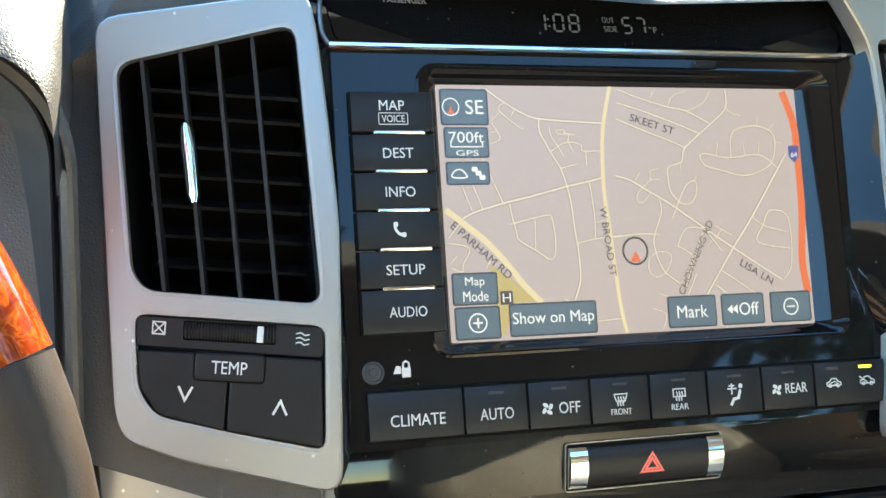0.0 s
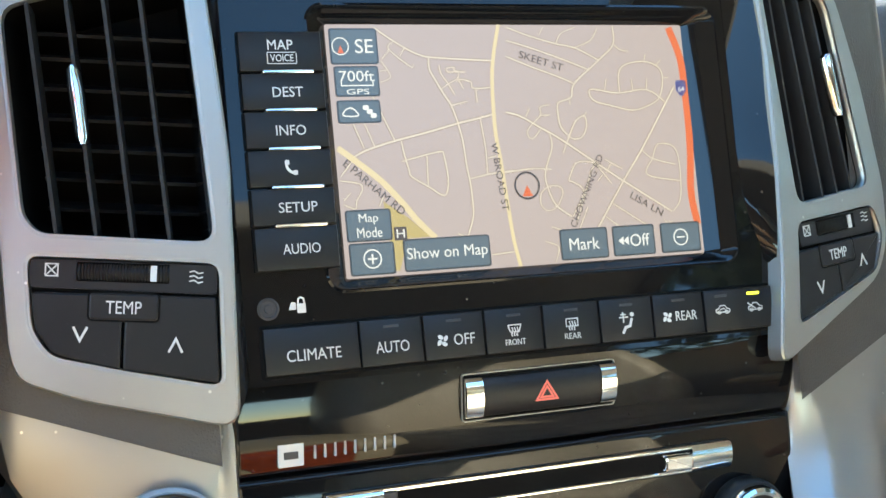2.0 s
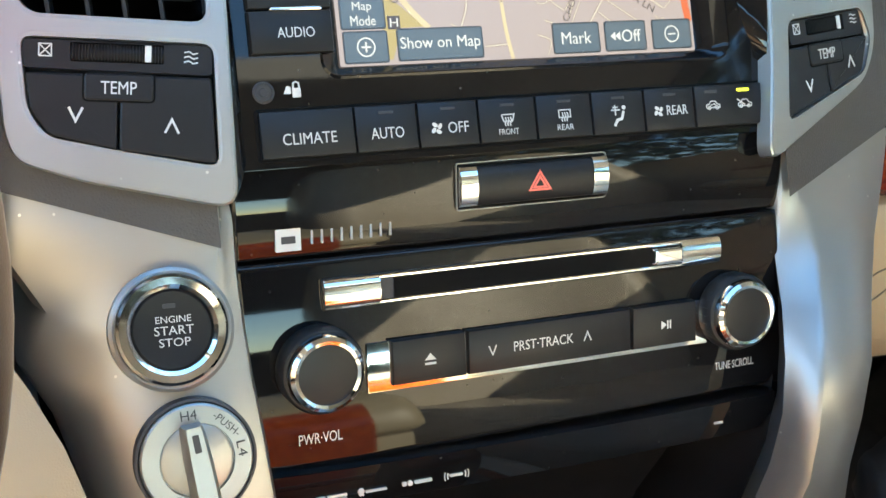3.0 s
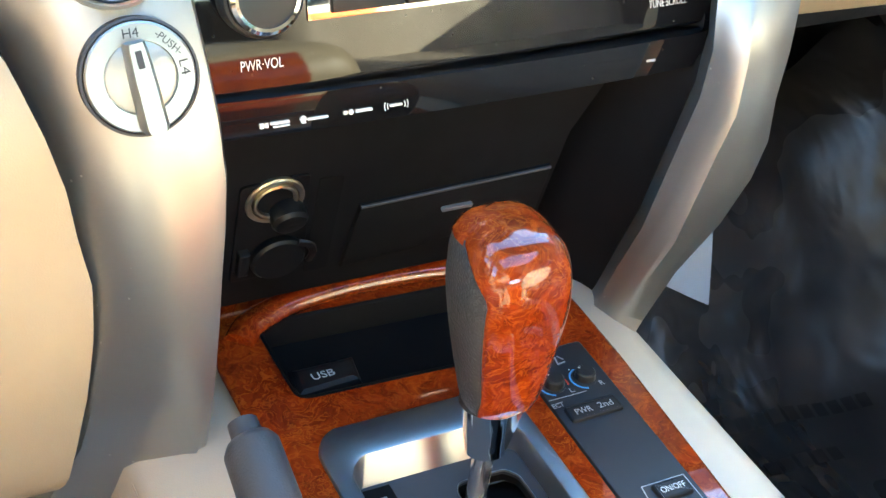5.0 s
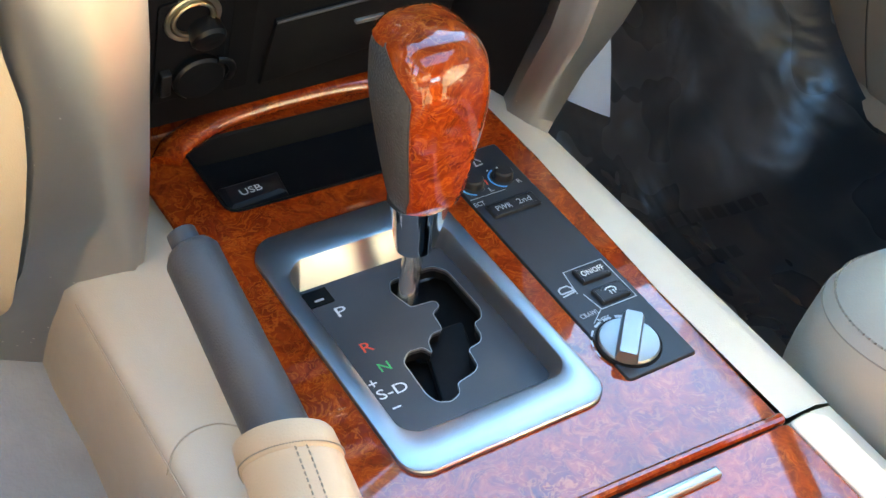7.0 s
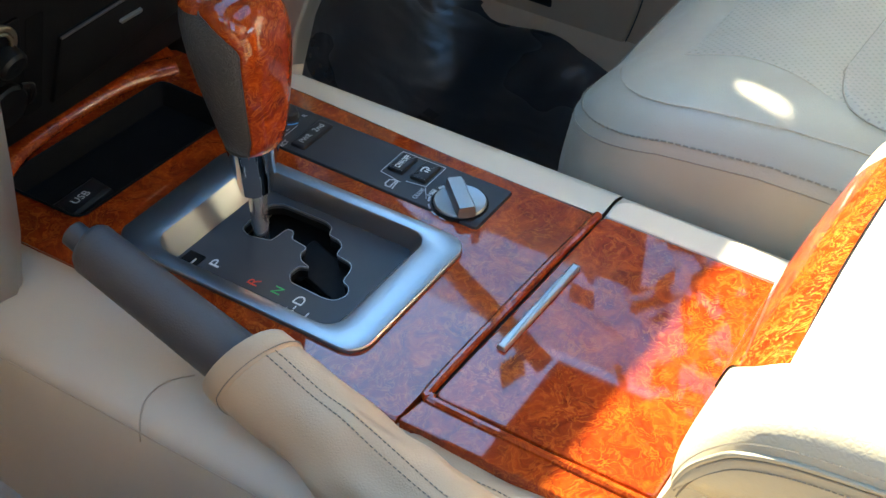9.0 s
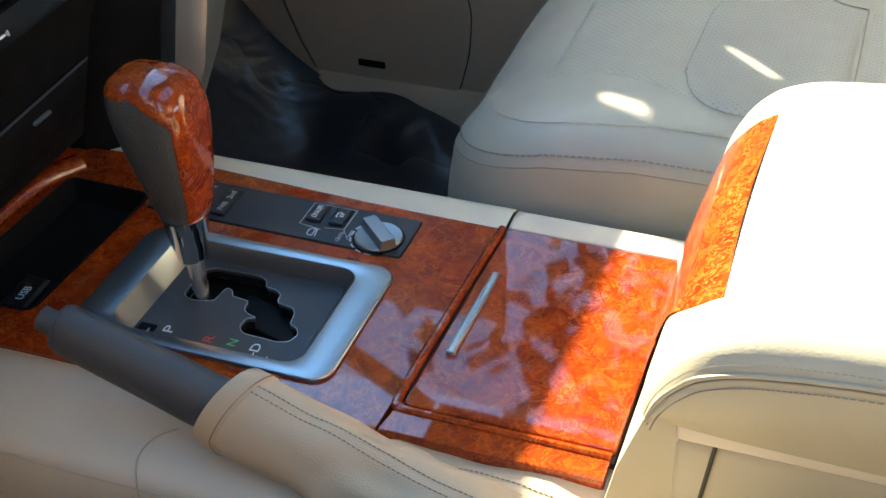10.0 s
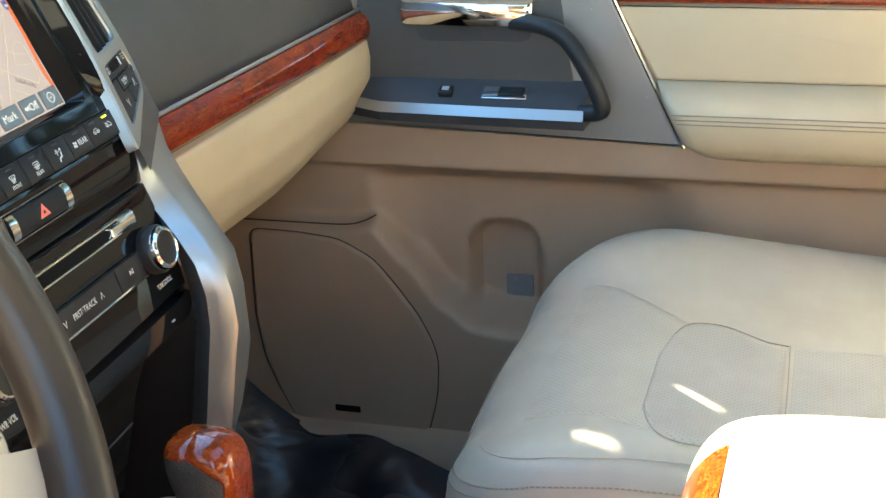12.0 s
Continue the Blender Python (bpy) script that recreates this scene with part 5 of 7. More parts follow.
    for side in (-1, 1):
        half = [p for p in low if (p[0] - mid[0]) * side > 0]
        base = [(mid[0] + side * 0.4, 5.4), (mid[0] + side * 0.4, words["foot"])]
        poly = ccw(rounded([base[0]] + half + [base[1]] if side < 0 else [base[1]] + half + [base[0]], 1.6))
        key = part("temperature_key", prism(poly, -3, 1.0, 1.0), BUTTON, v, "", M)
        c = words["down"] if side < 0 else words["up"]
        d = 2.6 if side < 0 else -2.6
        lines_icon([[(c[0] - 2.6, c[1] + d), (c[0], c[1] - d), (c[0] + 2.6, c[1] + d)]], 0.9, 1.02, M, key)
    tk = part("temperature_sign", prism(rrect(mid[0], 0.6, 26, 10.2, 1.6), -2, 1.5, 0.8), BUTTON, v, "", M)
    part("sign_gap", ribbon(rrect(mid[0], 0.6, 26.6, 10.8, 1.8), 0.7, 0.9, 0.25, True), DEEP, tk, "", M, 0)
    lettering("TEMP", mid[0], 0.4, 13.4, 4.8, 1.55, M, PRINT, tk)
    a, b = words["closed"], words["flow"]
    lines_icon([[(a[0] - 2.3, a[1] - 2.3), (a[0] + 2.3, a[1] - 2.3), (a[0] + 2.3, a[1] + 2.3), (a[0] - 2.3, a[1] + 2.3), (a[0] - 2.3, a[1] - 2.3)],
                [(a[0] - 2.3, a[1] - 2.3), (a[0] + 2.3, a[1] + 2.3)], [(a[0] - 2.3, a[1] + 2.3), (a[0] + 2.3, a[1] - 2.3)]], 0.5, 0.3, M, v)
    lines_icon([[(b[0] - 2.6, b[1] + k), (b[0] - 0.8, b[1] + k + 0.5), (b[0] + 0.8, b[1] + k - 0.5), (b[0] + 2.6, b[1] + k)] for k in (-1.8, 0, 1.8)], 0.5, 0.3, M, v)
    return v


air_outlet("air_outlet", VL, 1,
           [(-39, 34), (-33, 27.5), (33.5, 26.4), (16, 134.1), (-51, 113.5)],
           [(-41, -18), (-37, -28), (-13, -35), (23, -40.5), (45.5, -44), (37, 60), (30, 100), (23, 135.5), (19, 147), (-60, 130)],
           [(-36.6, 19), (35.3, 18.5), (38.6, -28.6), (2.7, -23.8), (-26, -19), (-33.5, -9)],
           [((-41.6, 116), (-26.5, 28)), ((-27.2, 120), (-11.5, 27.5)), ((-13.7, 124), (2.3, 27)), ((-0.3, 128), (16.2, 27))],
           (108, 98, 86, 74, 62, 50, 38), ((-22.7, 92), (-17.3, 62)), ((-0.6, 13.7), 35),
           {"mid": (0.3, 0), "foot": -23.4, "low": [(-34.6, 5.4), (-32.4, -9), (-25.4, -18.2), (37.6, -27.6), (34.8, 5.4)], "down": (-15.6, -10), "up": (20.3, -13.6),
            "closed": (-27.2, 14), "flow": (27, 13)}, "satin silver framed air vent with black slats and temperature keys")
air_outlet("air_outlet", VR, 1,
           [(-27.5, 27), (29, 29), (20, 121), (8, 130), (-28, 136)],
           [(-57, -43), (24, -16), (36, 0), (40, 27), (35, 80), (26, 124), (10, 141), (-20, 158), (-50, 180), (-60, 174), (-43, 152), (-31, 133), (-31, 100), (-37, 47), (-45, 0)],
           [(-30, 19), (29, 19.5), (34, 4), (24, -12.5), (-40.5, -27.5), (-34, 0)],
           [((-20.8, 129), (-20.8, 27)), ((-10.9, 127.5), (-5.6, 27.5)), ((-0.7, 125.5), (5.7, 28.2)), ((9.4, 122.5), (17.1, 28.8))],
           (108, 98, 86, 74, 62, 50, 38), ((11.6, 95), (13.6, 65)), ((-0.4, 13.9), 30),
           {"mid": (-4, 0), "foot": -18.6, "low": [(-32.4, 5.4), (-39.4, -26.5), (23.6, -11.8), (31.5, 5.4)], "down": (-20, -13), "up": (15, -6), "closed": (-23, 14), "flow": (22.5, 14.5)},
           "satin silver framed air vent with black slats and temperature keys")


# glossy flanks between the screen surround and the two outlets
for M, sgn, edge in ((VR, 1, [(-55, -40), (-45.6, 0), (-41, 25), (-37, 47), (-31.6, 75), (-30.6, 100), (-30.6, 132)]), (VL, -1, [(45.5, -42), (41, 10), (37, 60), (33, 80), (30, 100), (26.5, 118), (23, 134)])):
    near = [M @ Vector((x + sgn * 0.6, y, 0.6)) for x, y in edge]
    reach = (123, 121.5, 113, 110, 110, 110, 110) if sgn > 0 else (127,) * 7
    far = [FU @ Vector((sgn * reach[k], -9 + 154 * k / 6, 0.25)) for k in range(7)]
    bend = [a.lerp(b, 0.5) + Vector((0, -0.0012, 0.0006)) for a, b in zip(near, far)]
    part("flank", loft([curve_pts(far, 4), curve_pts(bend, 4), curve_pts(near, 4)], caps=False, closed=False), GLOSS, stack, "glossy black flank", smooth=60)


# ---------------------------------------------------------------- silver side trims
def leg_lean(z):
    """How far the middle of the passenger's leg swells towards the seats."""
    return smoothstep(0.405, 0.47, z) * smoothstep(0.645, 0.585, z)


def side_trim(sgn, label):
    """Satin legs that run from the dashboard down to the console."""
    t = thing("console_side_trim", (sgn * 0.15, 0.0, 0.41), label, "car trim")
    #        z      x_in    crest   x_out   y_front  y_out
    rows = [(0.692, 0.1310, 0.1420, 0.2240, 0.0400, 0.0700),
            (0.672, 0.1312, 0.1440, 0.2230, 0.0290, 0.0600),
            (0.655, 0.1312, 0.1490, 0.2200, 0.0235, 0.0540),
            (0.635, 0.1310, 0.1560, 0.2080, 0.0130, 0.0460),
            (0.615, 0.1300, 0.1620, 0.1980, 0.0020, 0.0360),
            (0.595, 0.1280, 0.1660, 0.1920, -0.0090, 0.0280),
            (0.570, 0.1255, 0.1680, 0.1900, -0.0180, 0.0200),
            (0.545, 0.1240, 0.1680, 0.1880, -0.0230, 0.0150),
            (0.520, 0.1255, 0.1660, 0.1860, -0.0260, 0.0120),
            (0.495, 0.1275, 0.1640, 0.1840, -0.0270, 0.0110),
            (0.465, 0.1290, 0.1610, 0.1830, -0.0270, 0.0110),
            (0.430, 0.1310, 0.1560, 0.1820, -0.0260, 0.0120),
            (0.395, 0.1330, 0.1500, 0.1830, -0.0250, 0.0140),
            (0.350, 0.1340, 0.1480, 0.1850, -0.0240, 0.0160)]
    if sgn < 0:
        wide = {0.615: 0.2165, 0.595: 0.2050, 0.570: 0.1965, 0.545: 0.1905, 0.520: 0.1875, 0.495: 0.1830, 0.465: 0.1838, 0.430: 0.1885, 0.395: 0.1955, 0.350: 0.2060}
        rows = [(z, a, b - 0.004 * smoothstep(0.58, 0.54, z), wide.get(z, c), d, e - 0.018 * smoothstep(0.60, 0.55, z)) for z, a, b, c, d, e in rows]
        fall = {0.395: 0.004, 0.350: 0.024}
        rows = [(z, a, b, c, d + fall.get(z, 0), e + fall.get(z, 0)) for z, a, b, c, d, e in rows] + [(0.300, 0.136, 0.150, 0.214, 0.024, 0.050), (0.250, 0.138, 0.152, 0.224, 0.046, 0.072)]
    if sgn > 0:
        # the passenger's leg runs in towards the console at its foot
        rows = [(z, a, b, c, d, e) for z, a, b, c, d, e in rows if z > 0.64]
    foot = [(0.635, 0.1315, 0.0220, 0.1490, 0.0110, 0.1960, 0.024), (0.615, 0.1330, 0.0100, 0.1450, -0.0030, 0.1850, 0.006), (0.595, 0.1340, 0.0010, 0.1420, -0.0150, 0.1760, -0.012), (0.570, 0.1345, -0.0040, 0.1395, -0.0220, 0.1720, -0.018),
            (0.545, 0.1313, -0.0060, 0.1375, -0.0250, 0.1695, -0.020), (0.520, 0.1275, -0.0039, 0.1345, -0.0215, 0.1740, -0.018),
            (0.495, 0.1236, -0.0019, 0.1311, -0.0187, 0.1745, -0.013), (0.465, 0.1190, 0.0006, 0.1262, -0.0162, 0.1650, -0.009),
            (0.430, 0.1094, 0.0035, 0.1149, -0.0132, 0.1420, -0.010), (0.402, 0.1016, 0.0058, 0.1059, -0.0108, 0.1190, -0.018),
            (0.380, 0.0950, 0.0075, 0.0990, -0.0090, 0.1100, -0.018)]
    rings = []
    for z, xi, xc, xo, yf, yo in rows:
        back = 0.06 if sgn < 0 else 0.06 - 0.048 * smoothstep(0.64, 0.57, z)
        pts = [(xi, yf + back), (xi, yf + 0.006), (xi + 0.002, yf + 0.001), (xi + 0.006, yf), (xi * 0.4 + xc * 0.6, yf - 0.002), (xc, yf), (xc * 0.6 + xo * 0.4, yf * 0.75 + yo * 0.25), (xo - 0.004, yo - 0.004), (xo, yo + 0.006), (xo, yo + 0.07), (xi + (0.3 + 0.6 * smoothstep(0.62, 0.56, z)) * (xo - xi) if sgn > 0 else xi, yo + 0.07)]
        if sgn > 0:
            k = smoothstep(0.60, 0.56, z)
            pts[:4] = [(xi + 0.014 * k, yf + 0.06 - 0.034 * k), (xi, yf + 0.006 + 0.011 * k), (xi + 0.002 + 0.002 * k, yf + 0.001 + 0.006 * k), (xi + 0.006 + 0.006 * k, yf + 0.001 * k)]
        rings.append([(sgn * x, y, z) for x, y in pts])
    for z, xi, yi, xc, yc, xo, yo in foot if sgn > 0 else []:
        g = leg_lean(z)
        xi, yi, xc, yc, xo, yo = xi - 0.015 * g, yi - 0.016 * g, xc - 0.015 * g, yc - 0.016 * g, xo - 0.015 * g, yo - 0.016 * g
        k = smoothstep(0.52, 0.44, z)
        pts = [(xi + 0.010, yi + 0.018), (xi, yi), (xi * 0.85 + xc * 0.15, yi * 0.85 + yc * 0.15), (xi * 0.6 + xc * 0.4, yi * 0.6 + yc * 0.4), (xi * 0.1 + xc * 0.9, yi * 0.1 + yc * 0.9), (xc + 0.002, yc - 0.0006),
               (xc * 0.5 + xo * 0.5, yc * 0.5 + yo * 0.5 - 0.001), (xo - 0.003, yo - 0.001), (xo, yo + 0.002), (xo + 0.003 + 0.021 * (1 - k), yo + 0.032), (xo - 0.006 + 0.02 * (1 - k), yo + 0.055)]
        rings.append([(sgn * x, y, z) for x, y in pts])
    part("leg", loft(rings), SILVER, t, "", smooth=42)
    return t


def black_cheek():
    """Black wall that closes the console between the ash tray panel and the passenger's leg."""
    t = thing("console_cheek", (0.11, 0.05, 0.40), "matt black plastic cheek beside the ash tray panel", "car trim")
    part("cheek_panel", loft([[(xl, 0.115, z), (xl, 0.052, z), (xi - 0.003 - 0.012 * leg_lean(z), yi + 0.030 - 0.013 * leg_lean(z), z), (xi + 0.008 - 0.013 * leg_lean(z), yi + 0.012 - 0.014 * leg_lean(z), z), (xi + 0.035, yi + 0.03, z), (xi + 0.035, 0.115, z)]
         for z, xl, xi, yi in ((0.392, 0.081, 0.1016, 0.0058), (0.430, 0.081, 0.1094, 0.0035), (0.465, 0.081, 0.1190, 0.0006), (0.495, 0.082, 0.1236, -0.0019), (0.520, 0.083, 0.1275, -0.0039), (0.545, 0.085, 0.1313, -0.006), (0.60, 0.088, 0.137, 0.015), (0.64, 0.09, 0.137, 0.04))]), MATTE, t, "", smooth=40)


black_cheek()
ltrim = side_trim(-1, "satin silver side trim with start button and range dial")
side_trim(1, "curved satin silver side trim leg beside the radio")

# start button and transfer dial on the driver's trim
FS = frame_of((-0.1625, 0.0075, 0.6400), (1, -0.06, 0), (-0.06, -0.90, 0.44))
start = part("start_button", lathe([(24, -6), (24, 0.2), (22.6, 1.2), (21.6, 0.6), (21.2, -1)], 48), SILVER, ltrim, "raised silver collar", FS)
part("chrome_ring", lathe([(21.3, -3), (21.3, 2.0), (20.2, 3.4), (17.4, 3.0), (15.9, 1.6), (15.6, -2)], 48), CHROME, start, "bright chrome ring", FS)
part("button_face", lathe([(15.6, -4), (15.6, 0.6), (14.6, 1.6), (9, 1.0), (0.5, 0.8)], 48), BUTTON, start, "black push button", FS)
for s, y, w, h in (("ENGINE", 4.0, 13.5, 2.6), ("START", -0.2, 15, 3.4), ("STOP", -4.8, 12, 3.2)):
    lettering(s, 0.6, y, w, h, 1.62, FS, PRINT, start)
part("indicator", prism(rrect(-0.6, 9.2, 4.8, 1.8, 0.5), 1.2, 1.75), GREYPLASTIC, start, "", FS)
FD = frame_of((-0.1585, -0.0150, 0.5950), (1, -0.04, 0), (-0.06, -0.93, 0.36))
dial = part("transfer_dial", lathe([(23.5, -6), (23.5, 0.6), (22.4, 1.0), (22.0, -0.4)], 48), GREYPLASTIC, ltrim, "dark gap round the dial", FD)
part("dial_plate", lathe([(21.8, -3), (21.8, 1.6), (21.0, 2.4), (14.6, 2.8), (14.3, 1.4)], 48), SILVER, dial, "satin silver dial plate", FD)
part("dial_centre", lathe([(14.0, -2), (14.0, 1.9), (13, 2.4), (0.5, 2.5)], 40), SILVER, dial, "", FD)
TURN = Matrix.Rotation(radians(8), 4, "Z")
part("dial_grip", loft([[(x * w, y, z) for x, z in ((-5.6, 1), (-5.2, 9), (-3.6, 11.6), (3.6, 11.6), (5.2, 9), (5.6, 1))] for y, w in ((-21, 0.85), (-19, 1.0), (0, 0.95), (12, 0.82), (14.5, 0.7))]), SILVER, dial, "raised grip bar", FD @ TURN)
part("grip_mark", prism(rrect(0, 8.2, 2.6, 7, 0.5), 11.5, 11.9), DARKPRINT, dial, "", FD @ TURN, 0)
lettering("H4", -2.2, 17.6, 6.2, 3.8, 2.75, FD, DARKPRINT, dial, 3)
lettering("L4", 17.4, 2.4, 6.0, 3.6, 2.75, FD, DARKPRINT, dial, -82)
lettering("-PUSH-", 12.2, 12.6, 12.5, 3.0, 2.75, FD, DARKPRINT, dial, -44)

# ---------------------------------------------------------------- centre console
console = thing("centre_console", (0, -0.2, 0.04), "light beige centre console with burl wood top", "console")
ys = [0.10, 0.06, 0.02, -0.02, -0.08, -0.14, -0.20, -0.252]


def console_ring(y):
    top = 0.398
    xl, xr = -0.172 - (0.004 if y > 0 else 0), 0.121
    return [(-0.185, y, 0.04), (xl - 0.006, y, 0.20), (xl, y, 0.352), (xl + 0.001, y, 0.376), (xl + 0.006, y, 0.384), (xl + 0.02, y, 0.388), (-0.118, y, top - 0.004), (-0.112, y, top),
            (0.085, y, top), (0.104, y, top), (0.114, y, top - 0.004), (xr, y, top - 0.014), (xr + 0.004, y, 0.30), (xr + 0.02, y, 0.04)]


cut_bezel = rrect(-37.5, -124.5, 104, 158, 12)
cut_tray = rounded([(-86, -15), (44, -20), (46, 42), (-87, 47)], 7)
cut_panel = rounded([(28.5, -203), (70.5, -203), (72.0, -23), (30.5, -23)], 3)
body = part("side_body", loft([console_ring(y) for y in ys], caps=False), BEIGE_LIGHT, console, "light beige moulded sides", smooth=50)
body.data.materials.append(BEIGE_LIGHT)
bmf = bmesh.new()
bmf.from_mesh(body.data)
dead = [f for f in bmf.faces if all(abs(v.co.z - (0.398 - 0.04)) < 0.0005 for v in f.verts) and f.calc_center_median().x < 0.083]
bmesh.ops.delete(bmf, geom=dead, context="FACES")
bmf.to_mesh(body.data)
bmf.free()
woodtop = [(-113.5, -244.5), (-113.8, -30), (-114.5, 20), (-108, 62), (-98, 76), (70, 76), (84, 55), (87, 5), (86.5, -40), (80, -160), (77.5, -250.5)]
part("wood_top", plate(ccw(rounded(woodtop, 3, 2)), [ccw(cut_bezel), ccw(cut_tray), ccw(cut_panel)], -6, 0.6), WOOD, console, "glossy orange-brown burl wood top", FZ)
part("wood_edge", sweep([(x * MM, y * MM, 0.4008) for x, y in woodtop[:5]], 0.0019, 8), WOOD, console)
part("wood_edge", sweep([(x * MM, y * MM, 0.4008) for x, y in woodtop[5:]], 0.0019, 8), WOOD, console)
# raised wood lip in front of the coin tray
crest = curve_pts([(-0.100, 0.036, 0.4025), (-0.088, 0.0475, 0.4045), (-0.060, 0.0560, 0.407), (-0.02, 0.0590, 0.408), (0.03, 0.0560, 0.407), (0.062, 0.046, 0.404)], 6)
part("wood_lip", sweep(crest, 0.0085, 14, flat=0.75), WOOD, console, "raised wood lip")
part("wood_back", grid(lambda u, v: (-0.118 + 0.195 * u, 0.055 + 0.035 * v, 0.402 + 0.024 * smoothstep(0, 1, v)), 8, 8), WOOD, console, "", smooth=80)
# coin tray with the USB socket
tray = part("coin_tray", loft([[(x, y, 1.6) for x, y in offset(ccw(cut_tray), -1.6)], [(x, y, 2.2) for x, y in offset(ccw(cut_tray), -0.4)], [(x, y, 1.2) for x, y in offset(ccw(cut_tray), 1)], [(x, y, -12) for x, y in offset(ccw(cut_tray), 6)], [(x, y, -16) for x, y in offset(ccw(cut_tray), 7)]], caps=False), DEEP, console, "matt black coin tray", FZ)
part("tray_floor", prism(offset(ccw(cut_tray), 3), -17, -11.6), MATTE, tray, "", FZ)
usb = part("usb_cover", loft([[(-82, -4, -13), (-45, -2, -13), (-42, 19, -13), (-80, 19, -13)], [(-81, -3, -8.5), (-47, -1, -8.5), (-44, 17, -9.5), (-78, 17, -9.5)], [(-78, -1, -6.8), (-50, 1, -6.8), (-48, 14, -7.6), (-76, 14, -7.6)]]), BUTTON, tray, "black USB socket cover", FZ)
lettering("USB", -64.5, 6.4, 12.5, 5.0, -6.7, FZ, PRINT, tray, 2)
# shift gate
def bowed(cx, cy, w, h, r, bow, n=6):
    """A rounded rectangle whose front edge swells forward."""
    out = []
    for x, y in rrect(cx, cy, w, h, r, n):
        q = (x - cx) / (w / 2)
        f = smoothstep(cy, cy + h / 2, y)
        out.append((x, y + bow * f * (1 - q * q)))
    return out


gate_out = bowed(-38.0, -126.5, 108, 161, 13, 10, 8)
gate_in = bowed(-37.5, -126.0, 89, 118, 11, 7, 8)
gate_mid = offset(gate_in, -3.0)
gate_low = bowed(-36.8, -124.0, 86, 104, 5, 3, 8)
rings = [[(x, y, -2) for x, y in gate_out], [(x, y, 2.4) for x, y in gate_out], [(x, y, 3.1) for x, y in offset(gate_out, 0.5)], [(x, y, 3.4) for x, y in offset(gate_out, 1.4)], [(x, y, 3.2) for x, y in offset(gate_in, -1.8)], [(x, y, 2.8) for x, y in offset(gate_in, -0.7)], [(x, y, 1.6) for x, y in gate_in], [(x, y, -11) for x, y in gate_low]]
part("gate_bezel", loft(rings, caps=False), GATEMETAL, console, "brushed silver shift gate bezel", FZ, smooth=35)
slot = [(-34.5, -91), (-31, -84.2), (-17, -83.2), (-5, -84), (-0.1, -90.2), (0.5, -120.6), (-2.6, -127.1), (-8.4, -128.5), (-9.2, -136.7), (-12.3, -140.9), (-20.5, -142.3), (-22.1, -153.9), (-26.7, -156.7), (-37, -158.5), (-38.9, -164.3), (-45.3, -167.2), (-52.1, -164.2), (-54, -157.6), (-53.2, -135.3), (-47.7, -130.4), (-39.3, -131.1), (-37.6, -136.8), (-35.8, -129.4), (-31.1, -125.1), (-24.8, -125.3), (-23.3, -113), (-17.5, -110.7), (-17.4, -106.2), (-31, -105.1)]
slot = ccw(rounded(slot, 2.4, 3))
gate = part("gate_plate", plate(ccw(rrect(-36.6, -120, 90, 122, 3)), [slot], -14, -11), GATE, console, "dark grey shift gate plate", FZ)
part("slot_edge", band(offset(slot, -0.1), offset(slot, 0.3), -12, -10.8), SILVER, gate, "thin bright slot edge", FZ)
part("slot_wall", loft([[(x, y, -11.2) for x, y in slot], [(x, y, -19) for x, y in offset(slot, -0.4)], [(x, y, -19.4) for x, y in offset(slot, -6)]], caps=False), DEEP, gate, "", FZ)
part("slot_floor", prism(rrect(-28, -128, 74, 100, 2), -32, -27), DEEP, gate, "", FZ)
part("slot_slider", prism(rounded([(-30, -116), (-6, -116), (-22, -164), (-46, -164)], 4), -25, -21, 1), MATTE, gate, "", FZ)
part("release_cap", prism(rrect(-70.2, -79.2, 15.5, 11, 0.6), -11, -10.2, 0.3), DEEP, gate, "small black release cover", FZ)
part("release_mark", prism(rrect(-69.5, -81.4, 5, 1.1, 0.3), -10.2, -10), GREYPRINT, gate, "", FZ, 0)
for s, x, y, w, h, mat in (("P", -63.0, -92.3, 5.6, 6.4, PRINT), ("R", -63.7, -119.0, 5.6, 6.2, REDPRINT), ("N", -62.5, -133.8, 5.6, 5.6, GREENPRINT), ("S-D", -66.7, -148.6, 15.5, 6.0, PRINT), ("+", -73, -141, 4.4, 4.4, PRINT), ("-", -70, -158.5, 4.4, 0.9, PRINT)):
    lettering(s, x, y, w, h, -10.9, FZ, mat, gate)

# switch panel
panel = part("switch_panel", prism(ccw(offset(ccw(cut_panel), 0.6)), -6, 1.9, 0.7), SWITCH, console, "flat dark switch panel", FZ)
for x, y, marks in ((40.0, -50.5, ((REDPRINT, 100, -20), (BLUEPRINT, 250, 160))), (58.4, -51.2, ((BLUEPRINT, 255, 105),))):
    dial = part("seat_heat_dial", lathe([(6.4, 1), (6.4, 2.3), (5.6, 2.6), (5.2, 6.4), (4.4, 7.2), (0.4, 7.3)], 28, x, y), RUBBER, panel, "small black dial", FZ)
    for mat, a0, a1 in marks:
        arc = [radians(a0 + (a1 - a0) * k / 12) for k in range(13)]
        part("dial_scale", ribbon([(x + 7.9 * math.cos(a), y + 7.9 * math.sin(a)) for a in arc], 0.9, 1.9, 0.12), mat, panel, "thin coloured heat scale", FZ, 0)
    part("dial_dot", prism(circle(x - 2.6, y + 3.0, 0.6, 10), 7.15, 7.35), PRINT, dial, "", FZ, 0)
    part("scale_dot", prism(circle(x - 4.6, y + 8.4, 0.5, 10), 1.9, 2.02), PRINT, panel, "", FZ, 0)
lettering("L", 47.0, -57.2, 2.4, 3.2, 2.0, FZ, GREYPRINT, panel)
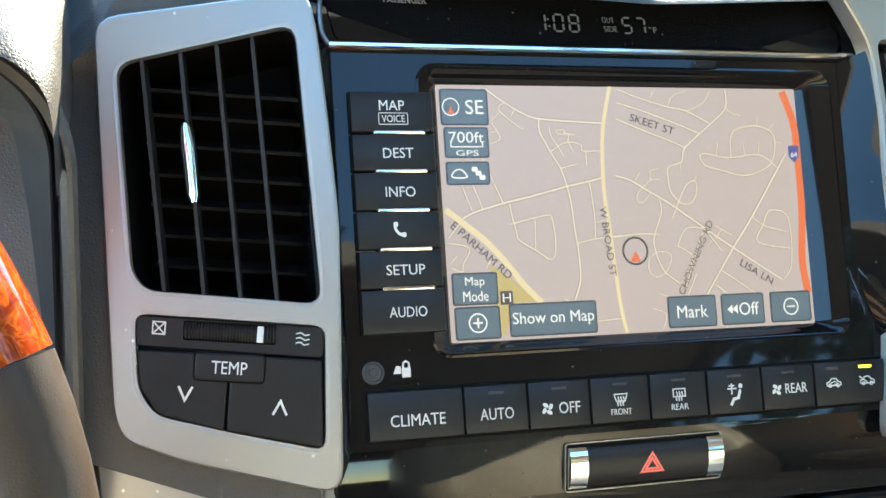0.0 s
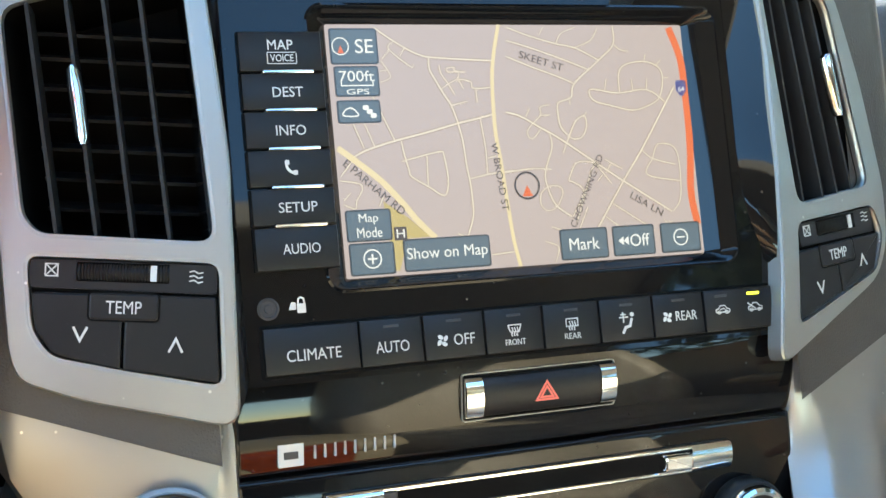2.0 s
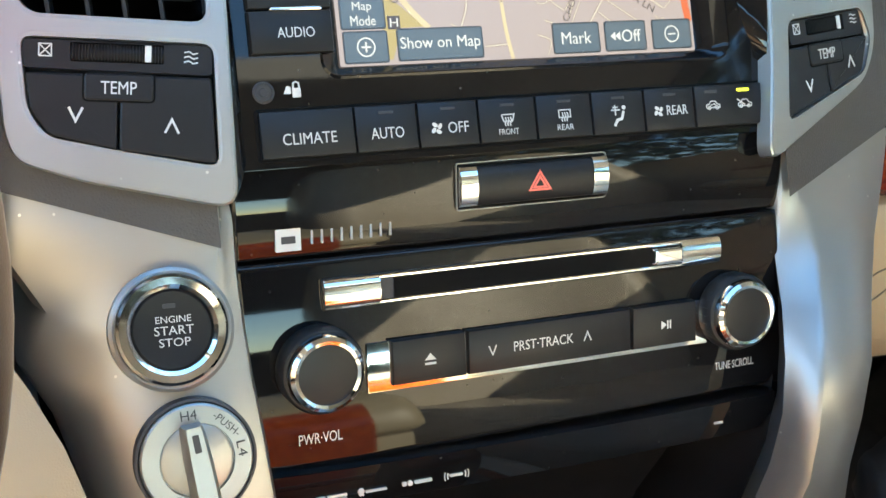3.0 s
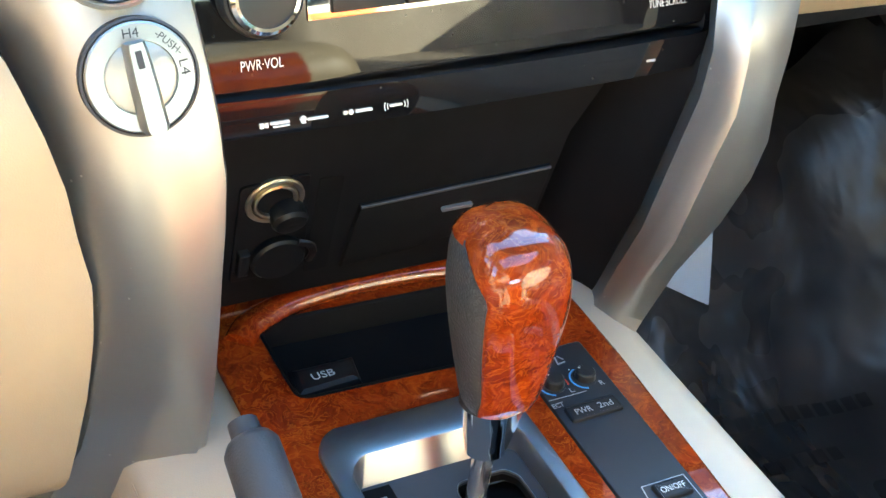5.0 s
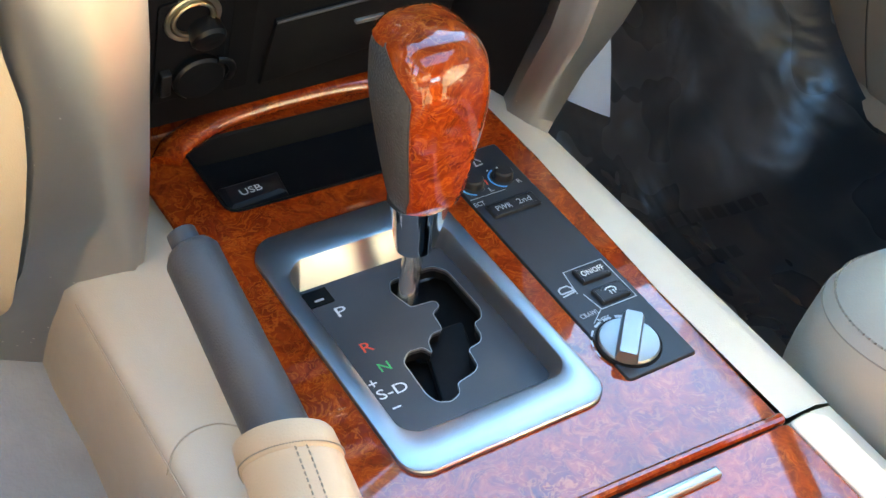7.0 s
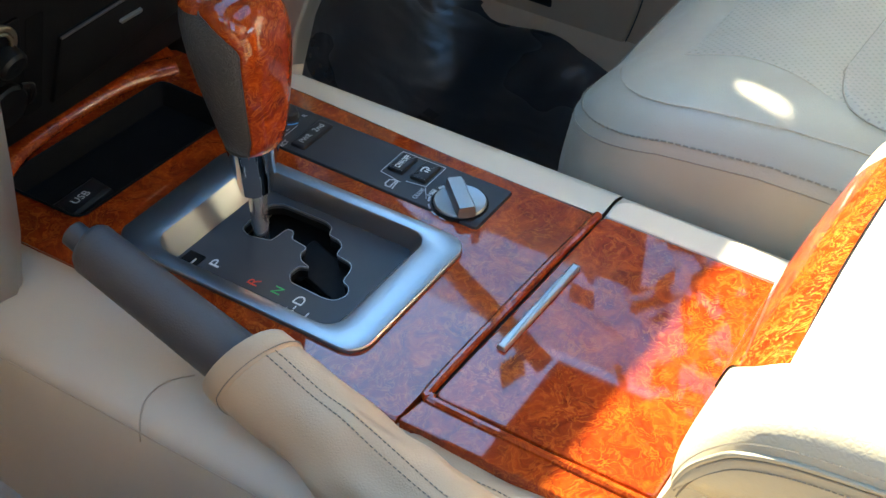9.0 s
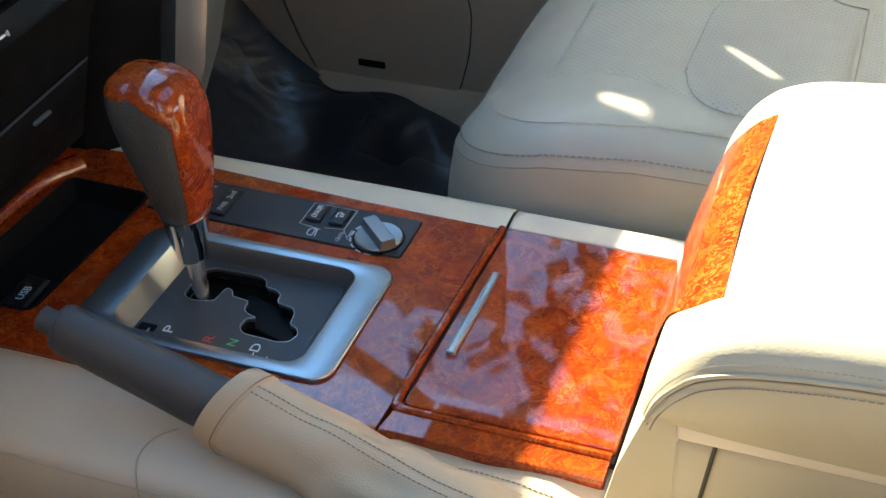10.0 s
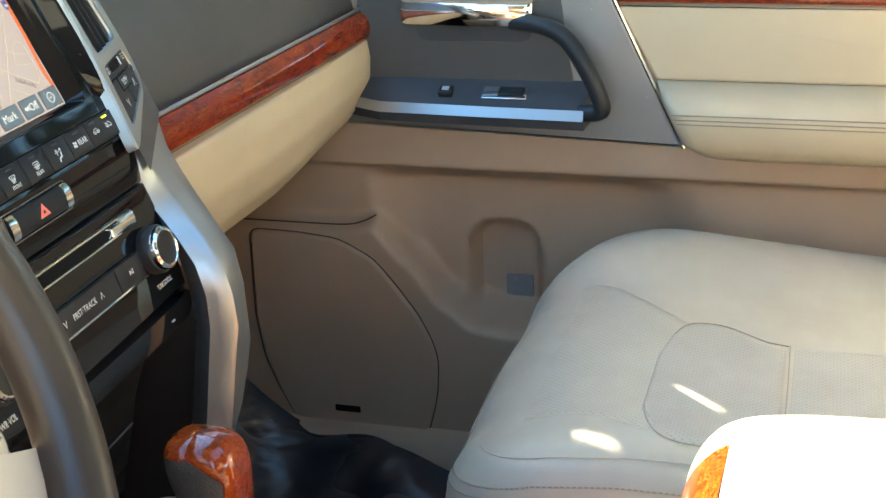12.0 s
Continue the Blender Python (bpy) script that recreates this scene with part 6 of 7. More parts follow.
lettering("R", 65.0, -57.4, 2.4, 3.2, 2.0, FZ, GREYPRINT, panel)
lines_icon([[(46.6, -32.6), (51.4, -32.0), (50.4, -37.0), (55, -36.4)], [(46.4, -30.6), (50, -30.2)], [(53, -31), (55, -34.6)]], 0.8, 1.9, FZ, panel, GREYPRINT)
lines_icon([[(31.5, -60.4), (54, -60.4)]], 0.35, 1.9, FZ, panel, GREYPRINT)
lettering("ECT", 34.4, -65, 6.6, 3.2, 2.0, FZ, GREYPRINT, panel)
rk = part("mode_rocker", prism(rrect(50.0, -74.0, 30, 10.6, 1.2), 0, 4.0, 1.2), BUTTON, panel, "wide black rocker switch", FZ)
lettering("PWR", 43.6, -74.2, 9.4, 3.8, 4.05, FZ, GREYPRINT, rk)
lettering("2nd", 56.6, -73.8, 8.4, 4.0, 4.05, FZ, GREYPRINT, rk)
for y, w in ((-135.6, "ON/OFF"), (-151.6, "")):
    sw = part("square_switch", prism(rrect(56.4, y, 18, 10.6, 0.8), 1, 4.2, 1.2), BUTTON, panel, "small black switch", FZ)
    if w:
        lettering(w, 56.4, y, 13.5, 3.6, 4.25, FZ, PRINT, sw)
    else:
        lines_icon([[(53.4, y + 1.4), (55, y + 2.4), (58, y + 2.4), (59.4, y + 1), (58.6, y - 1)], [(55.4, y + 0.4), (55.4, y - 2.4)], [(57.4, y + 0.4), (57.4, y - 2.4)]], 0.7, 4.22, FZ, sw)
lines_icon([[(41, -144.4), (43.5, -128.6), (67.5, -128.6), (67.5, -158.6), (45.6, -158.6), (43.6, -146)]], 0.45, 1.9, FZ, panel, GREYPRINT)
lines_icon([[(33.4, -141.4), (33.6, -138.6), (35.4, -137.4), (39.4, -137.4), (40.8, -139.6), (40.8, -141.4), (33.4, -141.4)], [(33, -143.4), (41, -142.4)]], 0.9, 1.9, FZ, panel, GREYPRINT)
lettering("CRAWL", 38, -158.8, 11, 3.0, 2.0, FZ, GREYPRINT, panel)
lettering("MTS", 42.6, -164.8, 7, 3.0, 2.0, FZ, GREYPRINT, panel)
lines_icon([[(36, -165), (45, -158.6)]], 0.4, 1.9, FZ, panel, GREYPRINT)
for k in range(7):
    a = radians(178 - k * 22)
    part("dial_scale", ribbon([(43.5 + 18.0 * math.cos(a + 0.12), -183 + 18.0 * math.sin(a + 0.12)), (43.5 + 18.0 * math.cos(a - 0.12), -183 + 18.0 * math.sin(a - 0.12))], 0.6 + 0.22 * k, 1.9, 0.12), GREYPRINT, panel, "", FZ, 0)
tk = part("terrain_dial", lathe([(16.4, 0), (16.4, 2.4), (15.8, 2.6)], 48, 43.5, -183), DEEP, panel, "dark gap round the dial", FZ)
part("dial_plate", lathe([(15.2, 1), (15.2, 3.4), (14.6, 4.2), (13.9, 4.0), (0.5, 4.2)], 48, 43.5, -183), DIALGREY, tk, "round satin silver dial", FZ)
GT = FZ @ Matrix.Translation((43.5, -183, 0)) @ Matrix.Rotation(radians(-44), 4, "Z")
part("dial_grip", loft([[(x * w, y, z) for x, z in ((-5.6, 3.5), (-5.2, 8.6), (-4.2, 10), (4.2, 10), (5.2, 8.6), (5.6, 3.5))] for y, w in ((-15.0, 0.9), (-13.8, 1.0), (12.8, 1.0), (14.2, 0.85))]), DIALGREY, tk, "raised silver grip bar", GT)

# lidded box behind the gate
lid = thing("storage_box", (0, -0.31, 0.40), "closed cup holder box with glossy burl wood lid", "storage box")
lidpts = rounded([(-91, -367), (78.5, -367), (79.5, -256.5), (-92, -251.5)], 4)
part("wood_lid", prism(lidpts, -6, 1.4, 1.2), WOOD, lid, "glossy orange-brown burl wood", FZ)
part("lid_border", prism(rounded([(79.8, -372), (101, -372), (101, -262), (93, -255.5), (80.2, -256.5)], 3), -8, 1.0, 1.4), BEIGE_LIGHT, lid, "light beige border", FZ)
BAR = FZ @ Matrix.Translation((-8.5, -263.4, 0)) @ Matrix.Rotation(radians(-1.4), 4, "Z")
part("pull_bar", prism(rrect(0, 0, 78, 5.2, 0.8), 1.0, 4.4, 1.2), DIALMETAL, lid, "slim chrome pull bar", BAR, smooth=25)
part("gap", prism(ccw([(-95, -367.5), (79, -367.5), (81, -249), (-95, -245.5)]), -9, -4.0), SEAMDARK, console, "", FZ)
part("wood_border", prism(rounded([(-112.5, -366), (-95.2, -366), (-95.2, -248), (-113.5, -245)], 1.5), -8, 0.4, 1.0), WOOD, console, "burl wood border", FZ)
part("wood_rim", sweep(curve_pts([(-0.0950, -0.366, 0.4018), (-0.0950, -0.262, 0.4018), (-0.0930, -0.2510, 0.4022), (-0.084, -0.2475, 0.4024), (0.02, -0.2503, 0.4024), (0.079, -0.2530, 0.4024)], 6), 0.0028, 10), WOOD, console, "rounded wood rim")
part("pocket_seam", sweep(curve_pts([(-0.1722, -0.1325, 0.372), (-0.1675, -0.1300, 0.3838), (-0.158, -0.1265, 0.3872), (-0.146, -0.129, 0.3896), (-0.136, -0.139, 0.3914)], 6), 0.0004, 6), SEAMSOFT, console)
part("ridge_seam", sweep([(-0.1715, y, 0.3775) for y in (-0.018, -0.10, -0.18, -0.25, -0.40)], 0.0003, 6), SEAMSOFT, console)
rear = [-0.2528, -0.30, -0.36, -0.40, -0.5, -0.7, -0.95]


def rear_ring(y):
    xl, xr, top = -0.172, 0.118, 0.394
    return [(-0.185, y, 0.04), (xl - 0.006, y, 0.20), (xl, y, 0.352), (xl + 0.001, y, 0.372), (xl + 0.006, y, 0.380), (xl + 0.02, y, 0.385), (-0.118, y, top - 0.003), (-0.112, y, top), (0.085, y, top), (0.102, y, top + 0.0018), (0.114, y, 0.3930), (0.1205, y, 0.3830), (0.1245, y, 0.30), (0.1405, y, 0.04)]


part("rear_body", loft([rear_ring(y) for y in rear]), BEIGE_LIGHT, console, "light beige moulded sides", smooth=50)

# ---------------------------------------------------------------- gear lever
lever = thing("gear_lever", (-0.0286, -0.0961, 0.388), "gear lever with grey leather and burl wood knob on chrome shaft", "gear lever")
ax0, ax1 = Vector((-0.0290, -0.0975, 0.372)), Vector((-0.0215, -0.0890, 0.425))
part("shaft", sweep([ax0, ax0.lerp(ax1, 0.5), ax1], 0.0052, 20), SHAFT, lever, "polished steel shaft")
part("collar", lathe([(0.0075, 0.0), (0.0100, 0.002), (0.0122, 0.012), (0.0145, 0.024), (0.0166, 0.034)], 36), CHROME, lever, "tapered chrome collar", Matrix.Translation((-0.0212, -0.0888, 0.4130)) @ Matrix.Diagonal((1, 0.85, 1, 1)))


#        height  half width  half depth  y        x
KNOB = [(0.4455, 0.0164, 0.0120, -0.0885, -0.0188), (0.4524, 0.0183, 0.0140, -0.0880, -0.0187), (0.4625, 0.0202, 0.0160, -0.0869, -0.0186), (0.4757, 0.0225, 0.0184, -0.0855, -0.0185), (0.4908, 0.0244, 0.0213, -0.0835, -0.0184), (0.5043, 0.0253, 0.0236, -0.0816, -0.0183),
        (0.5153, 0.0243, 0.0250, -0.0799, -0.0183), (0.5237, 0.0230, 0.0246, -0.0785, -0.0183), (0.5303, 0.0198, 0.0220, -0.0773, -0.0182), (0.5347, 0.0142, 0.0162, -0.0765, -0.0182), (0.5369, 0.0055, 0.0066, -0.0761, -0.0182)]
KNOB = curve_pts(KNOB, 3)


def knob_shape():
    """Rings of the knob: egg-shaped, fuller towards the top."""
    out = []
    for z, a, b, y, kx in KNOB:
        ring = []
        for k in range(48):
            t = 2 * math.pi * k / 48
            c, s = math.cos(t), math.sin(t)
            ring.append((kx + a * math.copysign(abs(c) ** 0.68, c), y + b * math.copysign(abs(s) ** 0.68, s), z))
        out.append(ring)
    return out


def knob_at(f):
    i = min(len(KNOB) - 2, int(f))
    t = f - i
    return [p * (1 - t) + q * t for p, q in zip(KNOB[i], KNOB[i + 1])]


def spine_skin(u, v):
    """Wood spine: up the rear of the knob, over its top and a little down the front."""
    n = len(KNOB) - 1.02
    rear = v < 0.78
    f = n * v / 0.78 if rear else n - 7.5 * (v - 0.78) / 0.22
    z, a, b, y, kx = knob_at(f)
    top = smoothstep(0.511, 0.530, z)
    t0, t1 = radians(221 - 9 * smoothstep(0.458, 0.448, z) - 44 * top), radians(327 + 30 * top)
    if not rear:
        t0, t1 = radians(177), radians(-3)
    t = t0 + (t1 - t0) * u
    c, s = math.cos(t), math.sin(t)
    g = 1 + 0.045 * (smoothstep(0, 0.05, min(u, 1 - u)) - 0.35)
    return kx + a * g * math.copysign(abs(c) ** 0.68, c), y + b * g * math.copysign(abs(s) ** 0.68, s), z + 0.0009 * smoothstep(0.514, 0.536, z)


part("knob", loft(knob_shape()), KNOBHIDE, lever, "grey leather sides", smooth=60)
part("wood_spine", grid(spine_skin, 48, 90), KNOBWOOD, lever, "glossy burl wood spine", smooth=60)

for u in (0.0, 1.0):
    part("spine_seam", sweep([spine_skin(u, 0.01 + 0.60 * k / 60) for k in range(61)], 0.0005, 6), SEAMDARK, lever, "dark seam beside the wood")

# ---------------------------------------------------------------- hand brake
brake = thing("hand_brake", (-0.134, -0.14, 0.39), "grey hand brake lever in a stitched beige leather boot", "hand brake")
b0, b1 = Vector((-0.1330, -0.0720, 0.4440)), Vector((-0.1335, -0.205, 0.3990))
d = (b1 - b0)
rs = [0.006, 0.0105, 0.0125, 0.0128, 0.0132, 0.0138, 0.0140, 0.0138]
ts = [0.0, 0.015, 0.04, 0.2, 0.4, 0.6, 0.8, 1.0]
part("grip", sweep([b0 + d * t for t in ts], rs, 24, flat=1.25), GRIP, brake, "smooth grey grip", smooth=60)
part("release_button", sweep([b0 - d * 0.065, b0 - d * 0.058, b0 - d * 0.01, b0 + d * 0.02], [0.005, 0.0068, 0.0070, 0.0070], 20), GREYPLASTIC, brake, "round grey release button")


def boot_ring(t, grow=1.0):
    """Sections of the sagging leather boot from the grip back to the console."""
    p = Vector((-0.1353, -0.171, 0.4160)).lerp(Vector((-0.1525, -0.405, 0.386)), t)
    p.z -= 0.006 * math.sin(math.pi * t)
    a = (0.0170 + 0.010 * t - 0.002 * math.sin(math.pi * t)) * grow
    b = (0.0215 - 0.009 * t) * grow
    skew = 1 - smoothstep(0.0, 0.6, t)
    fold = smoothstep(0.05, 0.35, t)
    out = []
    for k in range(56):
        q = 2 * math.pi * k / 56
        c, s = math.cos(q), math.sin(q)
        f = 1 + fold * (0.05 * math.sin(3 * q + 11 * t) + 0.05 * math.sin(26 * t + 2.0 * s) * max(0.0, -c) + 0.20 * noise.noise(Vector((c * 1.5, s * 1.5, t * 8))))
        dx, dz = a * f * c, b * f * s
        out.append((p.x + dx - 0.010 * t * (1 - c), p.y - skew * (0.62 * dx + 0.35 * max(dz, 0.0)), p.z + dz + 0.30 * dx * skew))
    return out


rings = [boot_ring(k / 40) for k in range(41)]
lip = [boot_ring(0, 0.93), boot_ring(0.04, 0.88)]
boot = part("boot", loft(lip[::-1] + rings, caps=False), BOOT, brake, "wrinkled beige leather boot", smooth=70)
part("hem", loft([boot_ring(0.001, 0.97), boot_ring(-0.003, 1.02), boot_ring(0.002, 1.05), boot_ring(0.03, 1.05), boot_ring(0.048, 1.04), boot_ring(0.052, 0.99)], caps=False), BOOT, boot, "folded leather hem", smooth=70)
stitches = [[Vector(rings[s][k0]) for s in range(2, 39)] for k0 in (13, 15)] + [[Vector(p) for p in boot_ring(0.044, 1.055)]]
for line in stitches:
    line = [Vector(p) for p in curve_pts(line, 2)]
    for a, b in zip(line, line[1:]):
        up = Vector((0, 0, 0.0003))
        part("stitch", sweep([a + up, a.lerp(b, 0.62) + up], 0.0004, 4), STITCH, boot)
# spare leather that lies folded beside the boot
apron = lambda u, v: (-0.112 - 0.05 * u - 0.02 * v * u, -0.235 - 0.19 * v, 0.3955 + 0.004 * math.sin(u * 3 + 0.4) * (1 - v) + 0.0016 * math.sin(u * 9 + v * 14) + 0.0015 * noise.noise(Vector((u * 4, v * 9, 1))) - 0.012 * smoothstep(0.12, 0, v))
part("apron", grid(apron, 24, 50), BOOT, boot, "loose leather fold", smooth=70)
for u0 in (0.16, 0.26):
    line = [Vector(apron(u0 + 0.1 * k / 60, 0.1 + 0.9 * k / 60)) for k in range(61)]
    for a, b in zip(line, line[1:]):
        part("stitch", sweep([a + Vector((0, 0, 0.0004)), a.lerp(b, 0.62) + Vector((0, 0, 0.0004))], 0.0004, 4), STITCH, boot)

# ---------------------------------------------------------------- armrest
arm = thing("armrest", (-0.02, -0.55, 0.40), "sunlit beige leather armrest lid with a burl wood front strip", "armrest")
AX0, AX1 = -0.163, 0.108


def along(pts, v):
    """A place on a smooth line through (y, z) pairs."""
    line = curve_pts([(y, z, 0) for y, z in pts], 5)
    s = v * (len(line) - 1)
    i = min(len(line) - 2, int(s))
    f = s - i
    return line[i][0] * (1 - f) + line[i + 1][0] * f, line[i][1] * (1 - f) + line[i + 1][1] * f


# the padded lid from its front edge up and back: crown, side seam and lower edge
CROWN = [(-0.3880, 0.484), (-0.3845, 0.494), (-0.3890, 0.513), (-0.3990, 0.532), (-0.4140, 0.5455), (-0.4400, 0.5535), (-0.50, 0.5575), (-0.62, 0.556), (-0.80, 0.55)]
SEAM = [(-0.3905, 0.4935), (-0.3912, 0.4980), (-0.3948, 0.5080), (-0.4022, 0.5186), (-0.4135, 0.5280), (-0.4400, 0.5360), (-0.50, 0.5422), (-0.62, 0.5425), (-0.80, 0.538)]
FOOT = [(-0.3912, 0.4915), (-0.3930, 0.4905), (-0.3970, 0.4895), (-0.4050, 0.4880), (-0.4150, 0.4870), (-0.4400, 0.4858), (-0.50, 0.4850), (-0.62, 0.484), (-0.80, 0.480)]


def arm_skin(u, v):
    y, z = along(CROWN, v)
    x = AX0 + (AX1 - AX0) * u
    e = min(u, 1 - u) * (AX1 - AX0)
    r = 0.030
    if e < r:
        k = 1 - math.sqrt(max(0, 1 - ((r - e) / r) ** 2))
        y2, z2 = along(SEAM, v)
        y, z = y * (1 - k) + y2 * k, z * (1 - k) + z2 * k
    return x, y, z


part("pad_top", grid(arm_skin, 60, 60), HIDE, arm, "cream beige grained leather", smooth=70)


def arm_side(x, sgn):
    def f(u, v):
        (y0, z0), (y1, z1) = along(SEAM, v), along(FOOT, v)
        return x - sgn * (0.0032 * math.sin(math.pi * u ** 0.8) - 0.006 * u * u), y0 + (y1 - y0) * u, z0 + (z1 - z0) * u
    return f


part("side_panel", grid(arm_side(AX0, 1), 12, 60), HIDE, arm, "shaded leather side panel", smooth=70)
part("side_panel", grid(arm_side(AX1, -1), 12, 60), HIDE, arm, "", smooth=70)
part("belly", box(AX0 + 0.010, AX1 - 0.010, -0.80, -0.402, 0.474, 0.4862, 0.003), BEIGE_LIGHT, arm)
pipe = [along(SEAM, k / 90) for k in range(91)]
part("piping", sweep([(AX0 - 0.0004, y, z) for y, z in pipe], 0.0013, 8), HIDE, arm, "raised leather piping")
part("seam", sweep([(AX0 - 0.0010, y - 0.0006, z - 0.0020) for y, z in pipe], 0.0005, 6), STITCH, arm)
lines = []
for q in range(0, 121):
    v = 0.06 + 0.78 * q / 120
    y, z = arm_skin(0.0045, v)[1:]
    y2, z2 = along(SEAM, v)
    lines.append(((arm_skin(0.0045, v)[0] - 0.0004, y, z + 0.0004), (AX0 - 0.0022, y2 - 0.002, z2 - 0.0058)))
for side in (0, 1):
    for q in range(120):
        a, b = Vector(lines[q][side]), Vector(lines[q + 1][side])
        part("stitch", sweep([a, a.lerp(b, 0.7)], 0.0004, 4), STITCH, arm)
part("box_body", box(-0.150, 0.102, -0.80, -0.400, 0.30, 0.476, 0.010), HIDE, arm, "beige box under the lid")
part("box_front", loft([[(-0.150, -0.3674, 0.392), (0.100, -0.3674, 0.392), (0.100, -0.41, 0.392), (-0.150, -0.41, 0.392)], [(-0.149, -0.3705, 0.408), (0.100, -0.3705, 0.408), (0.100, -0.41, 0.408), (-0.149, -0.41, 0.408)], [(-0.146, -0.376, 0.44), (0.098, -0.376, 0.44), (0.098, -0.42, 0.44), (-0.146, -0.42, 0.44)], [(-0.146, -0.388, 0.482), (0.098, -0.388, 0.482), (0.098, -0.43, 0.482), (-0.146, -0.43, 0.482)]]), HIDE, arm, "", smooth=50)
part("box_seam", sweep([(-0.1508, -0.4205, 0.478), (-0.1508, -0.4165, 0.44), (-0.1508, -0.413, 0.40)], 0.0012, 6), SEAMDARK, arm)


def strip_skin(u, v):
    """Wood strip that wraps the front of the lid."""
    t = 0.02 + 0.97 * v
    path = curve_pts([(-0.3688, 0.403, 0), (-0.3725, 0.426, 0), (-0.3785, 0.456, 0), (-0.3830, 0.487, 0), (-0.3905, 0.514, 0), (-0.4035, 0.5345, 0), (-0.4150, 0.5440, 0)], 6)
    s = t * (len(path) - 1)
    i = min(len(path) - 2, int(s))
    f = s - i
    y, z = path[i][0] * (1 - f) + path[i + 1][0] * f, path[i][1] * (1 - f) + path[i + 1][1] * f
    left = -0.045 - 0.055 * smoothstep(0.43, 0.50, z) - 0.024 * smoothstep(0.50, 0.54, z)
    right = 0.060 - 0.003 * smoothstep(0.5, 0.545, z)
    bulge = 0.0025 * math.sin(math.pi * u)
    return left + (right - left) * u, y + bulge + 0.0015, z + 0.0015


part("wood_strip", grid(strip_skin, 24, 36), FLAME, arm, "glossy burl wood front strip", smooth=70)

arm.scale = (0.9, 1, 0.9)

# ---------------------------------------------------------------- passenger seat
seat = thing("passenger_seat", (0.39, -0.45, 0.05), "light grey-beige leather passenger seat with perforated inserts", "car seat")
SX0, SX1, SY0, SY1 = 0.130, 0.655, -0.176, -0.80


def seat_top(x, y):
    """Height of the cushion away from its rounded edges."""
    u = (x - SX0) / (SX1 - SX0)
    z = 0.440 + 0.018 * smoothstep(0.66, 0.84, u) + 0.010 * smoothstep(0.26, 0.10, u)
    z -= 0.012 * math.exp(-((u - 0.48) / 0.2) ** 2) * smoothstep(-0.28, -0.42, y)
    z -= 0.026 * smoothstep(-0.22, -0.62, y) * smoothstep(0.5, 0.85, u)
    front = max(0.0, min(1.0, (y - SY0 + 0.15) / 0.15))
    z -= 0.040 * front ** 2.0
    return z + 0.0022 * noise.noise(Vector((x * 14, y * 14, 3)))


def corner(cx, cy, r, a0, a1, n):
    return [(cx + r * math.cos(radians(a0 + (a1 - a0) * k / n)), cy + r * math.sin(radians(a0 + (a1 - a0) * k / n))) for k in range(n + 1)]


# outline of the cushion: up the inner side, round the front, back down the outer side
OUTLINE = [(SX0, SY1 + 0.49 * k / 40) for k in range(40)] + corner(SX0 + 0.085, SY0 - 0.085, 0.085, 180, 90, 24)
OUTLINE += [(SX0 + 0.085 + 0.29 * k / 24, SY0 + 0.006 * math.sin(math.pi * k / 24)) for k in range(1, 24)] + corner(SX1 - 0.15, SY0 - 0.15, 0.15, 90, 0, 20) + [(SX1, SY0 - 0.15 - 0.48 * k / 20) for k in range(1, 21)]


def cushion_ring(d, out=0.0, dz=0.0, top=0.0):
    """The outline drawn in by d and lying on the rolled edge, or pushed out and lowered."""
    ring = []
    for x, y in OUTLINE:
        cx, cy = min(max(x, SX0 + 0.20), SX1 - 0.20), min(y, SY0 - 0.20)
        v = Vector((cx - x, cy - y))
        l = v.length
        k = min(1.0, d / l)
        px, py = x + v.x * k - v.x / l * out, y + v.y * k - v.y / l * out
        e = max(0.0, 1 - d / 0.055)
        z = seat_top(px, py) - 0.034 * (1 - math.sqrt(max(0.0, 1 - e * e))) + dz + top
        ring.append((px, py, z))
    return ring


insets = [0.0, 0.0008, 0.002, 0.004, 0.007, 0.011, 0.016, 0.022, 0.0285, 0.0295, 0.036, 0.046, 0.055, 0.07, 0.09, 0.11, 0.13, 0.15, 0.17, 0.185, 0.196]
rings = [cushion_ring(d, 0, -0.0008 if d in (0.0285, 0.0295) else 0) for d in insets]
part("cushion", loft(rings, caps=False, closed=False), SEAT, seat, "", smooth=80)
part("cushion_middle", grid(lambda u, v: (SX0 + 0.16 + 0.205 * u, SY0 - 0.16 - 0.475 * v, seat_top(SX0 + 0.16 + 0.205 * u, SY0 - 0.16 - 0.475 * v) + 0.0004), 20, 40), SEAT, seat, "", smooth=80)
sides = [(0.0, 0.0), (0.0008, -0.004), (0.0022, -0.012), (0.004, -0.024), (0.005, -0.038), (0.0045, -0.056), (0.001, -0.080), (-0.006, -0.11), (-0.02, -0.15), (-0.03, -0.22)]
part("cushion_side", loft([cushion_ring(0.0, o, z) for o, z in sides], caps=False, closed=False), SEAT, seat, "", smooth=80)
part("seam", sweep(cushion_ring(0.002, 0, 0.0002), 0.0004, 6), STITCH, seat)
part("seam", sweep(cushion_ring(0.029, 0, 0.0001)[10:60], 0.0004, 6), SEAMSOFT, seat)
for line in (cushion_ring(0.0062, 0, 0.0010),):
    line = evenly(curve_pts(line[14:84], 4), 0.0046)
    for k in range(0, len(line) - 2, 1):
        part("stitch", sweep([Vector(line[k]), Vector(line[k]).lerp(Vector(line[k + 1]), 0.66)], 0.0007, 4), STITCH, seat)


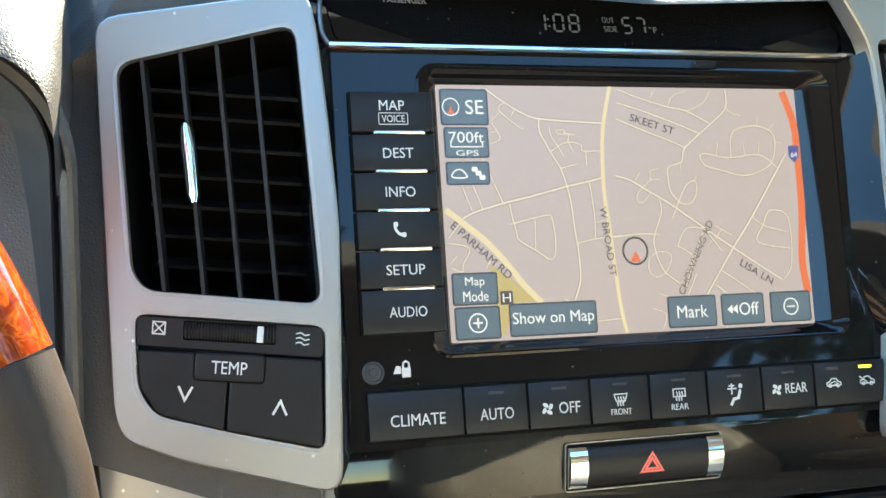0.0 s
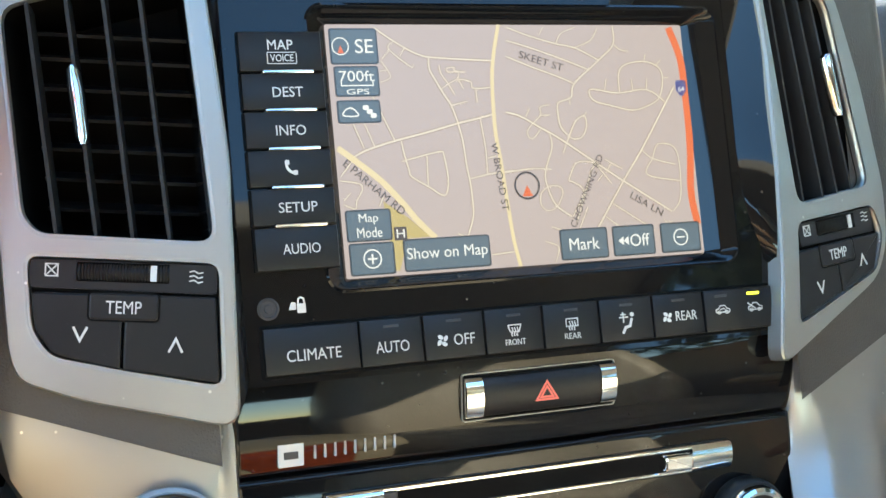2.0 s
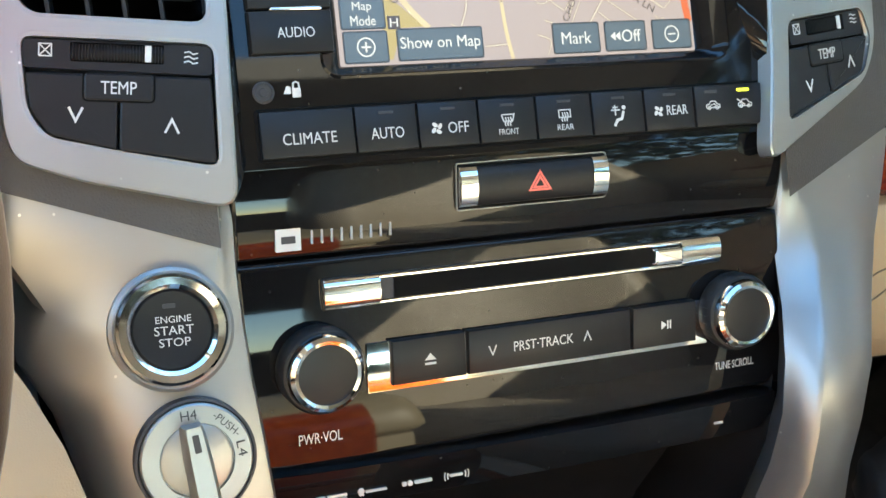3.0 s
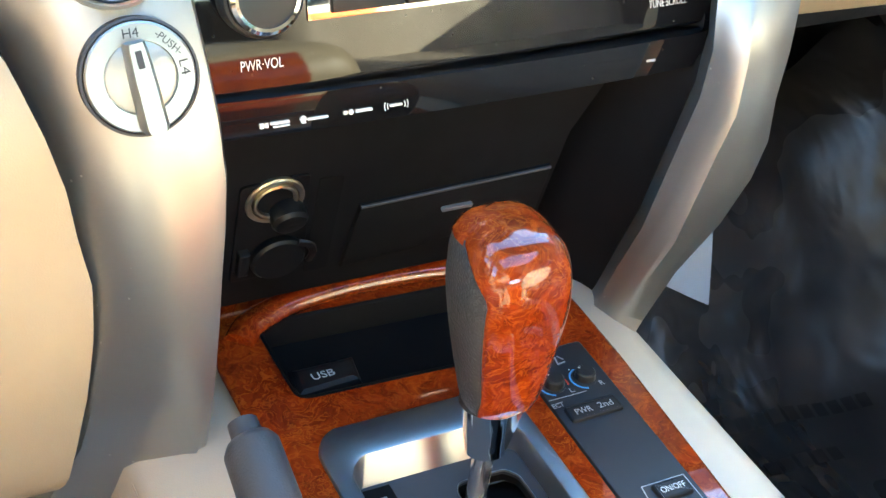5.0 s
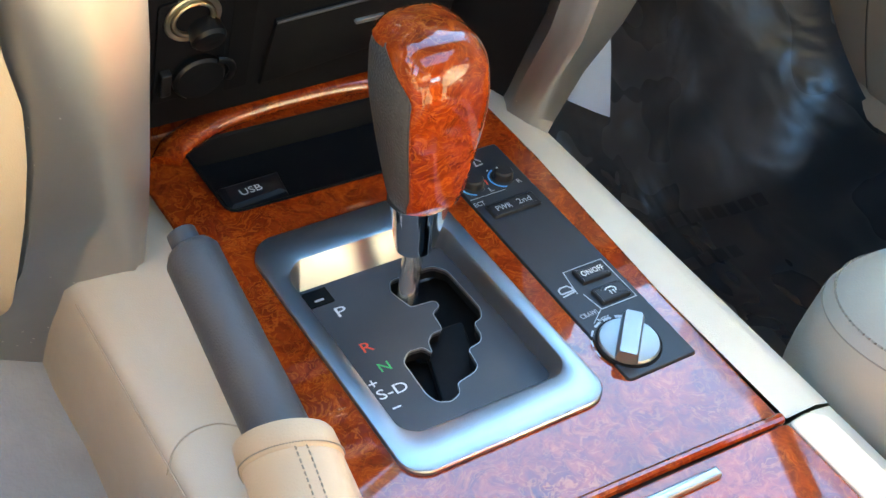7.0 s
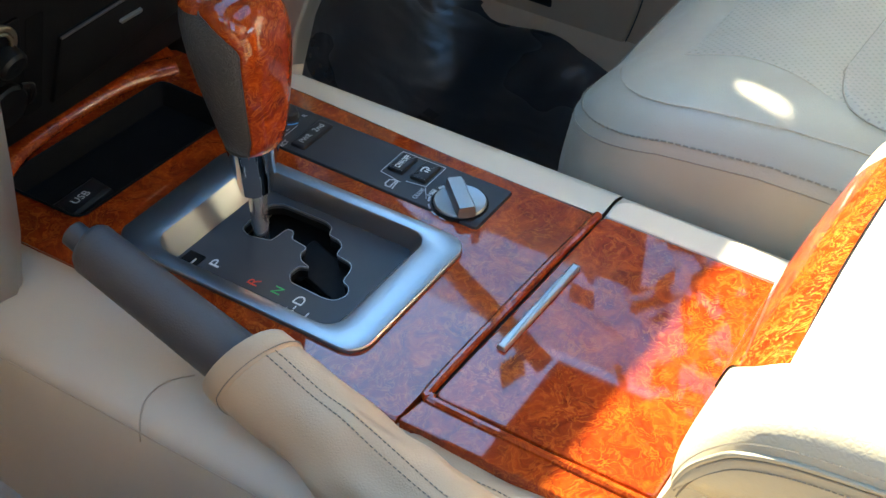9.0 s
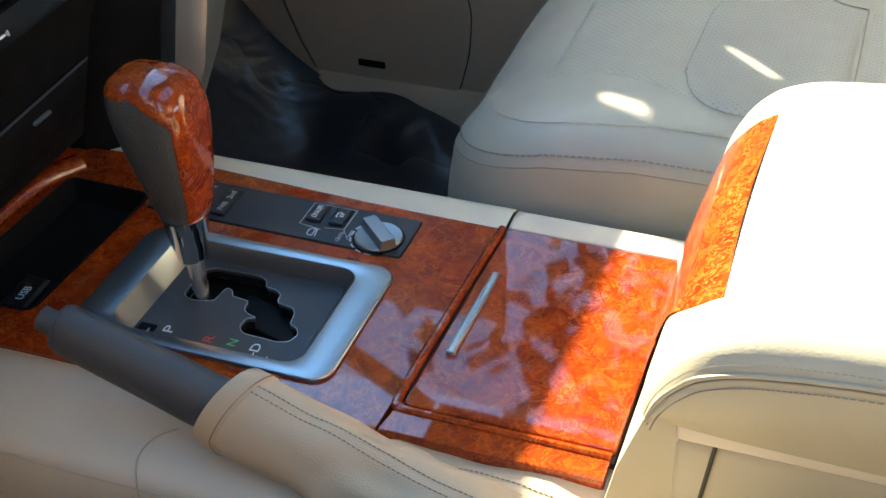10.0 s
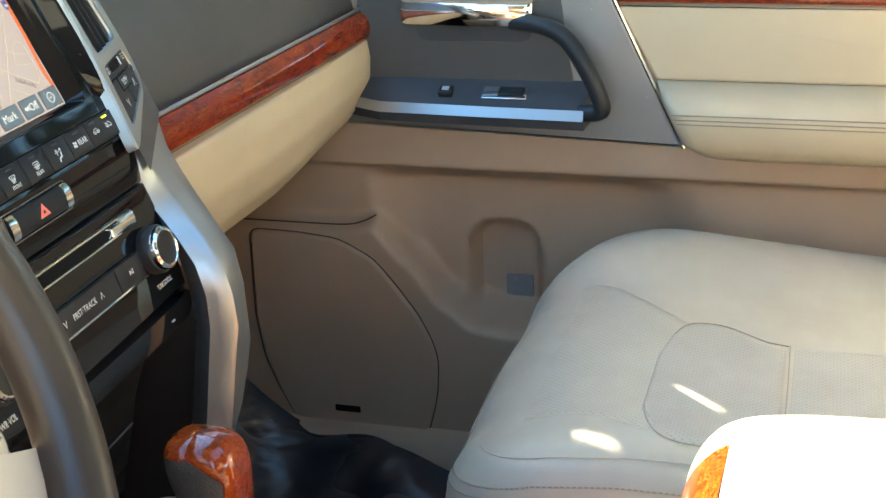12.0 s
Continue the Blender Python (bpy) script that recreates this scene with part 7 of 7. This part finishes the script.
def patch(fn_x, fn_y, mat, name, lift=0.0012, label=""):
    def f(u, v):
        y = fn_y(v)
        a, b = fn_x(y)
        x = a + (b - a) * u
        edge = min(u, 1 - u, v, 1 - v)
        return x, y, seat_top(x, y) + lift * smoothstep(0, 0.03, edge) - 0.0006 * (1 - smoothstep(0, 0.02, edge))
    return part(name, grid(f, 40, 40), mat, seat, label, smooth=80)


perf_l = lambda y: 0.2255 - 0.0135 * ((y + 0.265) / 0.05) ** 2 if y > -0.34 else 0.195
perf_r = lambda y: 0.50 - 0.085 * smoothstep(-0.25, -0.37, y)
ins_l = lambda y: 0.178 + 0.075 * math.exp((y + 0.3315) / 0.011)
ins_r = lambda y: 0.433 - 0.10 * math.exp((y + 0.3315) / 0.009) - 0.027 * smoothstep(-0.375, -0.44, y)
perf = patch(lambda y: (perf_l(y), perf_r(y)), lambda v: -0.236 - 0.13 * v, SEATPERF, "perforated_insert", label="perforated beige leather")
ins = patch(lambda y: (ins_l(y), ins_r(y)), lambda v: -0.3318 - 0.1095 * v ** 1.5, SEATGREY, "centre_insert", 0.0026, "grey perforated leather insert")
ins2 = patch(lambda y: (0.178, 0.406), lambda v: -0.4435 - 0.33 * v, SEATGREY, "centre_insert", 0.0026, "grey leather insert")


def seam_on_seat(pts, r=0.0009, mat=None, step=5, dz=0.0005):
    line = curve_pts([(x, y, 0) for x, y in pts], step)
    return part("seam", sweep([(x, y, seat_top(x, y) + dz) for x, y, *_ in line], r, 6), mat or SEAMDARK, seat)


rim = [-0.441 + 0.109 * (k / 24) ** 0.6 for k in range(25)]
seam_on_seat([(ins_l(y), y) for y in rim] + [(ins_r(y), y) for y in rim[::-1]], 0.0005, STITCH, dz=0.0012)
seam_on_seat([(0.178, -0.4422), (0.29, -0.4432), (0.406, -0.4422)], 0.0005, STITCH, dz=0.002)
seam_on_seat([(perf_l(y), y) for y in (-0.238, -0.25, -0.28, -0.31, -0.335)], 0.0002, SEAMSOFT)
seam_on_seat([(perf_r(y), y) for y in (-0.238, -0.255, -0.28, -0.30, -0.33, -0.355)], 0.0002, SEAMSOFT)


def back_ring(y, z, w, d):
    """A section of the padded backrest: hollow middle between two side bolsters."""
    cx, hw = 0.3925, w / 2
    return [(cx + hw * a, y + d * b, z) for a, b in ((-1.0, -0.35), (-1.0, 0.25), (-0.92, 0.52), (-0.76, 0.55), (-0.6, 0.3), (0.0, 0.2), (0.6, 0.3), (0.76, 0.55), (0.92, 0.52), (1.0, 0.25), (1.0, -0.35), (0.8, -0.6), (-0.8, -0.6))]


part("backrest", loft([back_ring(y, z, w, d) for y, z, w, d in ((-0.80, 0.36, 0.48, 0.10), (-0.83, 0.45, 0.50, 0.12), (-0.87, 0.60, 0.51, 0.12), (-0.92, 0.78, 0.48, 0.11), (-0.95, 0.90, 0.43, 0.09), (-0.965, 0.95, 0.38, 0.06), (-0.97, 0.965, 0.30, 0.02))]), SEAT, seat, "padded leather backrest", smooth=70)
part("head_restraint", loft([[(0.3925 + a * w, -0.985 + b * d, z) for a, b in ((-1, -0.4), (-1, 0.3), (-0.8, 0.55), (0, 0.68), (0.8, 0.55), (1, 0.3), (1, -0.4), (0, -0.6))] for z, w, d in ((0.985, 0.09, 0.04), (0.995, 0.125, 0.08), (1.07, 0.135, 0.10), (1.14, 0.12, 0.09), (1.165, 0.09, 0.05))]), SEAT, seat, "padded leather head restraint", smooth=70)
for x in (0.33, 0.455):
    part("restraint_post", sweep([(x, -0.98, 0.94), (x, -0.985, 1.0)], 0.006, 10), CHROME, seat, "steel post")
part("seat_base", box(0.16, 0.62, -0.75, -0.24, 0.06, 0.22, 0.01), MATTE, seat, "dark seat base")
part("rail_cover", box(0.135, 0.165, -0.60, -0.21, 0.22, 0.36, 0.012), BEIGE_LIGHT, seat, "beige plastic side cover")

driver_seat = copy_thing(seat, Matrix.Translation((0.39 - 0.826, -0.475, 0.05)))
driver_seat.name = "driver_seat"
tagged(driver_seat, "light grey-beige leather driver seat beside the console")

# ---------------------------------------------------------------- passenger door
STICKER = grained("clear_sticker", (0.22, 0.20, 0.19), 0.25, 300, 0.05)
door = thing("passenger_door", (0.73, -0.25, 0.3), "tan car door panel with silver trim and black pull handle", "car door")


def lip_height(y):
    """Upper edge of the door pocket along the door."""
    pts = [(-0.80, 0.270), (-0.20, 0.276), (-0.11, 0.282), (-0.067, 0.287), (-0.033, 0.312), (0.014, 0.368), (0.055, 0.410), (0.088, 0.404), (0.20, 0.402), (0.40, 0.402)]
    for (a, p), (b, q) in zip(pts, pts[1:]):
        if a <= y <= b:
            return p + (q - p) * smoothstep(0, 1, (y - a) / (b - a)) * 0.6 + (q - p) * 0.4 * (y - a) / (b - a)
    return 0.26


def door_skin(u, v):
    y = 0.34 - 1.09 * u
    z = 0.06 + 0.74 * v
    x = 0.718
    x -= 0.022 * smoothstep(0.470, 0.482, z)                                   # ledge under the trim
    deep = smoothstep(0.07, 0.005, y + 0.10 * (0.47 - z)) * smoothstep(-0.36, -0.26, y - 0.5 * (z - 0.40))
    x += 0.026 * smoothstep(0.474, 0.452, z) * deep
    corner_z = 0.398 - 0.020 * max(0.0, abs((y + 0.096) / 0.040)) ** 4
    x += 0.030 * smoothstep(-0.050, -0.062, y) * smoothstep(-0.146, -0.128, y) * smoothstep(corner_z + 0.006, corner_z - 0.010, z) * smoothstep(lip_height(y) - 0.012, lip_height(y) + 0.012, z)   # bottle hollow
    h = lip_height(y)
    x -= (0.026 + 0.026 * deep) * smoothstep(h + 0.008, h - 0.014, z)
    return x, y, z


part("panel", grid(door_skin, 220, 190), DOORTAN, door, "tan moulded panel", smooth=60)
part("back", box(0.778, 0.79, -0.72, 0.32, 0.05, 0.86), DOORTAN, door)
DY = Matrix(((0, 0, -0.001, 0.695), (0.001, 0, 0, 0), (0, 0.001, 0, 0), (0, 0, 0, 1)))  # y, z and depth in millimetres
spk = rounded([(214, 391), (150, 389.5), (97, 384), (55, 361), (28, 328), (1, 290), (-15, 256), (-21, 231), (-18, 185), (-10, 150), (0, 118), (60, 105), (150, 108), (172, 130), (192, 169), (209, 215), (217, 272)], 14, 5)
sp = part("speaker_cover", prism(spk, -8, 7, 4, steps=3), DOORTAN, door, "brown speaker cover", DY, smooth=50)
part("speaker_seam", sweep([DY @ Vector((x, y, 3.2)) for x, y in offset(ccw(spk), -1.0)], 0.0009, 6, closed=True, up=(1, 0, 0)), SEAMDARK, sp)
part("speaker_slot", prism(rrect(101, 153, 34, 9, 2), 6, 7.6), DEEP, sp, "dark slot", DY)
part("sticker", prism(rrect(-108, 305, 34, 28, 1), -84, -76), STICKER, door, "faded clear warning sticker", DY, 0)
part("pocket_seam", sweep(curve_pts([(0.6915, 0.225, 0.4035), (0.6915, 0.15, 0.4035), (0.6915, 0.088, 0.4045), (0.6925, 0.064, 0.410), (0.700, 0.050, 0.416)], 6), 0.0009, 6), SEAMDARK, door)
# pad behind the trim: upper tan panel and padded elbow rest
up = rounded([(-283, 594), (-740, 594), (-740, 676), (-237, 676)], 3)
part("upper_pad", prism(up, -20, 3, 3), BEIGE, door, "beige upper door panel", DY)
part("wood_trim", prism(rounded([(-236, 678), (-740, 678), (-740, 700), (-226, 700)], 3), -20, 8, 4), MAHOGANY, door, "red-brown wood trim", DY)
section = [(0.705, 0.5945), (0.676, 0.5915), (0.657, 0.584), (0.6475, 0.573), (0.6445, 0.562), (0.6460, 0.548), (0.650, 0.534), (0.657, 0.522), (0.668, 0.515), (0.705, 0.512)]
start_y = lambda z: -0.314 + 0.479 * (z - 0.520) - 0.003 - 0.03 * max(0.0, (0.535 - z) / 0.023) ** 2
elbow = part("elbow_rest", loft([[(x + (0.700 - x) * k, start_y(z) * (1 - t) - 0.745 * t, z) for x, z in section] for t, k in ((0.0, 0.85), (0.004, 0.5), (0.012, 0.2), (0.025, 0.05), (0.05, 0.0), (0.3, 0.0), (0.6, 0.0), (1.0, 0.0))]), BEIGE, door, "padded beige elbow rest", smooth=60)
for x, z in ((0.6455, 0.5690), (0.6448, 0.5640), (0.6446, 0.5595)):
    part("seam", sweep([(x, start_y(z) - 0.012, z), (x, -0.45, z), (x, -0.74, z)], 0.0006, 6), STITCH, elbow)
part("elbow_gap", sweep([(0.6945, start_y(0.515), 0.5115), (0.6945, -0.45, 0.5105), (0.6945, -0.74, 0.5105)], 0.0014, 6), SEAMDARK, elbow)
# Unseen pane, tinted to dim the sky light and its reflection in the lid.
PANE = material("sky_dimming_glass", (0.56, 0.60, 0.61), 0.0)
PANE.node_tree.nodes["Principled BSDF"].inputs["Transmission Weight"].default_value = 1.0
pane = part("window_pane", box(0.752, 0.756, -0.70, 0.36, 0.80, 1.215), PANE, door, "unseen side window glass, tinted to dim the sky behind it", smooth=0)
pane.visible_shadow = False
# silver trim with dark switch shelf and pull handle
tr = rounded([(84, 532), (-314, 519), (-232, 690), (-120, 690), (40, 640)], 6)
trim = part("silver_trim", prism(tr, -20, 6, 4), SILVER, door, "satin silver trim", DY, smooth=50)
part("trim_edge", sweep([(0.6885, -0.314, 0.520), (0.6885, -0.275, 0.60), (0.6885, -0.233, 0.689)], 0.0024, 8), CHROME, door, "bright trim edge")
part("inner_panel", prism(rounded([(66, 560), (-196, 572), (-178, 690), (50, 690)], 8), 5, 8, 1), VINYL, door, "dark grained inner panel", DY)
part("switch_shelf", loft([[(0.690, y0, 0.546), (0.652 + d, y0, 0.549), (0.647 + d, y0, 0.560), (0.654 + d, y0, 0.5705), (0.690, y0, 0.592)] for y0, d in ((0.085, 0.034), (0.05, 0.014), (0.02, 0.0), (-0.10, -0.006), (-0.212, -0.010))]), GREYPLASTIC, door, "dark switch shelf", smooth=20)
part("shelf_strip", loft([[(0.650 + d, y0, 0.5590), (0.6455 + d, y0, 0.5610), (0.6520 + d, y0, 0.5710), (0.656 + d, y0, 0.5700)] for y0, d in ((0.058, 0.018), (0.02, 0.0), (-0.10, -0.006), (-0.212, -0.010))]), SILVER, door, "satin silver strip", smooth=40)
SH = Matrix.Translation((0.6665, 0, 0.5800)) @ Matrix.Rotation(radians(-27), 4, "Y")
part("lock_switch", box(-0.007, 0.007, -0.062, -0.046, -0.002, 0.006, 0.002), BUTTON, door, "black lock switch", SH)
part("lock_mark", box(-0.003, 0.003, -0.058, -0.050, 0.005, 0.0065, 0.0004), GREYPRINT, door, "", SH)
part("window_switch", box(-0.010, 0.009, -0.146, -0.096, -0.002, 0.003, 0.001), CHROME, door, "chrome framed window switch", SH)
part("window_switch", box(-0.0075, 0.0065, -0.143, -0.114, 0.001, 0.006, 0.002), BUTTON, door, "black window switch", SH)
hand_path = curve_pts([(0.672, -0.128, 0.660), (0.656, -0.165, 0.659), (0.648, -0.192, 0.648), (0.644, -0.214, 0.618), (0.643, -0.230, 0.584), (0.646, -0.229, 0.570), (0.652, -0.206, 0.566)], 6)
part("pull_handle", sweep(hand_path, [0.009] + [0.0095] * (len(hand_path) - 2) + [0.0085], 14), RUBBER, door, "soft black pull handle", smooth=70)
part("handle_recess", prism(rrect(-82, 650, 130, 34, 12), 7, 9, 1), GREYPLASTIC, door, "dark handle recess", DY)
part("door_handle", loft([[(0.676, y0, 0.655), (0.664 + d, y0, 0.656), (0.660 + d, y0, 0.668), (0.664 + d, y0, 0.680), (0.676, y0, 0.682)] for y0, d in ((-0.006, 0.006), (-0.014, 0.0), (-0.08, -0.003), (-0.145, 0.0), (-0.152, 0.006))]), CHROME, door, "polished chrome door handle", smooth=40)
part("sill_trim", loft([[(0.652, y, 0.05), (0.658, y, 0.10), (0.664, y, 0.122), (0.674, y, 0.132), (0.70, y, 0.136), (0.755, y, 0.138), (0.755, y, 0.05)] for y in (-0.70, -0.2, 0.1, 0.30, 0.42, 0.52)]), DOORTAN, door, "tan moulded sill strip", smooth=50)

# ---------------------------------------------------------------- steering wheel
wheel = thing("steering_wheel", (-0.430, -0.1205, 0.7362), "dark leather steering wheel with wood grip sections", "steering wheel")
WM = Matrix.Translation((-0.430, -0.1205, 0.7362)) @ Matrix.Rotation(radians(66.3), 4, "X")
WR, WT = 0.1827, 0.0155


def arc(a0, a1, r=WR, n=None):
    n = n or max(6, int(abs(a1 - a0) / 4))
    return [(r * math.cos(radians(a0 + (a1 - a0) * k / n)), r * math.sin(radians(a0 + (a1 - a0) * k / n)), 0) for k in range(n + 1)]


part("leather_rim", sweep(arc(-90, 20), WT, 18, up=(0, 0, 1)), RIMHIDE, wheel, "worn dark leather", WM, smooth=70)
part("leather_rim", sweep(arc(160, 270), WT, 18), RIMHIDE, wheel, "worn dark leather", WM, smooth=70)
part("wood_rim", sweep(arc(20, 160), WT, 18), WOOD, wheel, "glossy wood section", WM, smooth=70)
part("hub", lathe([(0.05, -0.05), (0.085, -0.035), (0.088, -0.01), (0.078, 0.008), (0.03, 0.016), (0.001, 0.017)], 40), BEIGE_LIGHT, wheel, "beige hub cover", WM, smooth=70)
part("hub_badge", lathe([(0.03, 0.014), (0.03, 0.019), (0.024, 0.021), (0.0225, 0.018)], 36), CHROME, wheel, "round chrome badge ring", WM)
for a in (-24, 204):
    c, s = math.cos(radians(a)), math.sin(radians(a))
    part("spoke", loft([[(c * r - s * w, s * r + c * w, h), (c * r - s * w, s * r + c * w, h + 0.012), (c * r + s * w, s * r - c * w, h + 0.012), (c * r + s * w, s * r - c * w, h)] for r, w, h in ((0.07, 0.024, -0.014), (0.11, 0.014, -0.016), (0.15, 0.011, -0.018), (0.180, 0.012, -0.018))]), BEIGE_LIGHT, wheel, "beige spoke", WM, smooth=60)
part("column", sweep([(-0.430, -0.10, 0.724), (-0.430, 0.0, 0.69), (-0.430, 0.08, 0.66)], [0.05, 0.06, 0.065], 20), VINYL, wheel, "dark steering column cover", smooth=60)

# ---------------------------------------------------------------- floor covers
FILM = material("clear_film_on_carpet", (0.024, 0.024, 0.026), 0.22, spec=0.65)
t_, n_, l_, b_ = nodes_of(FILM)
v_ = coords(FILM, (1.0, 0.55, 1))
wide_, fine_ = noise_tex(FILM, v_, 9, 3, 0.5, 0.6), noise_tex(FILM, v_, 24, 2, 0.5, 0.8)
sum_ = n_.new("ShaderNodeMath")
sum_.operation = "MULTIPLY_ADD"
l_.new(fine_, sum_.inputs[0])
sum_.inputs[1].default_value = 0.10
l_.new(wide_, sum_.inputs[2])
bump(FILM, sum_.outputs[0], 0.6, 0.025)
l_.new(ramp(FILM, noise_tex(FILM, v_, 6, 3), [(0.35, (0.18,) * 3), (0.7, (0.38,) * 3)]), b_.inputs["Roughness"])
mat_z = lambda x, y: 0.055 + 0.012 * noise.noise(Vector(((x - 0.16) / 0.52 * 7, (y + 0.55) / 0.95 * 10, 2))) + 0.20 * smoothstep(0.72, 1.0, (y + 0.55) / 0.95) + 0.07 * smoothstep(0.55, 0.68, x) * smoothstep(-0.2, 0.05, y)
mat_cover = part("floor_mat", grid(lambda u, v: (0.16 + 0.52 * u, -0.55 + 0.95 * v, mat_z(0.16 + 0.52 * u, -0.55 + 0.95 * v)), 60, 90), FILM, None, smooth=70)
INK = material("faint_dark_print", (0.009, 0.009, 0.011), 0.4)
for y0, x0, n in ((0.17, 0.27, 9), (0.125, 0.235, 8), (-0.035, 0.25, 10), (-0.08, 0.24, 9)):
    for k in range(2 * n):
        xa, w = x0 + 0.016 * k, 0.012
        part("print_bar", grid(lambda u, v: (xa + w * u, y0 + 0.014 * v - 0.1 * (xa - x0 + w * u), mat_z(xa + w * u, y0 + 0.014 * v - 0.1 * (xa - x0 + w * u)) + 0.0012), 4, 4), INK, mat_cover, "", smooth=70)
tagged(mat_cover, "dark floor mat under clear wrinkled protective film", "floor mat")
paper = part("paper_sheet", grid(lambda u, v: (0.378 + 0.042 * u + 0.034 * v, 0.262 - 0.016 * u + 0.066 * v, mat_z(0.378 + 0.042 * u + 0.034 * v, 0.262 - 0.016 * u + 0.066 * v) + 0.004), 8, 8), material("white_paper", (0.75, 0.75, 0.78), 0.7), None, smooth=70)
tagged(paper, "white sheet of paper lying in the dark footwell", "paper")
def cover_z(x, y):
    heap = smoothstep(-0.42, -0.02, y) * smoothstep(-0.50, -0.20, x)
    fold = noise.noise(Vector((x * 9 + y * 5, y * 4 - x * 3, 5)))
    return 0.07 + 0.022 * fold + 0.005 * abs(noise.noise(Vector((x * 26 + y * 12, y * 8, 2)))) + 0.20 * heap + (0.26 - 0.12 * heap) * smoothstep(-0.09, 0.45, y)


drv = part("floor_cover", grid(lambda u, v: (-0.70 + 0.527 * u, -0.9 + 1.35 * v, cover_z(-0.70 + 0.527 * u, -0.9 + 1.35 * v)), 60, 90), FABRIC, None, smooth=70)
tagged(drv, "pale grey wrinkled cover on the driver's floor", "floor cover")
